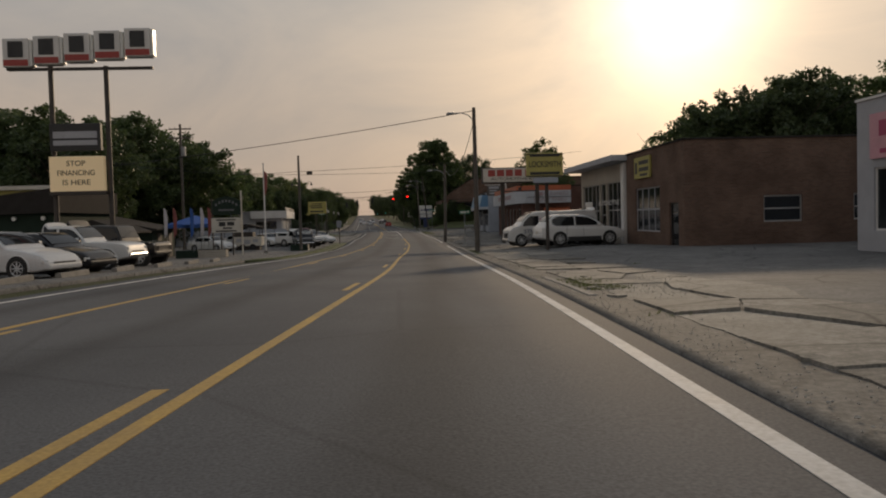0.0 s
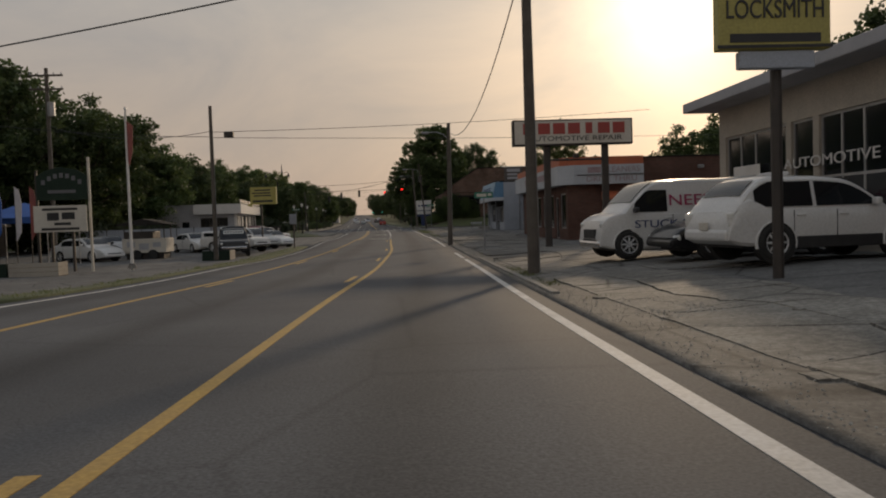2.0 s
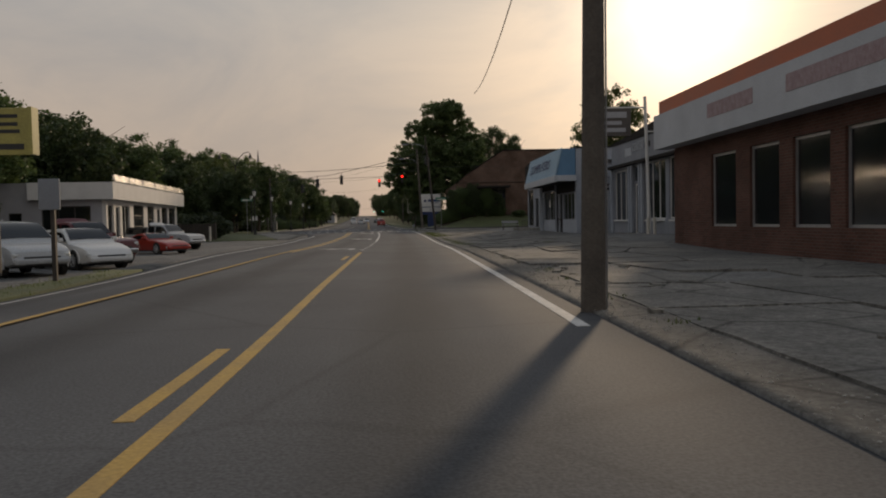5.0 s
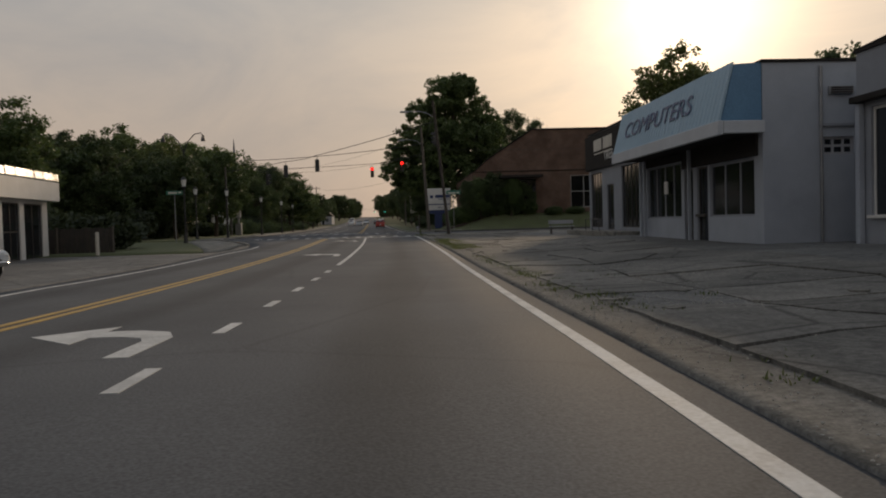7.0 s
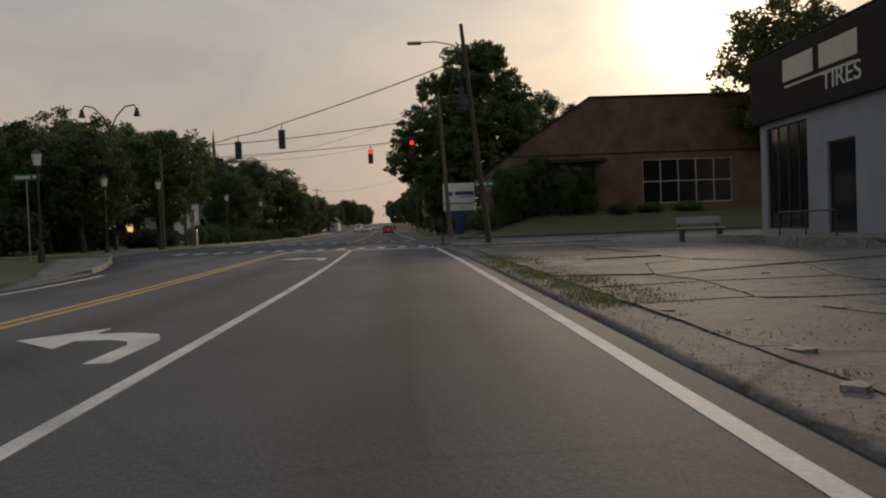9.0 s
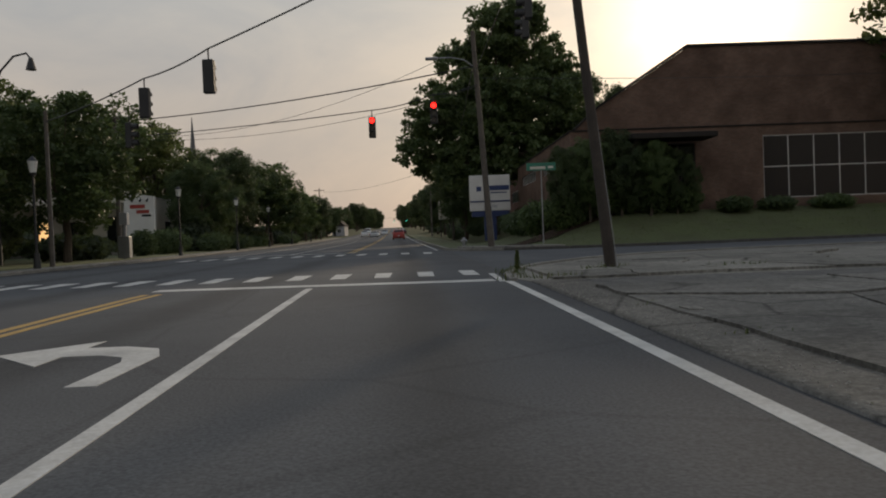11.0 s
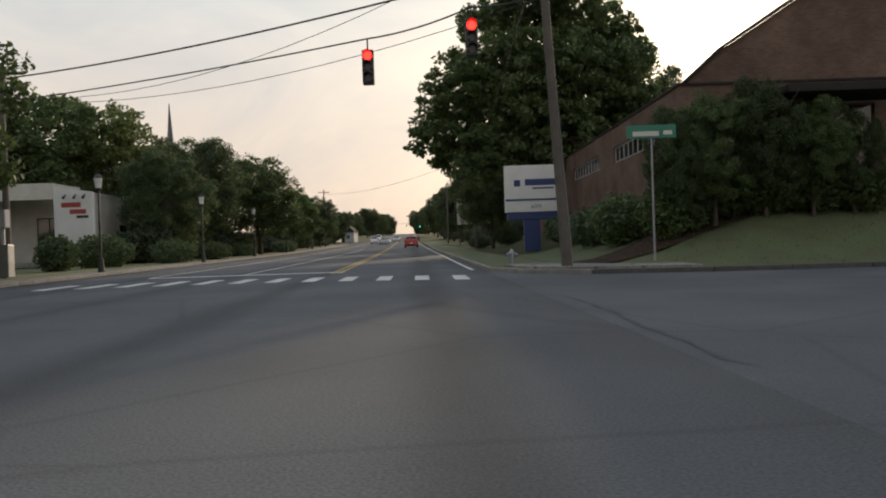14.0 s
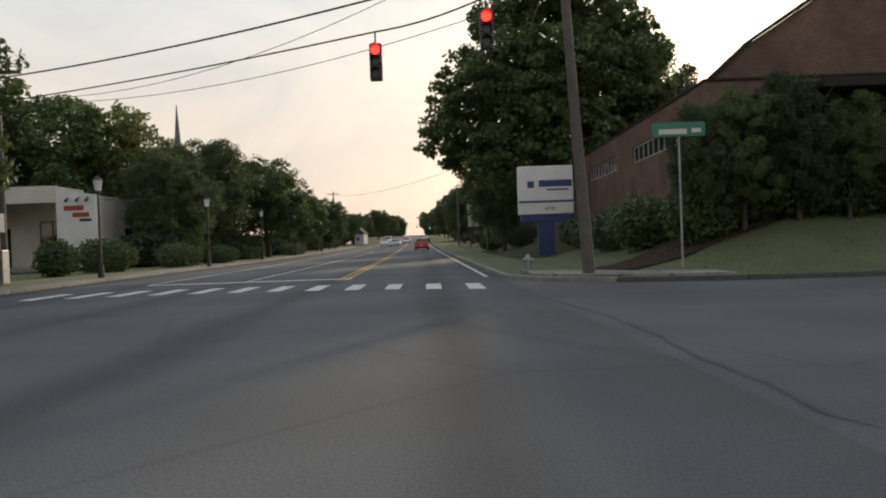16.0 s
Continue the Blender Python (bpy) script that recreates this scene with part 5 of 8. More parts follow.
# ---- trees ----
def crown_mesh(rng, rx, rz, n, leaf_s, lobes=16, low=0.85):
    """Leaf cards gathered in clumps over an uneven set of lobes, with gaps between the clumps."""
    cs = [(0, 0, 0, 0.55), (0, 0, rz * .4, 0.42), (0, 0, -rz * .35, 0.5)]
    for i in range(lobes):
        a, h = math.tau * (i * 0.382 + rng.uniform(-.06, .06)), -low + (low + .8) * (i + .5) / lobes
        rr = math.sqrt(max(0.08, 1 - h * h)) * rng.uniform(0.5, 0.72)
        cs.append((rx * rr * math.cos(a), rx * rr * math.sin(a), rz * h * 0.82, rng.uniform(0.24, 0.4)))
    verts, faces = [], []
    clumps = 26
    per = n // (len(cs) * clumps)
    for cx, cy, cz, s in cs:
        for c in range(clumps):
            u = Vector((rng.gauss(0, 1), rng.gauss(0, 1), rng.gauss(0, 1))).normalized()
            k = rng.uniform(0.55, 1.0)
            q = Vector((cx + u.x * rx * s * k, cy + u.y * rx * s * k, cz + u.z * rz * s * k))
            cl = rng.uniform(0.085, 0.15) * rx
            for _ in range(per):
                v = Vector((rng.gauss(0, 1), rng.gauss(0, 1), rng.gauss(0, 1))).normalized() * cl * rng.uniform(.2, 1) ** .6
                v.z *= .75
                p = q + v
                d = Vector((rng.gauss(0, 1), rng.gauss(0, 1), rng.gauss(0, 0.8))).normalized()
                e = d.cross(Vector((rng.gauss(0, 1), rng.gauss(0, 1), rng.gauss(0, 1)))).normalized()
                ls = leaf_s * rng.uniform(0.6, 1.3)
                i0 = len(verts)
                verts += [p - d * ls, p + e * ls * 0.55, p + d * ls, p - e * ls * 0.55]
                faces.append((i0, i0 + 1, i0 + 2, i0 + 3))
    me = bpy.data.meshes.new("crown")
    me.from_pydata([tuple(v) for v in verts], [], faces)
    me.update()
    return me

def make_tree(seed, rx, h, trunk_h, n, leaf_s, mat, name="tree"):
    rng = random.Random(seed)
    root = thing(name, (0, 0, 0))
    bm = bmesh.new()
    rz = (h - trunk_h) / 2
    tr = 0.024 * h
    prev, p = tr, Vector((0, 0, -0.3))
    for i in range(6):
        q = p + Vector((rng.uniform(-.12, .12), rng.uniform(-.12, .12), (trunk_h + rz) / 6))
        nx_ = prev * 0.84
        tube(bm, p, q, prev, nx_, 9)
        p, prev = q, nx_
        if i >= 2:
            for _ in range(3):
                a = rng.uniform(0, math.tau)
                L = rx * rng.uniform(.55, .95)
                mid = q + Vector((math.cos(a) * L * .5, math.sin(a) * L * .5, rz * .35))
                end = mid + Vector((math.cos(a + .3) * L * .5, math.sin(a + .3) * L * .5, rz * rng.uniform(.2, .6)))
                tube(bm, q, mid, prev * .55, prev * .35, 6), tube(bm, mid, end, prev * .35, prev * .1, 6)
    part("trunk", bm, M_BARK, root, local=True)
    me = crown_mesh(rng, rx, rz, n, leaf_s)
    me.materials.append(mat)
    c = new("crown", me)
    c.parent, c.location = root, (0, 0, trunk_h + rz)
    return root

PROTO = [make_tree(11, 4.1, 10, 1.6, 26000, .125, LEAVES[0]), make_tree(12, 4.3, 10, 1.3, 26000, .125, LEAVES[1]), make_tree(13, 3.5, 10, 2.2, 17000, .12, LEAVES[2]), make_tree(14, 4.9, 10, 1.0, 28000, .135, LEAVES[0])]
PROTO.append(make_tree(15, 4.2, 10, 1.4, 70000, .075, LEAVES[1]))
PROTO.append(make_tree(16, 4.6, 10, 1.2, 60000, .08, LEAVES[0]))
_used = set()
def plant(k, x, y, h, wide=1.0, rz=None, label=None, group="street trees", z=None):
    s = h / 10 * 1.1
    rz = random.uniform(0, 360) if rz is None else rz
    z = (ground_z(x, y) + .05) if z is None else z
    m = Matrix.Translation((x, y, z)) @ Matrix.Rotation(radians(rz), 4, "Z")
    ob = PROTO[k]
    if k in _used:
        ob = copy_thing(PROTO[k], m)
    _used.add(k)
    ob.matrix_basis = m @ Matrix.Diagonal((s * wide, s * wide, s, 1))
    return tagged(ob, label or ("dense dark green broadleaf tree", "full green broadleaf tree", "lighter yellow-green broadleaf tree", "wide spreading dark green tree", "dense green broadleaf tree", "dense dark broadleaf tree")[k], "tree", group)

# west: wood behind the car lots
for x, y, h, k in ((-42, 92, 16, 0), (-36, 98, 15.5, 3), (-31, 94, 15, 0), (-27, 102, 13.5, 1), (-48, 100, 15, 3), (-52, 84, 14, 0), (-44, 80, 13, 1), (-38, 112, 14, 0), (-31, 118, 14.5, 3), (-26, 116, 11, 1), (-34, 128, 14, 0), (-30, 142, 12, 3), (-36, 152, 13, 0), (-27, 150, 10.5, 1), (-30, 77, 12, 3), (-60, 70, 13, 0), (-66, 90, 15, 3), (-56, 118, 15, 1), (-50, 140, 14, 3)):
    plant(k, x, y, h, 1.15, group="wood behind the car lots")
# west: past the station, along the avenue
for x, y, h, k in ((-24, 160, 8.6, 3), (-18.5, 167, 7.8, 0), (-23, 172, 8.8, 3), (-17.5, 179, 9.4, 1), (-25, 184, 11.0, 2), (-33, 219, 15.0, 1), (-27, 221, 13.5, 2), (-40, 212, 16, 1), (-20, 222, 10.6, 5), (-23, 230, 11.8, 4), (-17.8, 238, 10.6, 1), (-20, 247, 10.4, 2), (-18.5, 262, 8.6, 1), (-19.5, 280, 8.4, 3), (-20.5, 300, 8.4, 0), (-24, 330, 8.2, 1), (-27, 370, 9, 3), (-30, 420, 10, 0), (-34, 480, 11, 3), (-35, 560, 15, 0), (-40, 188, 13, 0), (-44, 205, 14, 3), (-38, 222, 12, 1)):
    plant(k, x, y, h, 1.1)
# east: the great tree by the sign, its neighbours, and the far avenue
plant(5, -19.4, 212.5, 8.6, .95, 15, None, "street trees")
for i in range(16):
    x = -100 + 8.2 * i + 2 * math.sin(i * 3.1)
    if not -52 < x < -26:
        plant((0, 3, 1)[i % 3], x, 1120 + 60 * math.sin(i * 1.7), 24 + 5 * math.sin(i * 2.3), 1.0, None, None, "woods closing the avenue")
def great_tree(x, y, z, blobs, leaves, leaf_s, mat, label, group, seed):
    """A broad old tree: trunk, limbs that reach into each bough, and boughs of small leaf clumps; blobs are (dx, dy, height, radius)."""
    q = np.random.RandomState(seed)
    root = thing("tree", (x, y, z), 0, label, "tree", group)
    bm = bmesh.new()
    fork = Vector((0, 0, blobs[0][2] * .3))
    tube(bm, (0, 0, -.4), fork, .62, .46, 12)
    for dx, dy, h, r in blobs:
        end = Vector((dx, dy, h))
        mid = fork.lerp(end, .5) + Vector((0, 0, .12 * (end - fork).length))
        tube(bm, fork, mid, .26, .17, 7), tube(bm, mid, end, .17, .06, 6)
        for k in range(4):
            u = Vector(q.normal(size=3)).normalized()
            tube(bm, end - u * .2, end + u * r * .85, .06, .015, 5)
    part("trunk", bm, M_BARK, root, local=True)
    area = sum(b[3] ** 2 for b in blobs)
    cen, rad = [], []
    for dx, dy, h, r in blobs:
        n = int(1500 * r * r / area) + 8
        u = q.normal(size=(n, 3))
        u /= np.linalg.norm(u, axis=1)[:, None]
        k = q.uniform(.12, 1.0, (n, 1)) ** .5
        k *= 1 + .16 * np.sin(3.1 * u[:, :1] + 2 * dx) * np.cos(2.7 * u[:, 2:] + h)
        cen.append(np.array((dx, dy, h)) + u * k * r * np.array((1, 1, .86)))
        rad.append(q.uniform(.38, .95, n))
    cen, rad = np.concatenate(cen), np.concatenate(rad)
    per = leaves // len(cen)
    c, rr = np.repeat(cen, per, 0), np.repeat(rad, per)
    u = q.normal(size=c.shape)
    u /= np.linalg.norm(u, axis=1)[:, None]
    p = c + u * (rr * q.uniform(.15, 1, len(c)) ** .6)[:, None] * np.array((1, 1, .7))
    d = q.normal(size=c.shape)
    d /= np.linalg.norm(d, axis=1)[:, None]
    e = np.cross(d, q.normal(size=c.shape))
    e /= np.linalg.norm(e, axis=1)[:, None]
    ls = (leaf_s * q.uniform(.6, 1.35, len(c)))[:, None]
    verts = np.stack([p - d * ls, p + e * ls * .55, p + d * ls, p - e * ls * .55], 1).reshape(-1, 3)
    me = bpy.data.meshes.new("crown")
    me.from_pydata(verts.tolist(), [], np.arange(len(verts)).reshape(-1, 4).tolist())
    me.materials.append(mat)
    crown = new("crown", me)
    crown.parent = root
    return root
great_tree(9.5, 212, .6, [(1, 0, 19.8, 4.0), (-2.4, 1.5, 16.4, 3.7), (4.6, 1, 17.6, 3.9), (-5.2, -1, 11.6, 3.5), (-6.4, -1.5, 8.0, 2.9), (-.5, -3, 12.0, 4.8), (5, -2, 12.6, 4.5), (6.8, 0, 14.6, 3.0), (8.0, -1, 10.2, 3.0), (2.5, -3.5, 7.6, 3.5), (-3, -3.5, 6.9, 2.9), (0, 4, 12, 5), (6.0, 3, 9, 3.4), (3.2, -1, 21.0, 2.6)], 125000, .19, LEAVES[1], "very tall dark oak with a broad domed crown", "big trees by the corner", 77)
plant(5, 25, 240, 19.3, .8, 10, "broad dark tree beside the tall oak", "big trees by the corner")
plant(1, 22.5, 211, 9.5, .9, 0, None, "big trees by the corner")
plant(5, 7.8, 232, 12.0, .8, 70, None, "big trees by the corner")
for x, y, h, k in ((9, 262, 12, 1), (10, 285, 13, 0), (7, 310, 12, 3), (6, 345, 13, 0), (4, 400, 14, 3), (2, 470, 15, 0), (0, 560, 16, 3), (22, 275, 14, 0), (24, 320, 14, 3), (-4, 660, 17, 0), (-8, 760, 18, 3), (-12, 880, 20, 0), (8, 520, 15, 3), (-16, 1000, 22, 3), (-41, 640, 16, 0), (-45, 740, 17, 3), (-49, 860, 19, 0), (-38, 700, 14, 1), (-54, 1000, 22, 3)):
    plant(k, x, y, h, 1.0)
for x, y, h, k, wd_ in ((10.9, 178.9, 4.6, 5, .7), (12.0, 178.6, 4.6, 4, .85), (13.8, 178.5, 4.9, 5, .75), (15.4, 178.4, 4.4, 4, .75), (17.0, 178.6, 3.6, 5, .75)):
    plant(k, x, y, h, wd_, None, "dense dark ornamental tree before the brick wall", "trees on the bank")
plant(2, 34, 177.4, 17.2, .98, 20, "tall loose yellow-green tree behind the shops", "trees behind the shops")
plant(2, 30, 148, 10, .8, 80, None, "trees behind the shops")
for x, y, h, k in ((26, 62, 10.5, 0), (31, 60, 12, 3), (35, 64, 13, 0), (41, 58, 13, 1), (38, 103, 12.5, 1), (44, 108, 15, 2), (50, 100, 15, 3), (30, 99, 9, 1), (27, 130, 9, 0), (33, 40, 10, 0), (48, 40, 12, 3)):
    plant(k, x, y, h, 1.05, group="trees behind the shops")

def bush(name, x, y, rx, ry, h, mat, n, label, seed, leaf_s=.09):
    rng = random.Random(seed)
    root = thing(name, (x, y, ground_z(x, y) + .08), 0, label, "bush", "bushes and hedges")
    bm = bmesh.new()
    for i in range(5):
        a = rng.uniform(0, math.tau)
        tube(bm, (0, 0, -.05), (math.cos(a) * rx * .5, math.sin(a) * ry * .5, h * .7), .03, .01, 5)
    part("stems", bm, M_BARK, root, local=True)
    verts, faces = [], []
    for _ in range(n):
        u = Vector((rng.gauss(0, 1), rng.gauss(0, 1), rng.gauss(0, 1))).normalized()
        k = rng.uniform(.55, 1.04) * (1 + .12 * math.sin(7 * u.x + seed) * math.cos(6 * u.y))
        p = Vector((u.x * rx * k, u.y * ry * k, h * .5 + u.z * h * .5 * k))
        d = Vector((rng.gauss(0, 1), rng.gauss(0, 1), rng.gauss(0, 1))).normalized()
        e = d.orthogonal().normalized()
        s = leaf_s * rng.uniform(.6, 1.4)
        i0 = len(verts)
        verts += [tuple(p - d * s), tuple(p + e * s * .6), tuple(p + d * s), tuple(p - e * s * .6)]
        faces.append((i0, i0 + 1, i0 + 2, i0 + 3))
    me = bpy.data.meshes.new("foliage")
    me.from_pydata(verts, [], faces)
    me.materials.append(mat)
    c = new("foliage", me)
    c.parent = root
    return root
# undergrowth below the trees, the shade there put into its leaf colour
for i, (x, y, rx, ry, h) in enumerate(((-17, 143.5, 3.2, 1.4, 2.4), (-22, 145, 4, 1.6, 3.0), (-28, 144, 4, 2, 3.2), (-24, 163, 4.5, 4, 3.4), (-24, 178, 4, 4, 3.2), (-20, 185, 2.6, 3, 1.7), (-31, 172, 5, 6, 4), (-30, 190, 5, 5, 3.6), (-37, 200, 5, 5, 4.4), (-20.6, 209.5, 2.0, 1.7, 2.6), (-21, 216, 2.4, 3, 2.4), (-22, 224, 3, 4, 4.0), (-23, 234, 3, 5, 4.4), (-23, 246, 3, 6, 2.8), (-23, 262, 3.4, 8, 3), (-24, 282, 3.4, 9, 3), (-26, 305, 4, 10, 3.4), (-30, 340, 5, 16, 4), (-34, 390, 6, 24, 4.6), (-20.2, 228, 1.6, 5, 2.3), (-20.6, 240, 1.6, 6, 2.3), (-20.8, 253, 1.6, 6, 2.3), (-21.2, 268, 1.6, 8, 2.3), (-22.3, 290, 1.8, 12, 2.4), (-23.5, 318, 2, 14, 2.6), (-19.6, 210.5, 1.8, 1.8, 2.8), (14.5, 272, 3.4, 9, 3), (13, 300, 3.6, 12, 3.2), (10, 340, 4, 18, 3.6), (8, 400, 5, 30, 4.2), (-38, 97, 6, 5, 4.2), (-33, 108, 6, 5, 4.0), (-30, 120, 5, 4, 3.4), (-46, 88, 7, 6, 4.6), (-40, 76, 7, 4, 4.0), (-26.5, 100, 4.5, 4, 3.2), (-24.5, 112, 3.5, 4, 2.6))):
    bush("undergrowth", x, y, rx, ry, h, M_UNDER, int(2600 + 260 * rx * ry), "tangled undergrowth darkened for the shade below the trees", 300 + i, .17)
for i in range(12):
    if not -56 < -92 + 9 * i < -24:
        bush("undergrowth", -92 + 9 * i, 1085, 7, 4, 8, LEAVES[i % 2], 2600, "dark far thicket beside the avenue", 500 + i, .7)
# clipped hedges and shrubs
for i, (x, y, rx, ry, h) in enumerate(((-18.2, 198, 1.9, 1.1, 2.1), (-16.6, 206, 1.5, 2, 1.8), (-16.8, 216, 1.5, 2, 1.6), (-18, 230, 1.6, 3, 1.5), (-17.5, 250, 1.6, 3, 1.6), (9.8, 183.5, 1.3, 1.6, 2.2), (9.6, 188, 1.3, 2.5, 1.9), (9.7, 193.5, 1.2, 2.6, 1.7), (9.9, 199, 1.2, 2.2, 1.8), (20.3, 178.6, 1.0, .9, .9), (22.8, 178.8, 1.1, .8, .8), (26, 178.8, 1.3, .8, .8), (-18.1, 192.2, 1.05, 1.0, 2.0), (10.6, 179.0, 1.3, .9, 2.0), (12.2, 179.1, 1.3, .9, 2.3), (13.9, 178.9, 1.3, .9, 2.2), (15.6, 178.9, 1.3, .9, 2.0), (17.4, 178.9, 1.2, .9, 1.7), (9.2, 231, 1.6, 2, 1.8), (6.8, 238, 1.4, 2, 1.5))):
    bush("shrub", x, y, rx, ry, h, LEAVES[i % 2], int(1500 + 700 * rx * h), "dense dark green shrub", 100 + i)

# ---- poles, wires, signs ----
def utility_pole(x, y, h, lean=0.0, arms=0, lamp=None, r=.15, label="weathered brown wooden utility pole", group="utility poles", wood=None):
    z = GZ(y) - .02
    root = thing("utility_pole", (x, y, z), 0, label, "utility pole", group)
    top = Vector((x + lean, y, z + h))
    part("pole", rod((x, y, z - .2), top, r, r * .68, 12), wood or M_WOOD, root, smooth=False)
    for i in range(arms):
        zz = top.z - .5 - .9 * i
        part("crossarm", bx(top.x - 1.1, top.x + 1.1, y - .16, y - .05, zz - .06, zz + .06, .01), M_WOOD, root)
        for k in (-1, -.5, .5, 1):
            part("insulator", rod((top.x + k, y - .1, zz + .06), (top.x + k, y - .1, zz + .2), .04, .03, 8), M_GALV, root)
    if lamp:
        lx, lz = lamp
        a = line("lamp_arm", [(top.x, y, z + lz - .5), (top.x + lx * .25, y, z + lz - .15), (top.x + lx * .6, y, z + lz), (top.x + lx, y, z + lz - .02)], .03, M_GALV, root)
        b = boxm(Matrix.Translation((top.x + lx * 1.12, y, z + lz - .04)), abs(lx) * .34, .3, .13, .05)
        part("lamp_head", b, M_GALV, root, "grey street lamp head")
    part("ground_wire", rod((x + r * 1.02, y - r * .3, z), (top.x + r * .7, y - r * .2, top.z - 1), .012, .012, 5), M_GALV, root)
    return top
A = utility_pole(5.02, 46.3, 8.55, -.02, 0, (-1.25, 8.25))
B = utility_pole(4.95, 74.0, 7.35, .1, 0, (-1.25, 6.85))
C = utility_pole(6.83, 152.2, 10.5, -1.0, 0, (-2.0, 9.7), .13, "leaning dark wooden utility pole", wood=M_WOODD)
D = utility_pole(6.02, 174.5, 11.2, -.6, 0, (-1.9, 9.9), .17, "slightly leaning grey wooden utility pole")
utility_pole(-21.0, 80.5, 12.4, 0, 2, None, .17)
utility_pole(-8.15, 70.3, 8.15, 0, 0, None, .13)
utility_pole(-17.5, 186.5, 9.8, 0, 1, None, .16)
utility_pole(-14.4, 170.6, 7.2, 0, 0, None, .12, "slim dark signal pole among the trees")
F1 = utility_pole(6.3, 236, 11, 0, 1, (-1.5, 9.8), .15)
F2 = utility_pole(4.0, 300, 11, 0, 1, None, .15)
F3 = utility_pole(-19.5, 300, 11, 0, 1, None, .15)
part("transformer", rod((-20.7, 80.3, GZ(80) + 9.2), (-20.7, 80.3, GZ(80) + 10.1), .24), M_GALV, bpy.data.objects["utility_pole.004"] if "utility_pole.004" in bpy.data.objects else None)

wires = thing("overhead_wires", (0, 60, 9), 0, "thin sagging overhead cables across the road", "cables")
line("wire", sag(A + Vector((-.1, 0, -.2)), (-21, 53.0, 5.9), .25), .022, M_BLACK, wires)
line("wire", sag(A + Vector((0, 0, -.7)), B + Vector((0, 0, -.5)), 1.6), .018, M_BLACK, wires)
line("wire", sag((-8.1, 70.3, 6.65), (20, 81.7, 8.87), .2), .016, M_BLACK, wires)
line("wire", sag((-8.1, 70.3, 6.35), (32, 94.9, 8.3), .15), .016, M_BLACK, wires)
line("wire", sag((-8.15, 70.3, 6.7), (-21, 80.5, 8.5), .6), .016, M_BLACK, wires)
line("wire", sag((-8.15, 70.3, 6.4), (-26, 60, 8.0), .6), .016, M_BLACK, wires)
part("junction_box", bx(-7.45, -6.95, 70.15, 70.5, 6.35, 6.65, .03), M_IRON, wires, "dark cable junction box")
w2 = thing("signal_wires", (0, 165, 7), 0, "heavy span wires that carry the traffic signals", "cables")
def span(p, q, drop, r=.022):
    line("wire", sag(p, q, drop), r, M_BLACK, w2)
def run(pts, drop, r=.022):
    q = []
    for a, b in zip(pts, pts[1:]):
        q += sag(a, b, drop, 8)[:-1]
    line("wire", q + [Vector(pts[-1])], r, M_BLACK, w2)
S1 = (-17.45, 186.4, 8.0)
run([(D.x + .15, 174.4, 8.45), (3.3, 173.9, 7.92), (.1, 175.4, 7.48), S1], .12, .026)
span((D.x + .1, 174.4, 9.4), (-17.45, 186.4, 9.05), .35, .034)
span((D.x + .1, 174.4, 8.3), S1, 1.0, .012)
span((D.x, 174.5, 10.6), (-17.45, 186.4, 8.2), 1.6, .012)
run([(C.x + .1, 152.2, 8.9), (-4.1, 160, 7.16), (-7.3, 163.2, 6.95), (-14.4, 170.6, 6.7)], .1, .026)
span((D.x, 174.5, 9.0), (C.x, 152.2, 9.5), .3, .02)
span((D.x, 174.5, 8.8), (40, 178, 9.2), .3, .014)
span((D.x, 174.5, 9.6), F1 - Vector((0, 0, .5)), .8, .02)
span(F1 - Vector((0, 0, .5)), F2 - Vector((0, 0, .5)), .9, .02)
span(F1 - Vector((0, 0, .8)), F3 - Vector((0, 0, .8)), 1.2, .02)
span(B + Vector((0, 0, -.4)), (7, 108, 8.0), .8, .016)

def signal(x, y, ztop, lit, rz=0, label="hanging traffic signal", go=False):
    """Three-lamp hanging signal, facing south when rz is 0."""
    root = thing("traffic_signal", (x, y, ztop), rz, label, "traffic signal", "traffic signals")
    part("hanger", rod((0, 0, 0), (0, 0, .35), .025, .025, 8), M_IRON, root, local=True)
    part("housing", box(bmesh.new(), -.18, .18, -.12, .14, -1.08, 0, .03), M_BLACK, root, local=True)
    for i in range(3):
        z = -.19 - .35 * i
        part("lens", rod((0, -.118, z), (0, -.15, z), .135, .12, 16), M_SIGRED if (lit and i == 0) else M_SIGGREEN if (go and i == 2) else M_SIGOFF, root, "glowing red lamp" if (lit and i == 0) else "glowing green lamp" if (go and i == 2) else "", local=True)
        v = bmesh.new()
        n = 10
        ring = []
        for k in range(n + 1):
            a = math.radians(-25 + 230 * k / n)
            ring.append([v.verts.new((math.cos(a) * rr, yy, z + math.sin(a) * rr)) for rr, yy in ((.155, -.12), (.155, -.36), (.145, -.36), (.145, -.12))])
        for p, q in zip(ring, ring[1:]):
            for k in range(4):
                v.faces.new((p[k], p[(k + 1) % 4], q[(k + 1) % 4], q[k]))
        part("visor", v, M_BLACK, root, local=True)
    return root
signal(.1, 175.4, 7.12, True, 0, "hanging traffic signal showing red")
signal(3.3, 173.9, 7.55, True, 0, "hanging traffic signal showing red")
for x in (-8.6, -4.2):
    signal(x, 420, 6.9, False, 0, "far hanging traffic signal showing green", True)
span((-24, 420, 7.6), (3, 420, 7.9), .5, .03)
signal(-4.1, 160.0, 6.8, False, 180, "hanging traffic signal seen from behind")
signal(-7.3, 163.2, 6.6, False, 180, "hanging traffic signal seen from behind")
signal(-9.9, 168.6, 6.2, False, 90, "hanging traffic signal seen from the side")
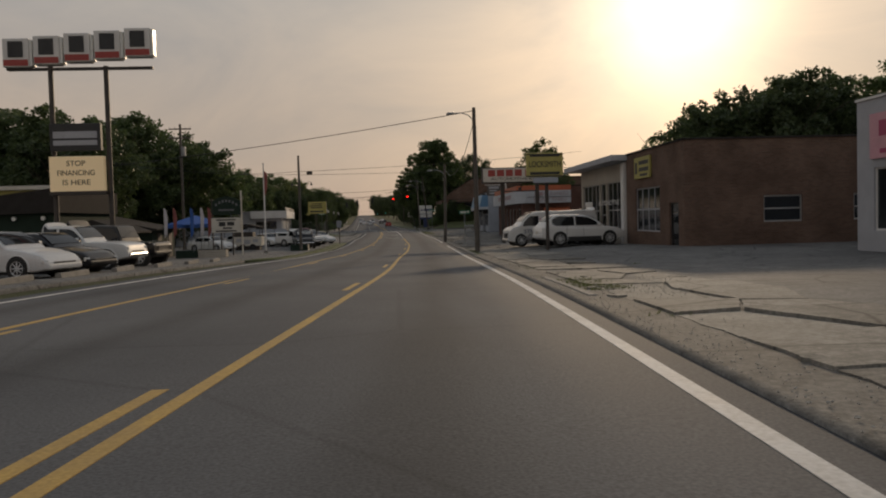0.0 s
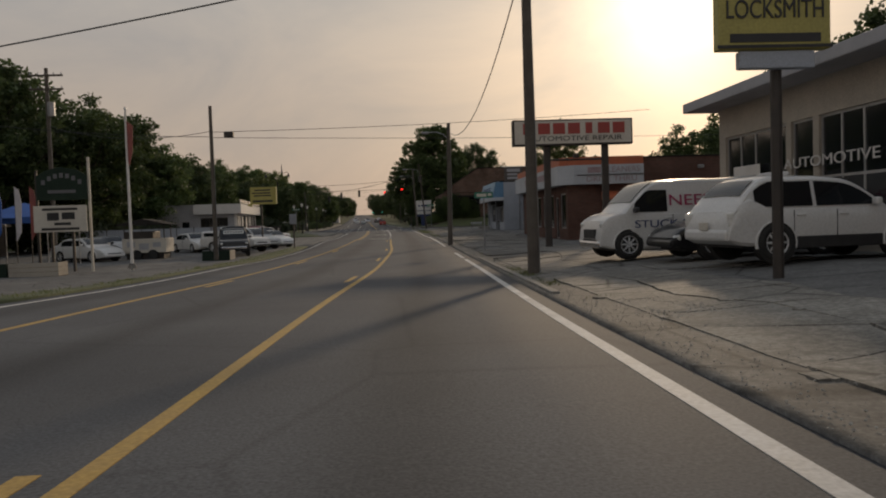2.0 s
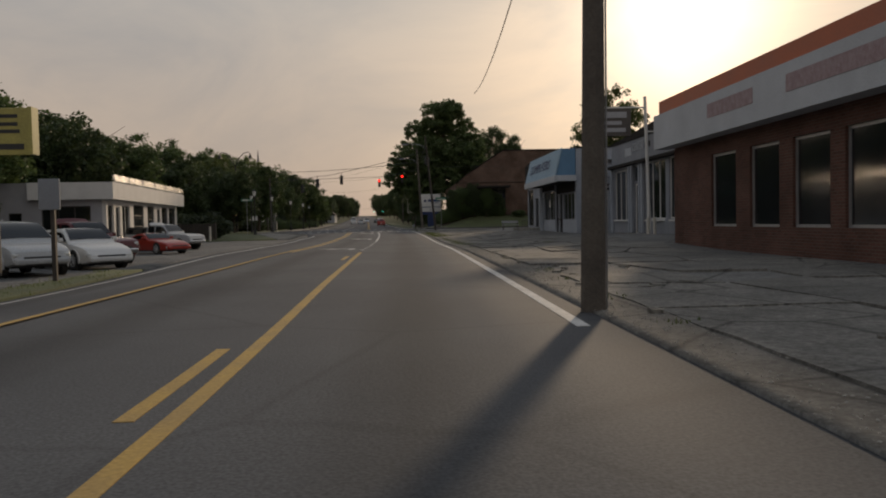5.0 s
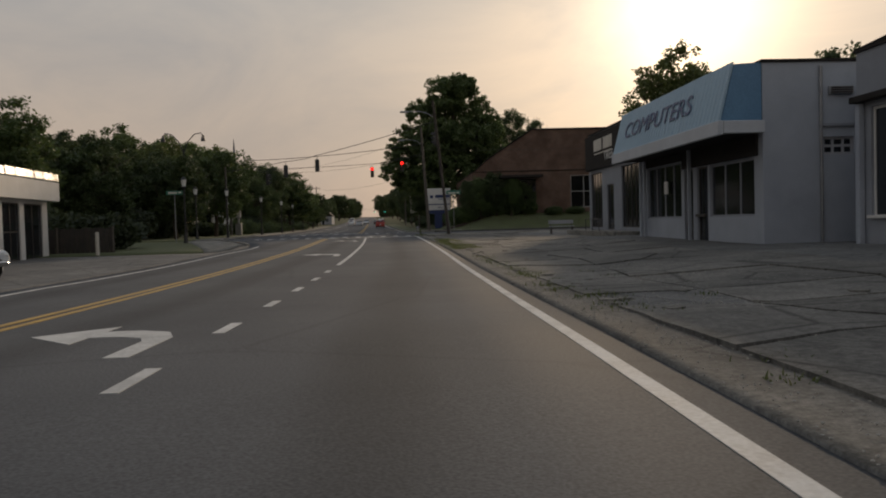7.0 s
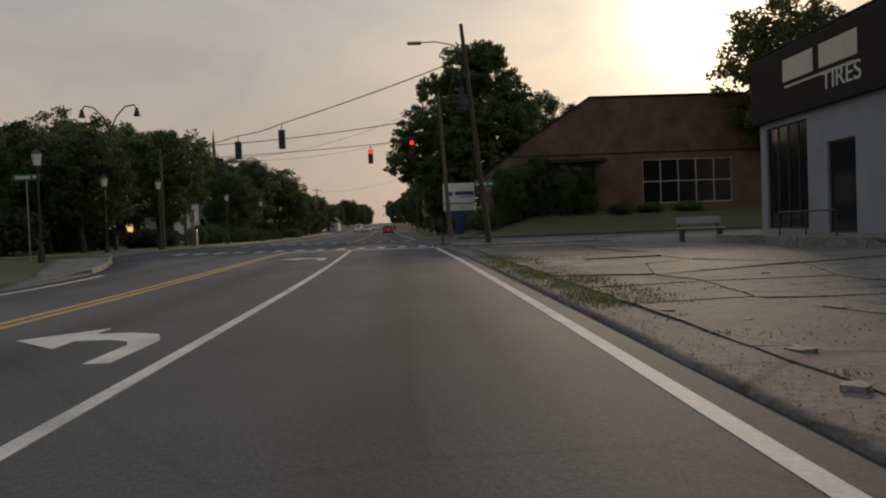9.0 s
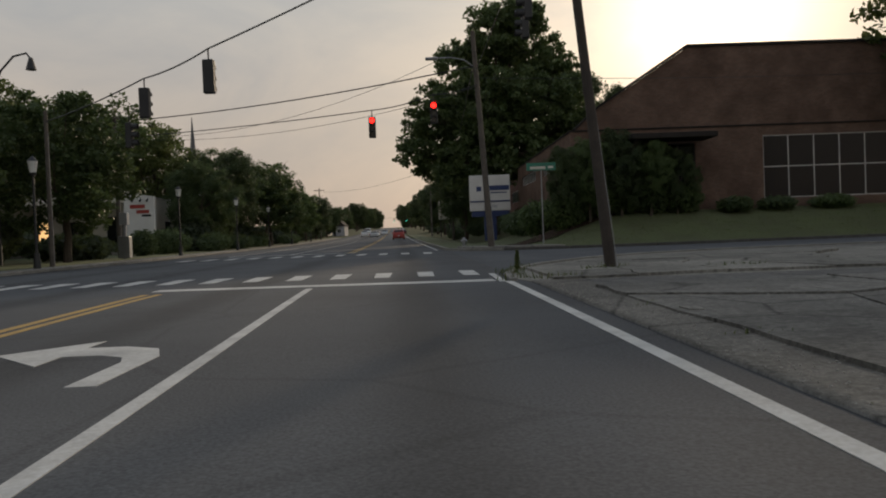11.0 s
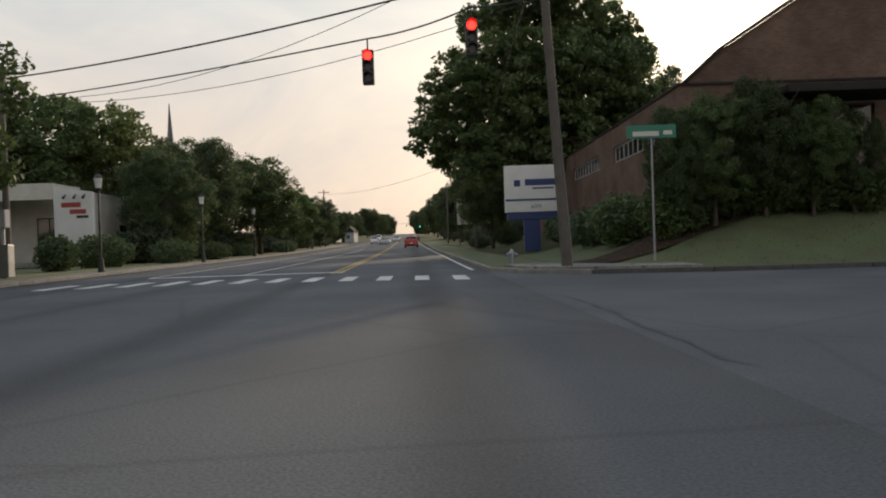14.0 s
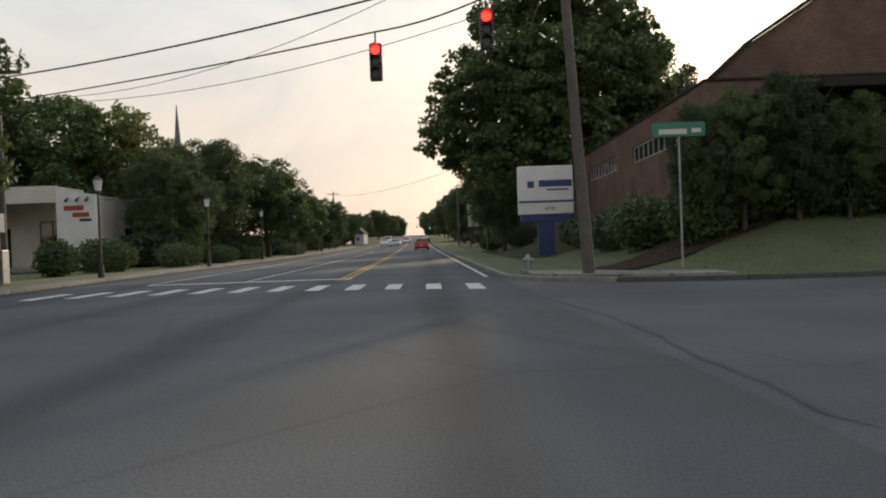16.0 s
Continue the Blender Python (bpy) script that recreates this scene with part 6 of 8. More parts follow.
signal(6.3, 160.5, 9.0, False, -90, "hanging traffic signal seen from the side")
signal(6.6, 163.5, 9.1, False, -90, "hanging traffic signal seen from the side")

# large car hire sign: five letter boxes on a beam
g = GZ(36)
r = thing("pylon_sign", (-13.5, 36.3, g - .1), 0, "tall twin-post pylon sign with five letter boxes and reader boards", "sign")
for x in (-14.85, -12.45):
    part("post", rod((x, 36.3, g - .3), (x, 36.3, 9.3), .11, .11, 10), M_IRON, r)
part("beam", bx(-16.7, -10.4, 36.2, 36.45, 9.14, 9.25, .02), M_IRON, r)
for i in range(5):
    x = -16.15 + 1.31 * i
    z = 9.26 + .1 * i * 1.0
    bxp = part("letter_box", bx(x - .62, x + .5, 36.05, 36.6, z, z + 1.25, .03), M_WHITEW, r, "white sign box with a red base stripe")
    part("stripe", bx(x - .58, x + .46, 36.03, 36.06, z + .05, z + .32), M_RED, bxp)
    # pale strip puts the brightly lit box edge into colour; it gives no light
    part("edge_lamp", bx(x + .51, x + .62, 36.1, 36.5, z + .05, z + 1.2, .01), M_GLOBE, bxp, "pale strip for the lit edge of the box")
    part("letter_block", bx(x - .38, x + .26, 36.02, 36.052, z + .42, z + 1.12, .004), M_BLACK, bxp)
b = part("dealer_panel", bx(-14.9, -12.7, 36.0, 36.25, 5.55, 6.75, .02), M_BLACK, r, "black dealer panel with white writing")
bars(r, [(0, 0, 1.9, .22)], at(-13.8, 36.0, 5.9, SOUTH), M_GREYW)
bars(r, [(0, 0, 1.9, .3)], at(-13.8, 36.0, 6.25, SOUTH), M_GREYW)
part("reader_board", bx(-14.95, -12.6, 35.95, 36.25, 3.75, 5.3, .02), M_READER, r, "cream reader board with black letters")
for i, wd in enumerate(("STOP", "FINANCING", "IS HERE")):
    text(wd, .33, at(-13.8, 35.94, 4.98 - .42 * i, SOUTH), M_BLACK, r, width=(.8, 1.6, 1.2)[i])
part("trim", bx(-15.0, -12.55, 35.93, 36.27, 3.6, 3.76, .01), M_IRON, r)

# locksmith sign on one post
g = GZ(39.5)
r = thing("locksmith_sign", (7.9, 39.5, g), 0, "yellow locksmith sign on a single dark post", "sign")
part("post", rod((7.9, 39.6, g - .2), (7.9, 39.6, 4.9), .09, .09, 10), M_IRON, r)
part("panel", bx(6.85, 8.7, 39.35, 39.58, 4.1, 5.3, .02), M_YSIGN, r, "yellow painted panel with black lettering")
part("sub_panel", bx(7.2, 8.45, 39.38, 39.55, 3.8, 4.08, .02), M_BLUEGREY, r)
text("LOCKSMITH", .42, at(7.78, 39.34, 4.72, SOUTH), M_BLACK, r, width=1.6)
bars(r, [(0, .47, 1.5, .12), (0, -.42, 1.5, .14)], at(7.78, 39.35, 4.7, SOUTH), M_BLACK)
for z in (4.12, 5.2):
    part("trim", bx(6.83, 8.72, 39.33, 39.36, z, z + .05), M_BLACK, r)

# automotive repair sign on two posts
g = GZ(65.5)
r = thing("repair_sign", (10.8, 65.7, g), 0, "wide white repair shop sign on two steel posts", "sign")
for x in (9.35, 12.3):
    part("post", bx(x - .16, x + .16, 65.75, 66.0, g - .2, 5.2, .02), M_IRON, r)
part("crossbar", rod((9.35, 65.87, 4.32), (12.3, 65.87, 4.32), .05, .05, 8), M_IRON, r)
part("floodlight", bx(10.7, 10.95, 65.7, 66.0, 4.4, 4.62, .02), M_IRON, r)
part("cabinet", bx(7.6, 13.62, 65.45, 65.95, 5.02, 6.3, .03), M_IRON, r)
part("face", bx(7.68, 13.54, 65.42, 65.449, 5.1, 6.22, .01), M_CREAM, r, "dingy white sign face")
text("AUTOMOTIVE REPAIR", .34, at(10.7, 65.41, 5.34, SOUTH), M_BLACK, r, width=4.75)
for i in range(7):
    bars(r, [(-2.25 + .75 * i, 0, .34 if i == 4 else .6, .54)], at(10.65, 65.415, 5.84, SOUTH), M_RED)

# shop pylon by the grey shop
g = GZ(105)
r = thing("shop_sign", (15.0, 103.5, g), 0, "square weathered shop sign hung from a white pipe post", "sign")
part("post", rod((15.3, 103.5, g - .2), (15.1, 103.5, g + 7.2), .09, .08, 10), M_WHITEW, r, "white painted pipe post")
part("arm", rod((15.1, 103.5, g + 6.66), (12.3, 103.5, g + 6.66), .04, .04, 8), M_WHITEW, r)
part("lower_arm", rod((15.15, 103.5, g + 5.45), (16.8, 103.5, g + 5.5), .04, .04, 8), M_WHITEW, r)
part("panel", bx(12.62, 14.37, 103.42, 103.58, g + 5.25, g + 6.6, .02), M_SIGNBR, r, "dull grey-brown sign panel")
for x in (12.9, 14.1):
    part("hanger", rod((x, 103.5, g + 6.58), (x, 103.5, g + 6.66), .012, .012, 6), M_IRON, r)
bars(r, [(0, .35, 1.3, .3), (-.1, -.05, 1.0, .18), (0, -.4, 1.2, .2)], at(13.49, 103.41, g + 5.95, SOUTH), M_GREYW)
for y in (101.9, 102.9):
    b = thing("bollard", (15.0, y, GZ(y)), 0, "pale weathered post in front of the shop", "bollard", "bollards")
    part("post", rod((15.0, y, GZ(y) - .1), (15.0, y, GZ(y) + 1.15), .08, .075, 10), M_CREAM, b)

def street_sign(x, y, h, w, label, rz=0, m=M_GREEN, z=None, blades=1, tall=.28):
    z = GZ(y) if z is None else z
    r = thing("street_sign", (x, y, z), rz, label, "street sign")
    part("post", rod((0, 0, -.2), (0, 0, h), .035, .03, 8), M_GALV, r, local=True)
    for i in range(blades):
        b = part("blade", box(bmesh.new(), -w / 2, w / 2, -.03, 0.0, h - .02 + .28 * i, h - .02 + tall + .28 * i, .005), m, r, "green street name plate", local=True)
        part("lettering", box(bmesh.new(), -w * .38, w * .15, -.036, -.028, h + .05 + .28 * i, h + .19 + .28 * i), M_CREAM, b, local=True)
        part("lettering", box(bmesh.new(), w * .24, w * .42, -.036, -.028, h + .08 + .28 * i, h + .2 + .28 * i), M_CREAM, b, local=True)
    return r
street_sign(8.7, 174.6, 3.55, 1.5, "green street name sign on a thin leaning post", 0, z=.45, tall=.4)
street_sign(6.0, 65.0, 2.6, .9, "green street name sign on a thin post", 0)
street_sign(-13.5, 149.6, 3.6, 1.2, "green street name sign on a thin post", 0, z=0)
# white notice on a post near the car lot
def plain_sign(name, x0, x1, y, z0, z1, legs, face, label, lettering=None):
    g = GZ(y) - .08
    r = thing(name, ((x0 + x1) / 2, y, g), 0, label, "sign")
    for x in legs:
        part("post", bx(x - .05, x + .05, y + .06, y + .16, g - .1, z1 - .1), M_IRON, r)
    part("panel", bx(x0, x1, y - .03, y + .05, z0, z1, .015), face, r)
    if lettering:
        bars(r, lettering, at((x0 + x1) / 2, y - .03, (z0 + z1) / 2, SOUTH), M_BLACK)
    return r
plain_sign("lot_sign", -14.0, -11.75, 62.0, 1.5, 2.65, (-13.3, -12.4), M_CREAM, "white notice board with black writing on two posts", [(0, .42, 1.5, .1), (-.3, .1, .5, .34), (.35, .12, .55, .3), (.1, -.22, .7, .12), (0, -.44, 1.6, .1)])
# dark arched sign over the notice board
g = GZ(62.3) - .1
r = thing("arched_sign", (-12.9, 62.4, g), 0, "dark arched sign with dim green lettering on two posts", "sign")
for x, h in ((-14.0, 4.2), (-11.75, 4.75)):
    part("post", bx(x - .05, x + .05, 62.36, 62.46, g - .1, h, .01), M_IRON if x < -13 else M_CREAM, r)
part("panel", prism([(-13.95, 2.9), (-11.8, 2.9), (-11.8, 3.95), (-12.2, 4.2), (-12.9, 4.35), (-13.55, 4.2), (-13.95, 3.95)], 62.28, 62.36, "y"), M_GREEND, r, "dark green painted panel")
for k in range(7):
    a = -1 + k / 3
    bars(r, [(.78 * a, .26 - .3 * a * a, .16, .2)], at(-12.88, 62.28, 3.72, SOUTH), M_SLATE)
bars(r, [(0, -.45, 1.2, .14)], at(-12.88, 62.28, 3.72, SOUTH), M_SLATE)
r = plain_sign("arrow_sign", -9.25, -7.4, 87.3, 3.1, 4.4, (-8.45,), M_YSIGN, "faded yellow arrow sign with worn writing on one post", [(0, .42, 1.2, .1), (-.1, .2, 1.4, .1), (0, .0, 1.3, .1), (0, -.42, 1.5, .16)])
part("arrow", prism([(-9.55, 3.05), (-9.1, 3.25), (-9.1, 2.9)], 87.25, 87.36, "y"), M_YSIGN, r)
part("side_face", bx(-7.39, -7.27, 87.1, 87.5, 3.1, 4.4), M_YSIGN, r)
plain_sign("small_notice", -6.0, -5.5, 84.5, 1.5, 2.25, (-5.72,), M_DKGREYW, "grey notice on a thin post")

# financial sign beyond the crossing
g = .35
r = thing("bank_sign", (8.3, 202.2, g), 0, "white bank pylon sign on a navy foot", "sign")
part("foot", bx(7.8, 8.85, 202.1, 202.6, g - .2, 2.3, .03), M_NAVY, r)
part("cap", bx(6.75, 10.0, 202.05, 202.65, 2.25, 2.75, .03), M_NAVY, r)
part("cabinet", bx(6.6, 10.1, 202.0, 202.7, 2.75, 5.82, .04), M_WHITEW, r, "white sign cabinet")
part("divider", bx(6.62, 10.08, 201.97, 202.0, 3.5, 3.62), M_NAVY, r)
bars(r, [(-.95, 0, .42, .42), (.62, .05, 2.1, .42), (.75, -.35, 1.4, .1)], at(8.35, 202.0, 4.65, SOUTH), M_NAVY)
text("ATM", .34, at(8.6, 201.99, 3.1, SOUTH), M_NAVY, r)
r = thing("second_sign", (5.9, 262, .6), 0, "white two-panel business sign on posts", "sign")
for x in (5.2, 6.7):
    part("post", bx(x - .08, x + .08, 262.1, 262.25, .3, 6.0), M_IRON, r)
part("upper_panel", bx(4.9, 7.0, 261.9, 262.1, 5.0, 6.9, .02), M_CREAM, r)
part("lower_panel", bx(4.9, 7.0, 261.9, 262.1, 3.2, 4.8, .02), M_CREAM, r)

# ornamental lamps of the avenue
def lamp_post(x, y, h):
    z = ground_z(x, y) + .15
    r = thing("lamp_post", (x, y, z), 0, "black ornamental lamp post with a frosted globe", "street lamp", "avenue lamps")
    part("base", rod((x, y, z - .1), (x, y, z + .7), .17, .11, 12), M_BLACK, r)
    part("pole", rod((x, y, z + .65), (x, y, z + h - .7), .06, .05, 10), M_BLACK, r)
    part("collar", rod((x, y, z + h - .72), (x, y, z + h - .6), .12, .14, 12), M_BLACK, r)
    part("globe", rod((x, y, z + h - .6), (x, y, z + h - .12), .13, .2, 12), M_GLOBE, r, "frosted lamp glass")
    part("cap", rod((x, y, z + h - .12), (x, y, z + h + .1), .22, .03, 12), M_BLACK, r)
for x, y in ((-12.5, 148.5), (-15.6, 163.5), (-14.2, 188.6), (-14.3, 205.3), (-15.6, 226), (-16.4, 246), (-13.8, 168), (-17.5, 272)):
    lamp_post(x, y, 4.7)
z = .1
r = thing("twin_lamp", (-20.2, 177, z), 0, "tall twin-arm bishop's crook street lamp", "street lamp")
part("pole", rod((-20.2, 177, 0), (-20.2, 177, 9.6), .12, .08, 10), M_BLACK, r)
for s in (-1, 1):
    line("arm", [(-20.2, 177, 9.3), (-20.2 + s * .5, 177, 10.5), (-20.2 + s * 1.2, 177, 11.25), (-20.2 + s * 1.9, 177, 11.4), (-20.2 + s * 2.1, 177, 11.1)], .055, M_BLACK, r)
    part("lamp_head", rod((-20.2 + s * 2.12, 177, 11.15), (-20.2 + s * 2.12, 177, 10.5), .1, .27, 12), M_BLACK, r)

# flag pole, feather flags, canopy
g = GZ(61.8) - .1
r = thing("flagpole", (-9.85, 61.8, g), 0, "white metal flagpole with a limp flag", "flagpole")
part("pole", rod((-9.85, 61.8, g - .1), (-9.85, 61.8, 6.7), .07, .045, 10), M_WHITEW, r)
part("foot", rod((-9.85, 61.8, g), (-9.85, 61.8, g + .2), .2, .12, 10), M_CONC, r)
part("ball", rod((-9.85, 61.8, 6.7), (-9.85, 61.8, 6.82), .06, .05, 10), M_CHROME, r)
part("flag", prism([(-9.8, 6.2), (-9.55, 6.0), (-9.6, 4.9), (-9.75, 4.3), (-9.8, 4.4)], 61.75, 61.79, "y"), M_FLAGR, r, "limp red and white flag")
for i, (x, y, m) in enumerate(((-17.6, 62, M_FLAGW), (-17.0, 62.4, M_FLAGR), (-15.6, 62, M_TARP), (-14.9, 62.3, M_FLAGW), (-14.4, 62.6, M_FLAGR))):
    g = GZ(y) - .1
    r = thing("feather_flag", (x, y, g), 0, ("white", "red", "blue", "white", "red")[i] + " feather flag on a bent pole", "flag", "feather flags")
    part("pole", rod((x, y, g), (x, y, g + 3.6), .02, .015, 6), M_IRON, r)
    part("cloth", prism([(x, g + 1.3), (x + .22, g + 1.7), (x + .28, g + 3.0), (x + .18, g + 3.55), (x, g + 3.7)], y - .015, y + .015, "y"), m, r)
r = thing("canopy_tent", (-16.2, 66, -.15), 0, "blue cloth canopy tent on thin poles", "tent")
bm = bmesh.new()
tube(bm, (-16.2, 66, 2.2), (-16.2, 66, 2.95), 2.6, .05, 4)
part("cloth", bm, M_TARP, r)
for dx in (-1.8, 1.8):
    for dy in (-1.8, 1.8):
        part("pole", rod((-16.2 + dx, 66 + dy, -.15), (-16.2 + dx, 66 + dy, 2.25), .025, .025, 6), M_ALU, r)
part("valance", bx(-18.05, -14.35, 64.1, 64.16, 1.95, 2.25), M_TARP, r)
# fire hydrant
r = thing("hydrant", (4.9, 180.5, .1), 0, "small grey fire hydrant on the grass", "hydrant")
part("barrel", rod((4.9, 180.5, 0), (4.9, 180.5, .5), .11, .1, 12), M_GALV, r)
part("bonnet", rod((4.9, 180.5, .5), (4.9, 180.5, .66), .13, .05, 12), M_GALV, r)
part("outlet", rod((4.7, 180.5, .45), (5.1, 180.5, .45), .06, .06, 10), M_GALV, r)

# ---- vehicles: built pointing along +x, then placed ----
def grid_mesh(rows, close=False, caps=False):
    bm = bmesh.new()
    g = [[bm.verts.new(p) for p in r] for r in rows]
    for a, b in zip(g, g[1:]):
        for k in range(len(a) - (0 if close else 1)):
            j = (k + 1) % len(a)
            bm.faces.new((a[k], a[j], b[j], b[k]))
    if caps:
        bm.faces.new(g[0]), bm.faces.new(g[-1][::-1])
    return bm

def wheel(parent, x, y, r, w, rim, spokes=8):
    t = bmesh.new()
    s = 1 if y > 0 else -1
    prof = [(r * .66, -w / 2), (r * .94, -w / 2), (r, -w * .32), (r, w * .32), (r * .94, w / 2), (r * .66, w / 2)]
    n = 22
    rg = [[t.verts.new((x + q * math.cos(a), y + o, r + q * math.sin(a))) for q, o in prof] for a in (math.tau * k / n for k in range(n))]
    for i in range(n):
        a, b = rg[i], rg[(i + 1) % n]
        for k in range(len(prof)):
            j = (k + 1) % len(prof)
            t.faces.new((a[k], a[j], b[j], b[k]))
    wh = part("wheel", t, M_RUBBER, parent, "black rubber tyre", smooth=True, local=True)
    b = bmesh.new()
    tube(b, (x, y - s * w * .1, r), (x, y + s * w * .2, r), r * .66, r * .66, 22)
    part("brake_disc", b, M_IRON, wh, local=True)
    b = bmesh.new()
    c = Vector((x, y + s * w * .36, r))
    for k in range(spokes):
        a = math.tau * k / spokes
        d = Vector((math.cos(a), 0, math.sin(a)))
        tube(b, c, c + d * r * .62, r * .085, r * .06, 6)
    tube(b, c - Vector((0, s * .02, 0)), c + Vector((0, s * .03, 0)), r * .17, r * .13, 12)
    m = 22
    ro = [[b.verts.new((x + q * math.cos(a), y + s * o, r + q * math.sin(a))) for q, o in ((r * .6, w * .3), (r * .6, w * .48), (r * .68, w * .48), (r * .68, w * .3))] for a in (math.tau * k / m for k in range(m))]
    for i in range(m):
        for k in range(4):
            b.faces.new((ro[i][k], ro[i][(k + 1) % 4], ro[(i + 1) % m][(k + 1) % 4], ro[(i + 1) % m][k]))
    part("rim", b, rim, wh, "spoked alloy rim", smooth=True, local=True)

# per kind: length, half width, height, belt, wheelbase, tyre radius, front overhang;
# top line of the body from tail to nose and line of the cabin roof, as (share of the length, height)
KINDS = {
    "sedan": (4.75, .91, 1.46, .95, 2.78, .335, .93, [(0, .62), (.015, .86), (.05, .98), (.14, 1.01), (.3, .97), (.66, .94), (.72, .93), (.88, .80), (.96, .68), (1, .5)], [(.1, 0), (.27, .93), (.36, 1), (.5, 1), (.58, .94), (.745, 0)]),
    "coupe": (4.5, .9, 1.24, .85, 2.45, .33, .95, [(0, .6), (.02, .8), (.06, .88), (.2, .88), (.4, .84), (.58, .82), (.66, .83), (.85, .72), (.95, .6), (1, .45)], [(.12, 0), (.32, .96), (.4, 1), (.46, .97), (.62, 0)]),
    "suv": (4.72, .95, 1.70, 1.05, 2.82, .375, .93, [(0, .62), (.012, .9), (.03, 1.06), (.2, 1.06), (.64, 1.04), (.73, 1.03), (.86, .96), (.95, .84), (.985, .7), (1, .5)], [(.02, 0), (.09, .62), (.15, .93), (.3, 1.02), (.46, 1), (.56, .9), (.765, 0)]),
    "van": (5.7, 1.0, 2.12, 1.2, 3.5, .37, .78, [(0, 1.16), (.008, 1.19), (.05, 1.2), (.6, 1.21), (.8, 1.24), (.88, 1.26), (.93, 1.19), (.968, 1.07), (.99, .9), (1, .56)], [(.004, .0), (.008, .96), (.04, 1.0), (.4, 1.02), (.66, 1), (.73, .95), (.905, 0)]),
    "pickup": (5.3, .93, 1.76, 1.1, 3.15, .39, .88, [(0, 1.0), (.008, 1.08), (.05, 1.09), (.4, 1.09), (.64, 1.09), (.72, 1.1), (.88, 1.05), (.955, .99), (.985, .88), (1, .62)], [(.33, 0), (.35, .95), (.4, 1), (.51, 1), (.57, .96), (.70, 0)]),
    "jeep": (4.2, .92, 1.84, 1.12, 2.75, .42, .68, [(0, 1.08), (.02, 1.12), (.3, 1.12), (.62, 1.12), (.68, 1.1), (.94, 1.04), (.985, 1.0), (1, .9)], [(.01, 0), (.03, .98), (.1, 1), (.52, 1), (.57, .97), (.66, 0)]),
}

def crisp(ob):
    """Pressed-metal creases: edges sharper than a soft bend are not smoothed over."""
    ob.data.set_sharp_from_angle(angle=radians(24))
    return ob

def vehicle(name, kind, paint, label, category="car", rim=None, tail=None, cap=False):
    L, Wd, H, belt, wb, r, fo, top, roof = KINDS[kind]
    rim, tail = rim or M_RIM, tail or M_LAMPR
    root = thing(name, (0, 0, 0), 0, label, category)
    b0 = -L / 2
    sill = r * (1.0 if kind in ("pickup", "jeep") else .85 if kind == "suv" else .62)
    bxs = [b0 + L * u for u, _ in top]
    ztop = curve([(x, h) for x, (_, h) in zip(bxs, top)])
    box_ = kind in ("van", "pickup", "jeep")
    def half(x):                                   # half width along the length, rounded in at nose and tail
        u = (x - b0) / L
        e0, e1 = (.97, .92) if box_ else (.94, .86) if kind == "suv" else (.9, .84)
        a = e0 + (1 - e0) * min(1, u / .12) ** .5
        c = e1 + (1 - e1) * min(1, (1 - u) / .2) ** .55
        return Wd * min(a, c)
    def section(x):
        w, zt = half(x), ztop(x)
        u = (x - b0) / L
        zs = sill + .12 * max(0, 1 - u / .06) + .1 * max(0, 1 - (1 - u) / .08)
        h = zt - zs
        q = [(.9, 0), (.965, .07), (.985, .28), (1.0, .5), (1.0, .7), (.985, .84), (.955, .95), (.9, .99), (.6, 1.0), (.25, 1.012)]
        if box_:
            q = [(.93, 0), (.98, .06), (.99, .3), (1.0, .5), (1.0, .72), (.995, .86), (.985, .95), (.955, .99), (.6, 1.0), (.25, 1.01)]
        p = [(x, w * k, zs + h * v) for k, v in q]
        return p + [(x, -y, z) for x, y, z in p[::-1]]
    xs = sorted(set([b0, b0 + .03, b0 + .08, b0 + .16] + [b0 + L * k / 22 for k in range(1, 22)] + [b0 + L - .2, b0 + L - .1, b0 + L - .04, b0 + L]))
    crisp(part("body", grid_mesh([section(x) for x in xs], True, True), paint, root, smooth=True, local=True))
    # cabin: painted shell with glass set on it
    zt = H - .03
    cx = [b0 + L * u for u, _ in roof]
    lowest = belt - .06
    zroof = curve([(x, lowest + (zt - lowest) * v) for x, (_, v) in zip(cx, roof)])
    tumble = .1 if kind == "van" else .07 if kind == "jeep" else .15
    def wside(z):
        return Wd * ((.98 if kind == "van" else .95) - tumble * max(0, (z - belt)) / (zt - belt))
    def csec(x):
        z = zroof(x)
        zc = max(z - .08, lowest)
        p = [(x, wside(lowest), lowest), (x, wside((lowest + zc) / 2), (lowest + zc) / 2), (x, wside(zc), zc), (x, wside(zc) - .05, max(z - .025, lowest)), (x, wside(zc) * .72, z), (x, wside(zc) * .3, z + .015)]
        return p + [(x, -y, z_) for _, y, z_ in p[::-1]]
    n = 30
    cxs = [cx[0] + (cx[-1] - cx[0]) * k / n for k in range(n + 1)]
    crisp(part("cabin", grid_mesh([csec(x) for x in cxs], True, True), paint if kind != "jeep" else M_PLASTIC, root, smooth=True, local=True))
    def x_at(f, rising):                            # where the roof line passes a share of its height
        rng_ = cxs if rising else cxs[::-1]
        for x in rng_:
            if zroof(x) >= lowest + (zt - lowest) * f:
                return x
        return rng_[-1]
    wb0, wb1 = x_at(.22, False), x_at(.9, False)    # windscreen foot and head
    rb0, rb1 = x_at(.3, True), x_at(.9, True)       # rear glass foot and head
    def pane(nm, xa, xb, inset=.1):
        rows_ = []
        for k in range(7):
            x = xa + (xb - xa) * k / 6
            z = zroof(x)
            w = wside(max(z - .08, lowest)) - inset
            dz = .012
            dx = .012 if xa > 0 else -.012
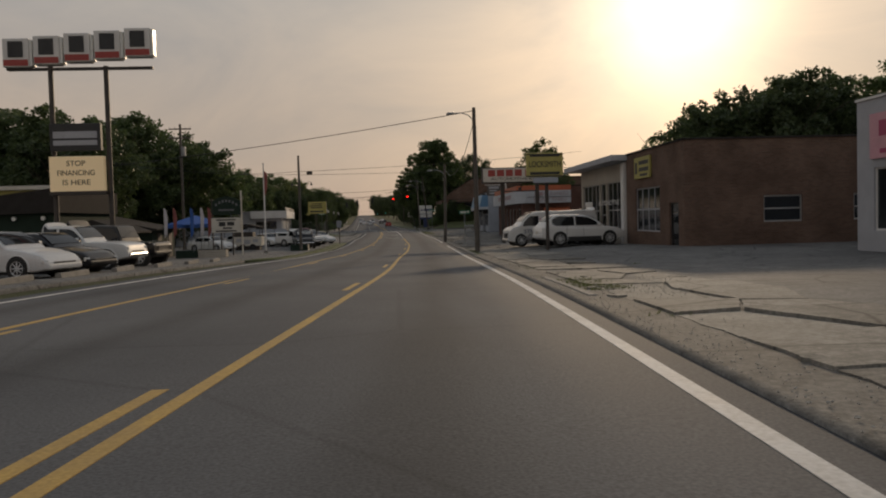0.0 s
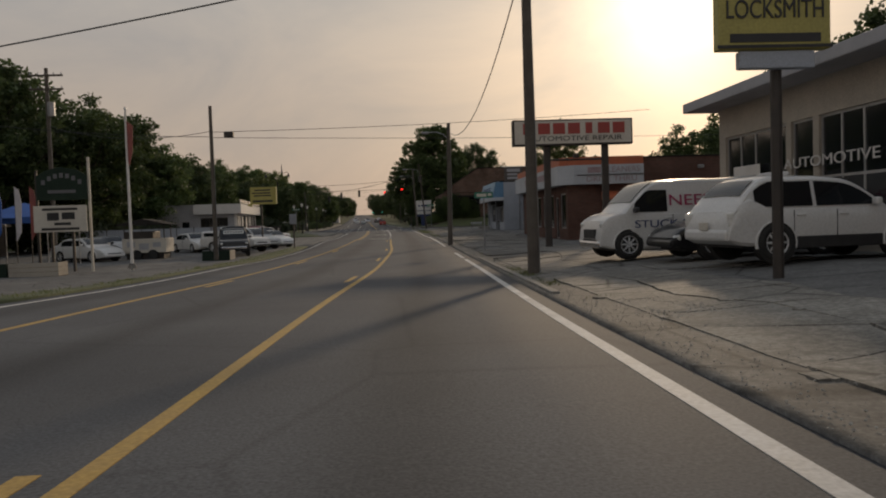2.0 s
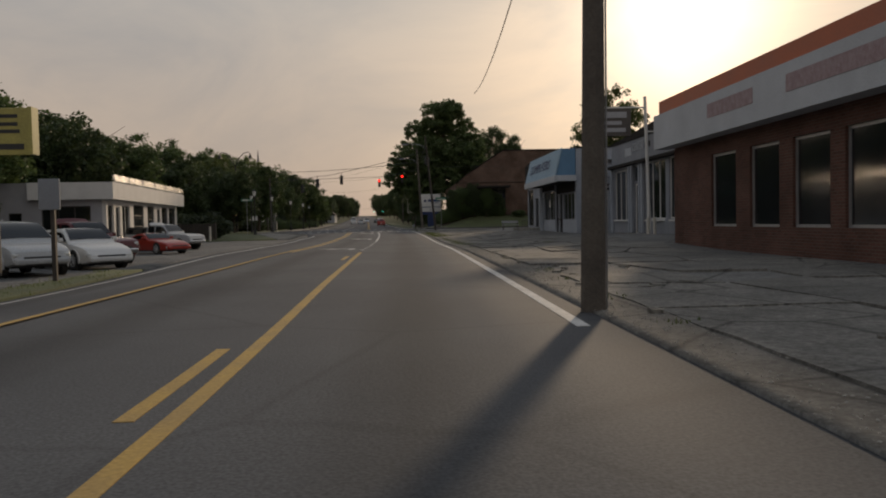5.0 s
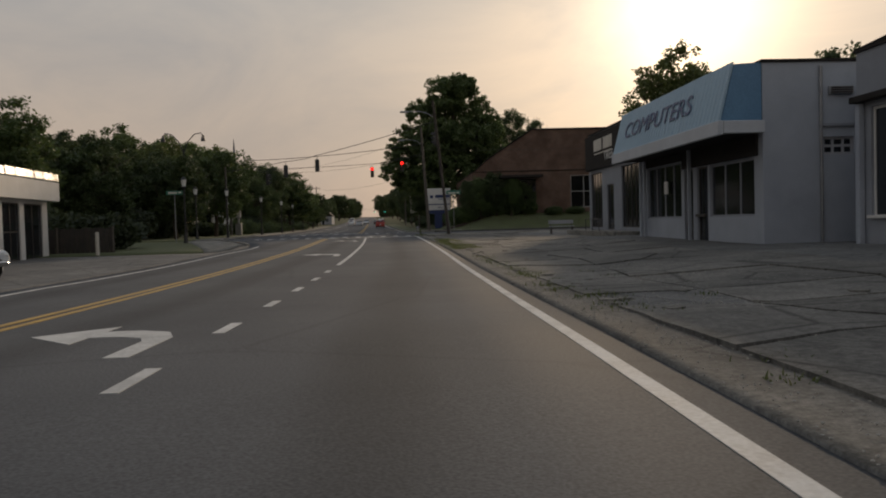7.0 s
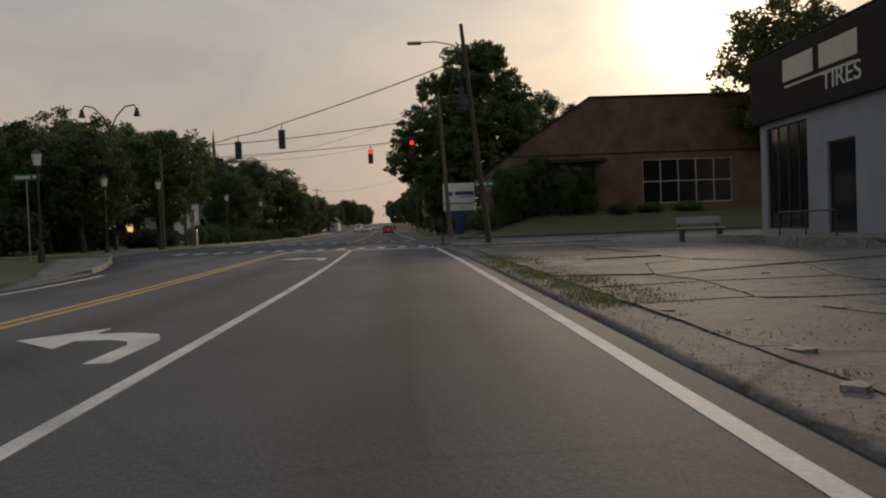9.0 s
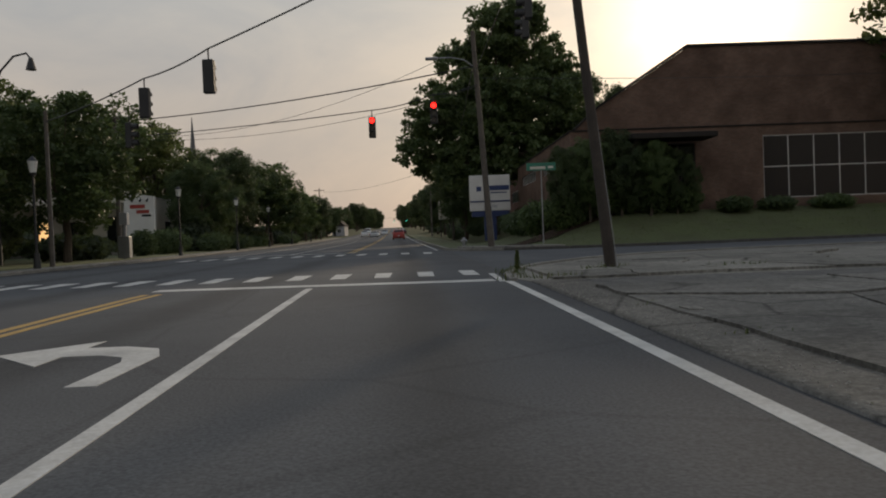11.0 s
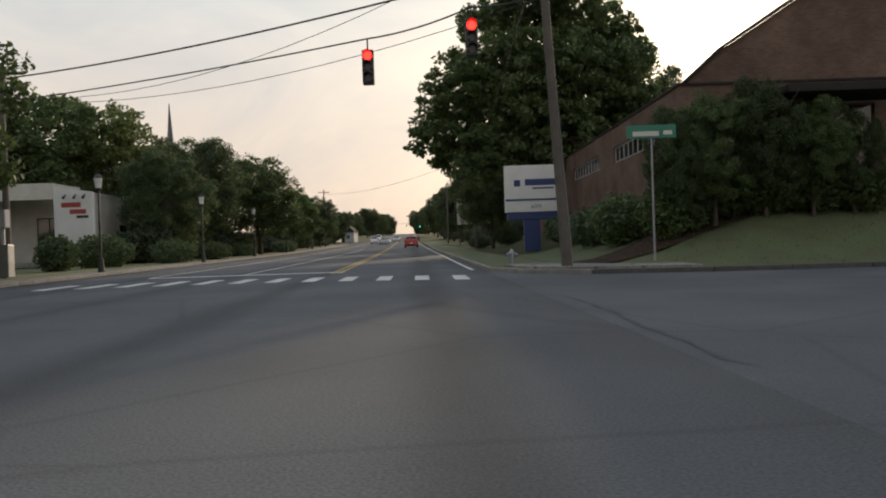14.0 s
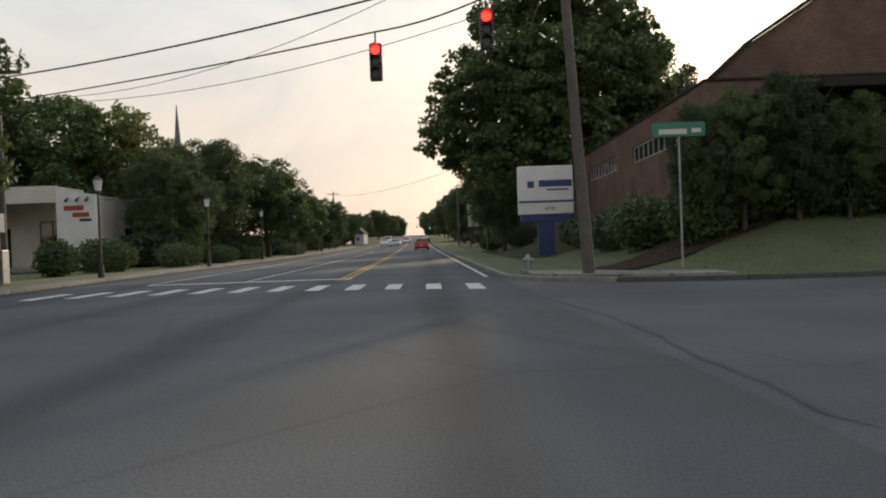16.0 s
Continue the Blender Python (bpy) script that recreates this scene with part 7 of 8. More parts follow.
            rows_.append([(x + dx, w * v, z + dz + .015 * (1 - abs(v))) for v in (-1, -.6, -.2, .2, .6, 1)])
        part(nm, grid_mesh(rows_), M_CARGLASS, root, "dark car glass", smooth=True, local=True)
    pane("windscreen", wb0, wb1)
    if kind not in ("van", "jeep", "pickup"):
        pane("rear_window", rb0, rb1, .14)
    def side(nm, xa, xb):
        for s in (-1, 1):
            rows_ = []
            for k in range(9):
                x = xa + (xb - xa) * k / 8
                za, zb = belt + .03, max(min(zroof(x) - .115, belt + (.62 if kind == "van" else 2)), belt + .04)
                rows_.append([(x, s * (wside(z) + .008), z) for z in (za, (za + zb) / 2, zb)])
            part(nm, grid_mesh(rows_), M_CARGLASS, root, smooth=True, local=True)
    f0 = x_at(.16, False) - .12                     # foot of the front side window
    r0 = x_at(.45, True) + .1
    if kind == "van":
        side("side_window", f0 - 1.05, f0 - .12)
    elif kind in ("coupe", "jeep"):
        side("side_window", r0 + .1, f0)
    elif kind == "pickup":
        m_ = r0 + .38 * (f0 - r0)
        side("quarter_window", r0, m_ - .05), side("side_window", m_ + .05, f0)
    else:
        m_ = r0 + .5 * (f0 - r0)
        side("rear_side_window", r0 + .12, m_ - .04), side("side_window", m_ + .04, f0)
    fa = b0 + L - fo
    axles = (fa, fa - wb)
    for s in (-1, 1):
        def skin(x, z):
            return s * (half(x) * .998)
        for x in ((f0 - .95, f0 - 1.9) if kind not in ("coupe", "pickup", "van", "jeep") else (f0 - 1.2,)):
            part("door_seam", boxm(pose(x, skin(x, .8), (belt + sill) / 2 + .05), .014, .014, belt - sill - .2), M_PLASTIC, root, local=True)
            part("door_handle", boxm(pose(x + .16, skin(x, .8) + s * .008, belt - .14), .2, .035, .04, .01), paint, root, local=True)
        part("mirror", boxm(pose(f0 - .12, s * (wside(belt) + .13), belt + .09, 0, 0, s * 8), .13, .2, .15, .04), paint if kind != "van" else M_PLASTIC, root, local=True)
        fx = b0 + L
        part("headlight", boxm(pose(fx - .17, s * half(fx - .17) * .78, ztop(fx - .12) - .13, 0, 14, s * -28), .2, .36, .16, .05), M_LAMPW, root, "clear headlight", local=True)
        part("tail_light", boxm(pose(b0 + .09, s * half(b0 + .1) * .86, ztop(b0 + .1) - .16, 0, -6, s * 22), .14, .22, .3 if kind in ("suv", "van", "pickup") else .17, .04), tail, root, "tail light lens", local=True)
        part("sill", boxm(pose(sum(axles) / 2, s * Wd * (.965 if kind == "suv" else .9), sill + .05), wb - 2.4 * r, .06, .24 if kind == "suv" else .12, .02), M_PLASTIC, root, local=True)
        for x in axles:
            w_ = half(x)
            ar = bmesh.new()
            rows_ = []
            for k in range(15):
                a = math.pi * (k / 14) * 1.16 - .25
                rows_.append([(x + q * math.cos(a), s * yy, r + q * math.sin(a)) for q, yy in ((r * 1.1, w_ * .8), (r * 1.1, w_ * 1.012), (r * 1.19, w_ * 1.008), (r * 1.21, w_ * .95))])
            part("wheel_arch", grid_mesh(rows_), paint if kind not in ("jeep",) else M_PLASTIC, root, smooth=True, local=True)
            part("wheel_well", rod((x, s * w_ * .8, r), (x, s * w_ * 1.003, r), r * 1.12, r * 1.12, 22), M_RUBBER, root, local=True)
            wheel(root, x, s * (w_ - .085), r, .23, rim)
    fx = b0 + L
    part("grille", boxm(pose(fx - .015, 0, ztop(fx - .05) - .2), .06, Wd * 1.0, .17 if not box_ else .26, .02), M_PLASTIC, root, local=True)
    part("lower_grille", boxm(pose(fx - .005, 0, sill + .24), .05, Wd * 1.1, .12, .02), M_PLASTIC, root, local=True)
    dark = kind in ("van", "pickup", "jeep")
    part("front_bumper", boxm(pose(fx - .05, 0, sill + .16), .2, Wd * 1.7, .2, .07), paint if not dark else M_CHROME if kind in ("pickup", "van") else M_PLASTIC, root, local=True)
    part("rear_bumper", boxm(pose(b0 + .05, 0, sill + .22), .2, Wd * 1.72, .24, .07), paint if not dark else M_PLASTIC, root, local=True)
    part("number_plate", boxm(pose(b0 - .055, 0, sill + .4), .03, .32, .16, .005), M_CREAM, root, local=True)
    part("underbody", boxm(pose(0, 0, sill + .04), L * .86, Wd * 1.6, .16, .02), M_PLASTIC, root, local=True)
    if kind == "pickup":
        if cap:
            part("bed_cap", grid_mesh([[(x, y, z) for y, z in ((wside(belt), 1.07), (wside(1.45), 1.48), (wside(1.5) - .12, 1.58), (-wside(1.5) + .12, 1.58), (-wside(1.45), 1.48), (-wside(belt), 1.07))] for x in (b0 + .08, b0 + .2, b0 + L * .34)], True, True), cap, root, "fibreglass bed cap", local=True)
            side_x = (b0 + .35, b0 + L * .3)
            for s in (-1, 1):
                part("cap_window", boxm(pose(sum(side_x) / 2, s * (wside(1.3) + .012), 1.31, s * 8), side_x[1] - side_x[0], .012, .26, .004), M_CARGLASS, root, local=True)
        else:
            part("bed_well", boxm(pose(b0 + L * .17, 0, 1.05), L * .3, Wd * 1.6, .03), M_PLASTIC, root, local=True)
    if kind == "jeep":
        part("spare_wheel", rod((b0 - .24, 0, 1.0), (b0 - .02, 0, 1.0), .38, .38, 18), M_RUBBER, root, local=True)
        for s in (-1, 1):
            part("fender", boxm(pose(fa, s * .84, 1.02), 1.05, .34, .07, .03), M_PLASTIC, root, local=True)
    return root

WHITE, SILVER, BLACKP, DKGREY, REDP, ORANGEP = carpaint("white", (.7, .69, .67)), carpaint("silver", (.46, .47, .48)), carpaint("black", (.012, .012, .014)), carpaint("dark_grey", (.07, .075, .08)), carpaint("red", (.38, .04, .025)), carpaint("orange", (.42, .13, .04))
MAROON = carpaint("maroon", (.12, .025, .03))
def park(kind, paint, x, y, rz, label, cat="car", name=None, dz=0.03, group="parked cars", **k):
    v = vehicle(name or {"suv": "suv", "van": "van", "pickup": "pickup_truck", "jeep": "jeep", "sedan": "car", "coupe": "car"}[kind], kind, paint, label, cat, **k)
    z = ground_z(x, y) + .10 + dz
    v.matrix_basis = pose(x, y, z, 0, 0, rz)
    return tagged(v, group=group)

# by the storefront
park("suv", WHITE, 10.3, 43.0, 7, "white five-door crossover parked nose to the storefront", "suv", tail=M_GLOBE, dz=.06)
v = park("van", WHITE, 9.9, 48.9, 184, "white panel van with painted lettering on its side", "van", dz=.04)
tm = Matrix(((-1, 0, 0, 0), (0, 0, 1, 0), (0, 1, 0, 0), (0, 0, 0, 1)))
for wd, x, z, s, wdt, m_ in (("NEED CASH", -.55, 1.52, .42, 2.9, M_MAGENTA), ("STUCK IN A TITLE", .3, .9, .29, 3.2, M_NAVY)):
    cu = text(wd, s, Matrix.Translation((x, 1.012 if z < 1.2 else .965, z)) @ Matrix.Rotation(radians(0 if z < 1.2 else 6), 4, "X") @ tm, m_, None, width=wdt)
    cu.parent = v
for x, z, ww, hh in ((-.9, 1.2, 1.5, .13),):
    part("lettering", bx(x - ww / 2, x + ww / 2, .97, .985, z - hh / 2, z + hh / 2), M_RED, v, local=True)
part("yellow_band", bx(-1.35, 1.35, 1.0, 1.012, .4, .68), M_YSIGN, v, "yellow painted band", local=True)
part("lettering", bx(-.2, .7, 1.012, 1.016, .46, .62), M_IRON, v, local=True)
park("sedan", BLACKP, 10.4, 45.9, 184, "black sedan parked beside the van", dz=.05)
park("sedan", REDP, 12.3, 57.2, 185, "red sedan parked past the storefront")
# first car lot
for k, p, y, x, lab in (("sedan", ORANGEP, 19.0, -12.0, "orange sedan nose to the road"), ("sedan", WHITE, 25.5, -12.2, "white sedan nose to the road"), ("sedan", BLACKP, 28.9, -12.3, "black sedan nose to the road"), ("pickup", WHITE, 32.3, -12.6, "white pickup truck nose to the road"), ("jeep", BLACKP, 36.2, -12.2, "black off-roader nose to the road")):
    park(k, p, x, y, random.uniform(-3, 3) - (12 if k in ("sedan", "jeep") else 8), lab + " in the car lot", "pickup truck" if k == "pickup" else "car", group="cars in the first lot")
# second car lot
v = park("pickup", BLACKP, -8.9, 78.8, -78, "black off-road pickup with a sale banner in its windscreen", "pickup truck", group="cars in the second lot", cap=M_PLASTIC)
part("sale_banner", boxm(pose(.66, 0, 1.52, 0, 47), .3, 1.25, .012), M_GLOBE, v, "white windscreen banner with dark letters", local=True)
for k in range(7):
    part("lettering", boxm(pose(.668, -.5 + .165 * k, 1.528, 0, 47), .17, .1, .012), M_IRON, v, local=True)
park("pickup", WHITE, -10.0, 84.8, -34, "white pickup truck with a bed cap", "pickup truck", group="cars in the second lot", cap=WHITE)
for k, p, x, y, rz, lab in (("sedan", WHITE, -16.0, 83.7, -48, "white sedan"), ("sedan", WHITE, -13.8, 88.2, -50, "white sedan"), ("sedan", BLACKP, -11.9, 87.6, -50, "black sedan"), ("suv", SILVER, -9.6, 90.6, -45, "silver wagon"), ("sedan", WHITE, -9.0, 94.2, -42, "white sedan"), ("pickup", MAROON, -10.4, 98.0, -36, "maroon pickup truck"), ("sedan", SILVER, -13.5, 93.5, -50, "silver sedan"), ("sedan", WHITE, -17.4, 76.6, -30, "white sedan"), ("sedan", BLACKP, -18.2, 79.5, -40, "black sedan"), ("sedan", SILVER, -19.5, 86, -45, "silver sedan")):
    park(k, p, x, y, rz, lab + " in the second car lot", "pickup truck" if k == "pickup" else "car", group="cars in the second lot")
# by the service station
park("coupe", REDP, -11.75, 112.3, -38, "faded red sports coupe facing the road", "car")
park("pickup", SILVER, -13.3, 119.4, -22, "silver pickup truck with a black bed cap", "pickup truck", cap=M_PLASTIC)
# waiting far down the avenue
for x, y, k, p in ((-1.75, 262, "suv", REDP), (-5.6, 352, "sedan", DKGREY), (-9.5, 318, "sedan", SILVER), (-12.5, 330, "suv", WHITE)):
    park(k, p, x, y, 92, "distant car on the avenue", "car", group="cars far down the avenue", dz=-.09)
# small trailer with a dark canopy
g = ground_z(-14, 78) + .12
r = thing("food_trailer", (-14.1, 78.0, g), 0, "small white box trailer with a dark canopy", "trailer")
part("body", bx(-15.5, -12.8, 77.2, 79.0, g + .4, g + 1.3, .03), M_CREAM, r)
for x in (-15.4, -12.95):
    for y in (77.3, 78.8):
        part("canopy_post", bx(x, x + .06, y, y + .06, g + 1.3, g + 2.2), M_IRON, r)
part("canopy", prism([(-15.9, g + 2.15), (-14.15, g + 2.55), (-12.4, g + 2.15)], 76.8, 79.4, "y"), M_SHINGLE, r)
part("counter", bx(-15.4, -13.6, 77.25, 78.9, g + 1.3, g + 1.75, .03), M_IRON, r)
bars(r, [(-.8, .1, .5, .35), (0, -.05, .6, .4), (.8, .05, .5, .3)], at(-14.15, 77.19, g + .85, SOUTH), M_GREYW)
for x in (-14.6, -13.6):
    part("wheel", rod((x, 77.1, g + .3), (x, 77.35, g + .3), .3, .3, 16), M_RUBBER, r)
part("stand", bx(-15.3, -13.0, 77.4, 78.8, g, g + .39), M_IRON, r)
# raised planters
for x0, x1, y0, y1, h, m, lab in ((-9.3, -7.75, 71.9, 73.4, .55, M_GREEND, "dark green painted timber planter"), (-16.7, -15.1, 61.6, 62.6, .6, M_GREEND, "dark green painted timber planter"), (-15.0, -12.9, 61.6, 62.6, .6, M_TAN, "weathered tan timber planter")):
    g = ground_z((x0 + x1) / 2, y0) + .12
    r = thing("planter", ((x0 + x1) / 2, (y0 + y1) / 2, g), 0, lab, "planter", "planters")
    for k in range(3):
        part("board", bx(x0, x1, y0, y0 + .05, g + h * k / 3 + .01, g + h * (k + 1) / 3, .008), m, r)
        part("board", bx(x1 - .05, x1, y0 + .051, y1, g + h * k / 3 + .01, g + h * (k + 1) / 3, .008), M_TAN if m is M_GREEND and y0 > 70 else m, r)
    part("soil", bx(x0 + .02, x1 - .06, y0 + .06, y1, g, g + h - .05), M_MULCH, r)

# ---- loose ground detail: broken slabs, gravel, weeds, wheel stops ----
lawn = bmesh.new()
def lawn_edge(x):
    return 173.25 if x < 13.7 else 171.95 + max(0, (x - 13.7) * .075)
rows = []
for j in range(19):
    rows.append([])
    for x in frange(6.2, 60, 1.8):
        y = lawn_edge(x) + .25 + (196 - lawn_edge(x)) * j / 18
        rows[-1].append(lawn.verts.new((x, y, ground_z(x, y) + .13 + .05 * noise.noise(Vector((x * .4, y * .4, 0))))))
for p, q in zip(rows, rows[1:]):
    for i in range(len(p) - 1):
        lawn.faces.new((p[i], p[i + 1], q[i + 1], q[i]))
tagged(part("lawn", lawn, M_GRASS, smooth=True), "mown green lawn rising to the brick building", "lawn", kind="structure")
mulch = bmesh.new()
rows = []
for j in range(7):
    t = j / 6
    a, b = Vector((6.9, 177.0)).lerp(Vector((13.6, 178.6)), t), Vector((6.9, 180.0)).lerp(Vector((13.0, 183.5)), t)
    rows.append([mulch.verts.new((a.x + (b.x - a.x) * k / 4, a.y + (b.y - a.y) * k / 4, ground_z(a.x + (b.x - a.x) * k / 4, a.y + (b.y - a.y) * k / 4) + .2)) for k in range(5)])
for p, q in zip(rows, rows[1:]):
    for i in range(4):
        mulch.faces.new((p[i], p[i + 1], q[i + 1], q[i]))
tagged(part("mulch_bed", mulch, M_MULCH, smooth=True), "dark mulch bed beside the lawn", "flower bed", kind="structure")
bm = prism([(4.55, 175.3), (6.4, 173.3), (9.4, 172.35), (9.4, 174.0), (7.4, 175.4), (6.6, 176.6), (4.4, 178.2)], -.05, .19)
tagged(part("pavement_far_corner", bm, M_CONC), "worn concrete pavement at the far corner", "pavement", kind="structure")

rng = random.Random(5)
slabs = thing("pavement_east", (0, 0, 0), 0, "broken and lifted concrete slabs along the road", "pavement", kind="structure")
# irregular panels: a jittered grid whose shared edges wander, so that cracks run crookedly between the panels
def knot(i, j, x0, dx, y0, dy, jit):
    q = random.Random(i * 1009 + j * 9176 + 7)
    y = y0 + j * dy + q.uniform(-jit, jit) * dy
    return Vector((x0 + i * dx + q.uniform(-jit, jit) * dx * (0 if i == 0 else 1), y))
def crooked(a, b, n=4, amp=.1):
    out = []
    for k in range(n):
        p = a.lerp(b, k / n)
        if k:
            w_ = noise.noise_vector(Vector((p.x * 1.3, p.y * 1.3, 3.1)))
            p = p + Vector((w_.x, w_.y)) * amp
        out.append(p)
    return out
def panels(parent, cols, j0, j1, x0, dx, y0, dy, xbase, zof, skip, gap=.022, jit=.27, mat=None):
    for j in range(j0, j1):
        for i in range(cols):
            if skip(i, j):
                continue
            c = [knot(i, j, x0, dx, y0, dy, jit), knot(i + 1, j, x0, dx, y0, dy, jit), knot(i + 1, j + 1, x0, dx, y0, dy, jit), knot(i, j + 1, x0, dx, y0, dy, jit)]
            loop = []
            for k in range(4):
                a, b = c[k], c[(k + 1) % 4]
                if (a - b).length < .05:
                    continue
                fw = (k in (0, 1))
                e = crooked(a, b) if fw else [b] + crooked(b, a)[1:]
                e = e if fw else [a] + crooked(b, a)[1:][::-1]
                loop += e
            mid = sum(loop, Vector((0, 0))) / len(loop)
            z, tx, ty = zof(i, j), rng.uniform(-.008, .008), rng.uniform(-.008, .008)
            bm = bmesh.new()
            top, low = [], []
            for p in loop:
                q = p + (mid - p).normalized() * gap
                X, Y = xbase(q.y) + q.x, q.y
                zz = ground_z(X, Y) + .10
                top.append(bm.verts.new((X, Y, zz + z + tx * (q.x - mid.x) + ty * (q.y - mid.y))))
                low.append(bm.verts.new((X, Y, zz - .06)))
            bm.faces.new(top)
            for k in range(len(top)):
                m_ = (k + 1) % len(top)
                bm.faces.new((top[k], low[k], low[m_], top[m_]))
            part("slab", bm, mat or M_CONC, parent)
GAPS = {(0, j) for j in (2, 5, 9, 10, 14, 17, 31, 36, 44)} | {(1, j) for j in (9, 17, 35)} | {(2, j) for j in (4, 12, 13, 20)}
panels(slabs, 2, 0, 32, 1.1, 1.25, -14, 1.8, RX, lambda i, j: .03 + rng.uniform(0, .035), lambda i, j: (i * 7 + j * 3) % 19 == 0)
panels(slabs, 3, 22, 62, 1.0, 2.05, -14, 2.6, RX, lambda i, j: .035 + rng.uniform(0, .03), lambda i, j: (i, j) in GAPS, gap=.036, mat=M_CONCD)
# broken chunks heaved up along the ragged edge
for k in range(150):
    y = rng.choice((rng.uniform(4, 40), rng.uniform(55, 147), rng.uniform(76, 92), rng.uniform(100, 126)))
    x = RX(y) + .95 + abs(rng.gauss(0, .35 if k % 3 else 1.6))
    n_, s_ = rng.randint(4, 6), rng.uniform(.05, .17)
    a0, z_ = rng.uniform(0, 6.3), ground_z(x, y) + .13
    pts_ = [(x + math.cos(a0 + math.tau * q / n_) * s_ * rng.uniform(.6, 1.25), y + math.sin(a0 + math.tau * q / n_) * s_ * rng.uniform(.8, 1.6)) for q in range(n_)]
    bm = prism(pts_, z_ - .06, z_ + rng.uniform(.01, .04))
    for v_ in bm.verts:
        v_.co.z += (v_.co.x - x) * math.sin(k) * .07 + (v_.co.y - y) * math.cos(k * 1.7) * .05
    part("broken_slab", bm, M_CONC, slabs)
corner = bpy.data.objects["pavement_corner"]
panels(corner, 4, 0, 4, 5.0, 1.7, 149.3, 2.0, lambda y: max(0, (y - 153.0) * .62), lambda i, j: .045 + rng.uniform(0, .02), lambda i, j: False, .018)

def pebbles(name, n, where, smin, smax, material, label):
    verts, faces = [], []
    for _ in range(n):
        x, y = where()
        s = rng.uniform(smin, smax)
        z = ground_z(x, y) + .14
        a = rng.uniform(0, math.tau)
        sx_, sy_, sz_ = s * rng.uniform(.7, 1.3), s * rng.uniform(.7, 1.3), s * rng.uniform(.4, .8)
        i0 = len(verts)
        for dx, dy, dz in ((1, 0, 0), (0, 1, 0), (-1, 0, 0), (0, -1, 0), (0, 0, 1), (0, 0, -1)):
            ex, ey = dx * sx_, dy * sy_
            verts.append((x + ex * math.cos(a) - ey * math.sin(a), y + ex * math.sin(a) + ey * math.cos(a), z + dz * sz_ + sz_ * .4))
        for f in ((0, 1, 4), (1, 2, 4), (2, 3, 4), (3, 0, 4), (1, 0, 5), (2, 1, 5), (3, 2, 5), (0, 3, 5)):
            faces.append(tuple(i0 + k for k in f))
    me = bpy.data.meshes.new(name)
    me.from_pydata(verts, [], faces)
    me.materials.append(material)
    return tagged(new(name, me), label, "gravel", kind="stuff")
def edge_spot():
    y = rng.uniform(-5, 148)
    return RX(y) + .36 + abs(rng.gauss(0, .38)), y
def patch_spot():
    c = rng.choice(((82, 7, 2.2, 1.3), (86, 5, 2.6, 1.2), (119, 5, 2.8, 1.8), (108, 5, 3.4, 2.2), (128, 6, 3.0, 2.0), (99, 3, 2.0, .9), (36, 3, 1.6, .6), (52, 4, 1.5, .5), (16, 5, 2.2, 1.0), (139, 5, 4.5, 2.5)))
    y = rng.gauss(c[0], c[1] * .5)
    return RX(y) + c[2] + rng.gauss(0, c[3] * .5), y
pebbles("gravel", 9000, edge_spot, .005, .014, M_STONE, "loose gravel along the road edge")
pebbles("gravel", 15000, patch_spot, .005, .015, M_STONE, "patches of loose grey gravel in the forecourt")

def tufts(name, spots, h, n, label, spread=.12, mat=None, kind="stuff"):
    verts, faces = [], []
    for x, y in spots:
        z = ground_z(x, y) + .1
        for _ in range(n):
            a = rng.uniform(0, math.tau)
            px, py = x + rng.gauss(0, spread), y + rng.gauss(0, spread)
            hh, ww = h * rng.uniform(.4, 1.2), rng.uniform(.006, .014)
            lx, ly = rng.gauss(0, .35) * hh, rng.gauss(0, .35) * hh
            i0 = len(verts)
            ca, sa = math.cos(a) * ww, math.sin(a) * ww
            verts += [(px - ca, py - sa, z), (px + ca, py + sa, z), (px + lx * .4 + ca * .7, py + ly * .4 + sa * .7, z + hh * .6), (px + lx * .4 - ca * .7, py + ly * .4 - sa * .7, z + hh * .6), (px + lx, py + ly, z + hh)]
            faces += [(i0, i0 + 1, i0 + 2, i0 + 3), (i0 + 3, i0 + 2, i0 + 4)]
    me = bpy.data.meshes.new(name)
    me.from_pydata(verts, [], faces)
    me.materials.append(mat or M_BLADE)
    return tagged(new(name, me), label, "grass", kind=kind)
def rx_spots(n, y0, y1, a, b):
    r_ = []
    for _ in range(n):
        y = rng.uniform(y0, y1)
        r_.append((RX(y) + rng.uniform(a, b), y))
    return r_
tufts("weeds", rx_spots(44, 8, 148, .9, 1.2) + rx_spots(24, 100, 146, 2.4, 2.7) + rx_spots(14, 8, 148, 4.4, 4.7) + [(4.95 + rng.gauss(0, .3), 46.2 + rng.gauss(0, .4)) for _ in range(16)] + rx_spots(22, 42, 52, .7, 1.1) + rx_spots(55, 13.6, 17, .95, 1.55), .075, 26, "grass and weeds growing in the slab joints")
tufts("edge_grass", rx_spots(420, 124, 139, .55, 1.75) + rx_spots(60, 100, 118, .8, 1.4), .085, 22, "rough grass over the broken road edge", .14)
tufts("corner_weeds", [(6.85 + rng.gauss(0, .3), 152.0 + rng.gauss(0, .25)) for _ in range(8)] + [(4.5 + rng.gauss(0, .1) + max(0, yy - 152) * .3, yy) for yy in (rng.uniform(149.3, 155) for _ in range(14))] + [(9.2 + rng.gauss(0, .25), 150.8 + rng.gauss(0, .25)) for _ in range(6)] + [(5.1 + rng.gauss(0, .35), 149.6 + rng.gauss(0, .25)) for _ in range(6)], .14, 14, "tall weeds at the street corner")
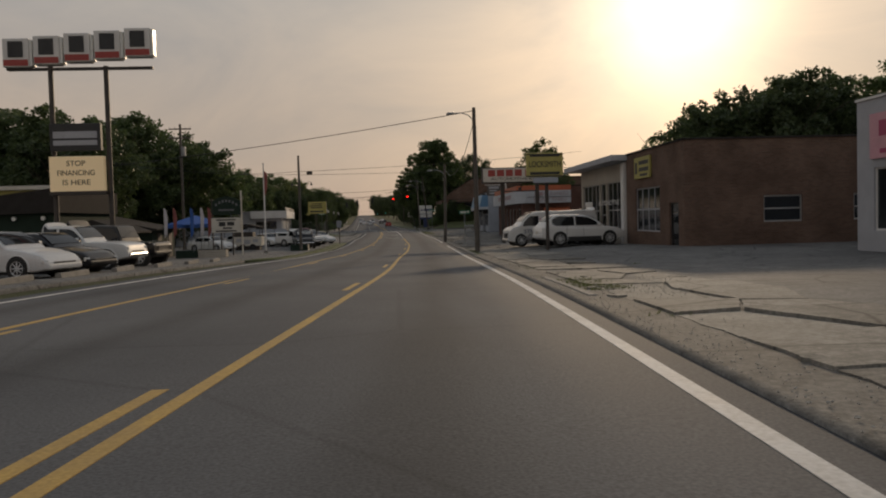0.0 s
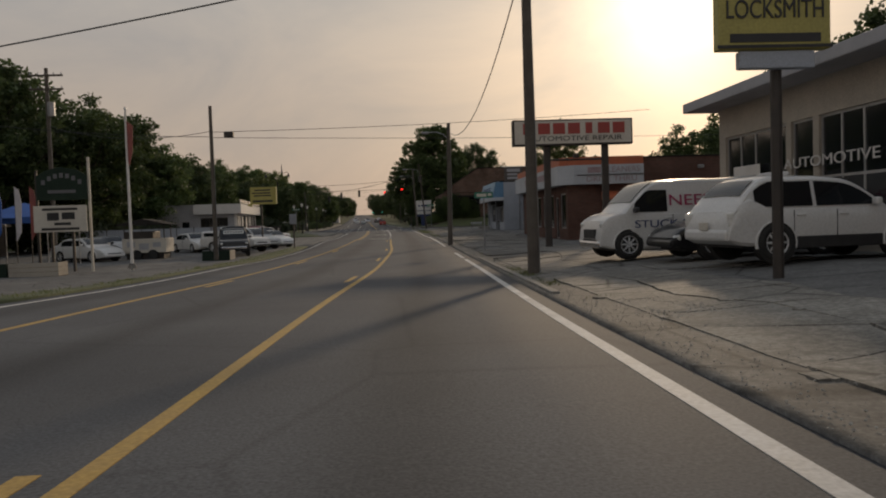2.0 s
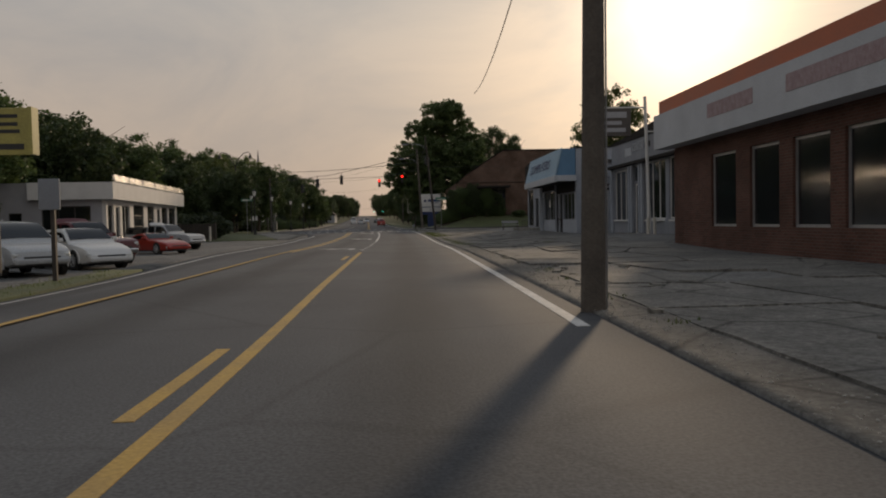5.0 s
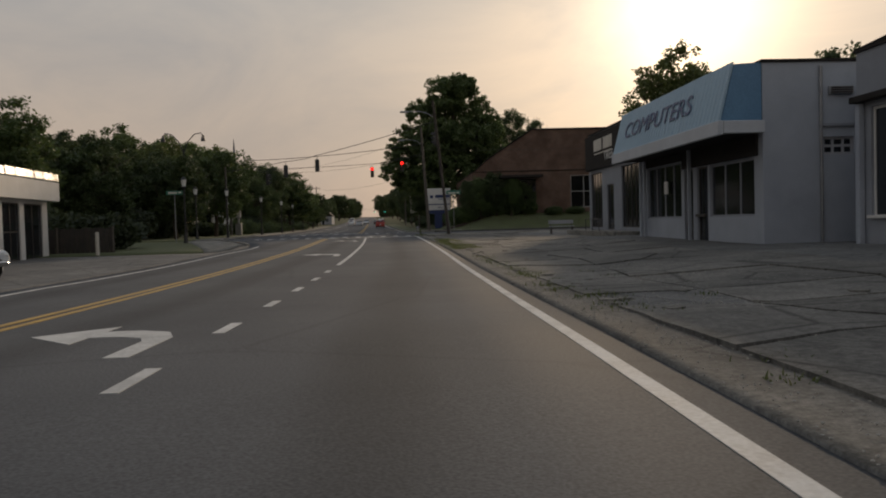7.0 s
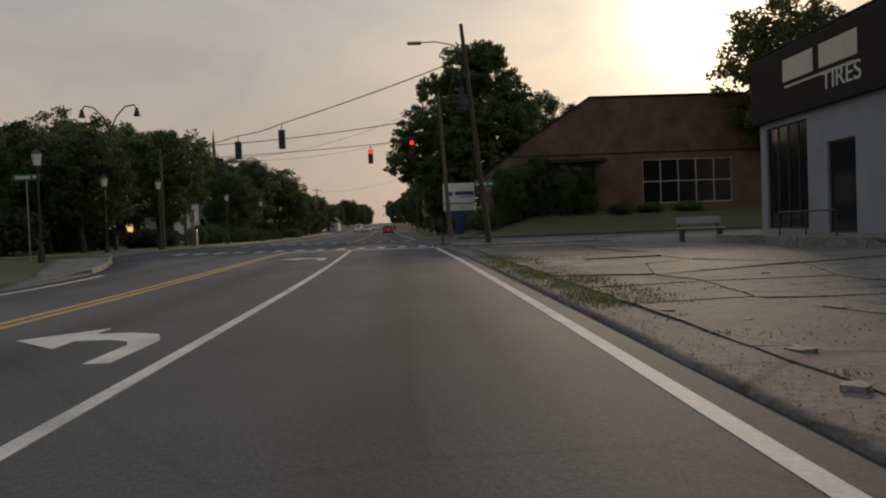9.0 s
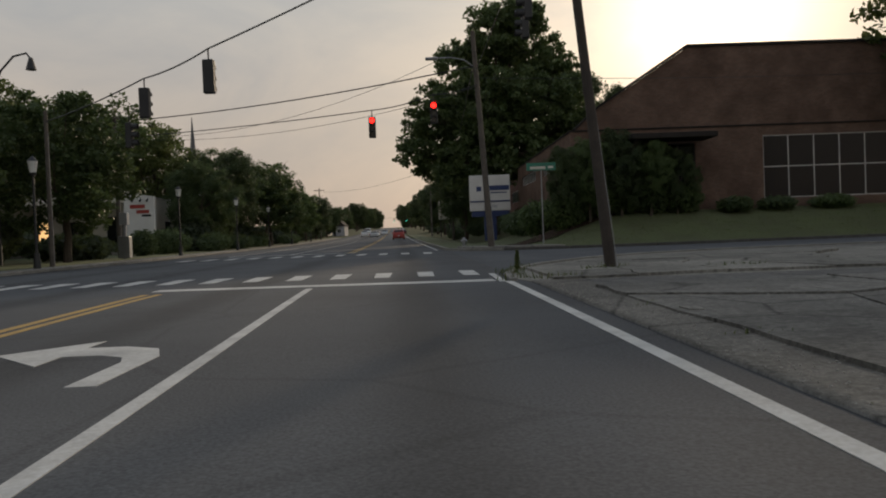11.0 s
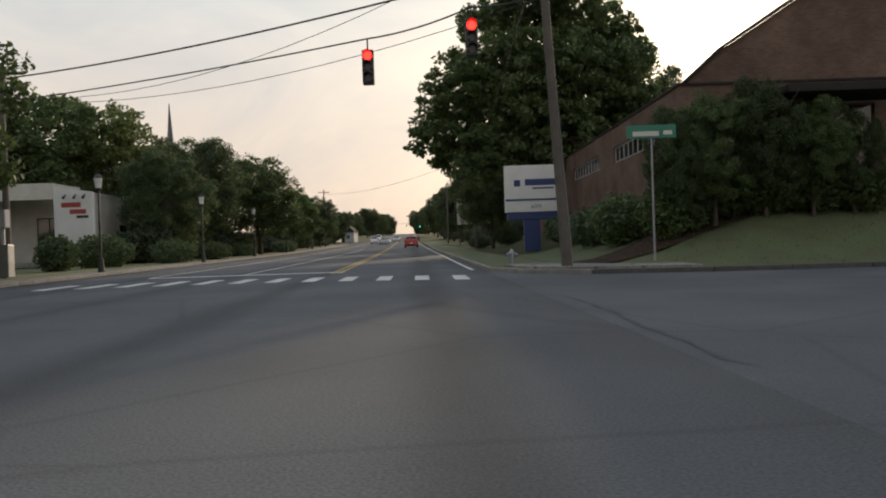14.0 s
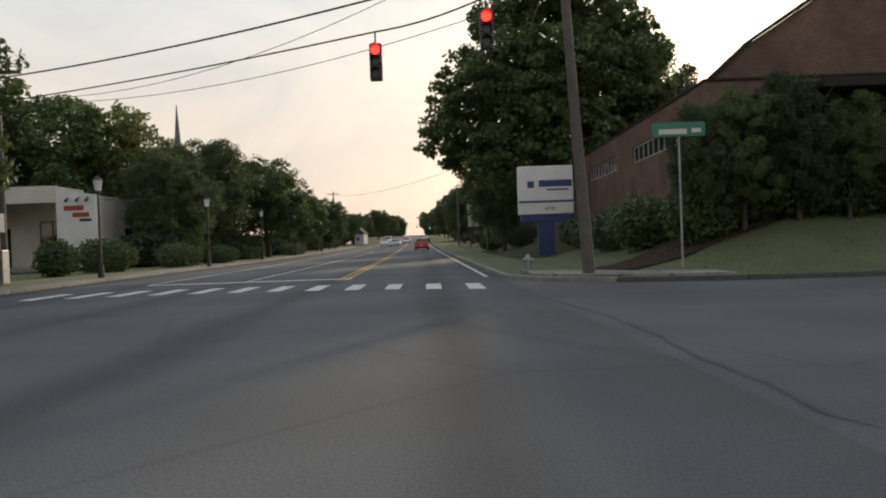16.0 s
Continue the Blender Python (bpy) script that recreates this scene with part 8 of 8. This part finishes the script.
tufts("lawn_grass", [(rng.uniform(6.4, 34), rng.uniform(173.6, 180)) for _ in range(2600)] + [(RX(y) + rng.uniform(.8, 3.3), y) for y in (rng.uniform(178, 215) for _ in range(700))], .07, 9, "short lawn grass blades", .3)
tufts("verge_grass", [(LX(y) - rng.uniform(.2, 1.6), y) for y in (rng.uniform(42, 90) for _ in range(260))] + [(LX(y) - rng.uniform(2.3, 6), y) for y in (rng.uniform(155, 215) for _ in range(700))], .1, 10, "thin roadside grass", .25)
r = thing("tall_weed", (4.56, 151.0, .1), 0, "single tall green weed at the kerb", "weed")
verts, faces = [], []
for k in range(420):
    z = rng.uniform(.03, .42)
    a = rng.uniform(0, math.tau)
    q = .028 + .02 * math.sin(z * 9)
    p, d = Vector((math.cos(a) * q * rng.random(), math.sin(a) * q * rng.random(), z)), Vector((math.cos(a) * .6, math.sin(a) * .6, 1.0)) * .04
    e = d.orthogonal().normalized() * .012
    i0 = len(verts)
    verts += [tuple(p), tuple(p + d * .5 + e), tuple(p + d), tuple(p + d * .5 - e)]
    faces.append((i0, i0 + 1, i0 + 2, i0 + 3))
me = bpy.data.meshes.new("leaves")
me.from_pydata(verts, [], faces)
me.materials.append(LEAVES[2])
c = new("foliage", me)
c.parent = r
part("stem", rod((0, 0, -.05), (0, 0, .4), .012, .005, 6), LEAVES[1], r, local=True)

for y in (18.6, 22.0, 25.4, 29.3, 33.4, 37.2, 41):
    x = LX(y) - 2.9
    b = thing("wheel_stop", (x, y, ground_z(x, y) + .12), 90 + rng.uniform(-4, 4), "pale concrete wheel stop", "wheel stop", "wheel stops")
    part("block", prism([(-.11, 0), (.11, 0), (.08, .17), (-.08, .17)], -1.0, 1.0, "y"), M_KERB, b, local=True)
    b.matrix_basis = pose(x, y, ground_z(x, y) + .115, 0, 0, rng.uniform(-4, 4))
# lit doorway seen deep among the trees
r = thing("lit_doorway", (-22.7, 187.1, .3), 0, "narrow warmly lit glass door panel among the trees", "door")
part("panel", bx(-23.0, -22.4, 187.0, 187.06, .9, 2.6, .01), M_WARM, r)
part("frame", bx(-23.1, -22.3, 187.07, 187.2, .2, 2.8, .02), M_IRON, r)
# far low brick building closing the avenue
r, w = building("far_brick_shop", -34, -24.6, 330, 342, .6, 3.6, {"*": M_BRICK}, {"s": [(2, 4, 1.2, 2.6, 2, 1, M_ALU)], "e": [(3, 5, 1.2, 2.6, 2, 1, M_ALU)]}, "far low red brick shop on the avenue", parapet=.2, cap=M_SHINGLE)
# low panel fence behind the second car lot
g = ground_z(-20, 96) + .1
r = thing("panel_fence", (-20, 97, g), 0, "low blue-grey sheet metal fence behind the cars", "fence")
for i in range(10):
    x = -28 + 1.5 * i
    part("panel", bx(x, x + 1.46, 97.0, 97.04, g + .08, g + 1.9), M_BLUEGREY, r)
    part("post", bx(x - .04, x + .02, 96.96, 97.08, g - .1, g + 1.98), M_IRON, r)
# grey cabinet on a post beside the pavement
r = thing("signal_cabinet", (-15.9, 183.2, .12), 0, "grey metal control cabinet on a short post", "cabinet")
part("post", rod((-15.9, 183.2, 0), (-15.9, 183.2, 2.2), .12, .12, 10), M_GALV, r)
part("cabinet", bx(-16.25, -15.55, 182.95, 183.45, .15, 1.5, .03), M_GALV, r)
part("upper_box", bx(-16.15, -15.65, 183.0, 183.4, 2.2, 2.95, .03), M_GREYW, r)
# houses far down the avenue
for x0, x1, y0, h, m, lab in ((-44, -33, 420, 4.2, M_CREAM, "cream"), (-50, -39, 520, 5.0, M_GREYW, "grey"), (-28, -24, 392, 3.2, M_GREYW, "white"), (9, 18, 430, 4.4, M_BRICK, "red brick"), (4, 12, 560, 4.8, M_CREAM, "cream")):
    g = GZ(y0)
    r, w = building("far_house", x0, x1, y0, y0 + 12, g, g + h, {"*": m}, {"s": [(1.0, 2.2, g + 1, g + 2.3, 2, 1, M_WHITEW), (2.6, 3.4, g + .06, g + 2.2, 1, 1, M_IRON)]}, lab + " house with a dark pitched roof far down the avenue", "house", parapet=0.0)
    tagged(r, group="far houses")
    part("gable_roof", prism([(x0 - .4, g + h - .02), ((x0 + x1) / 2, g + h + 2.2), (x1 + .4, g + h - .02)], y0 - .4, y0 + 12.4, "y"), M_SHINGLE, r)
for x, y, k, p, rz in ((-10.6, 345, "sedan", WHITE, -88), (-9.8, 372, "suv", SILVER, -88), (-4.4, 385, "sedan", BLACKP, 92), (-12.2, 425, "sedan", WHITE, -88), (-6.2, 430, "suv", WHITE, 92), (-15.5, 380, "van", WHITE, -88)):
    park(k, p, x, y, rz, "distant car on the avenue", "van" if k == "van" else "car", group="cars far down the avenue", dz=-.09)
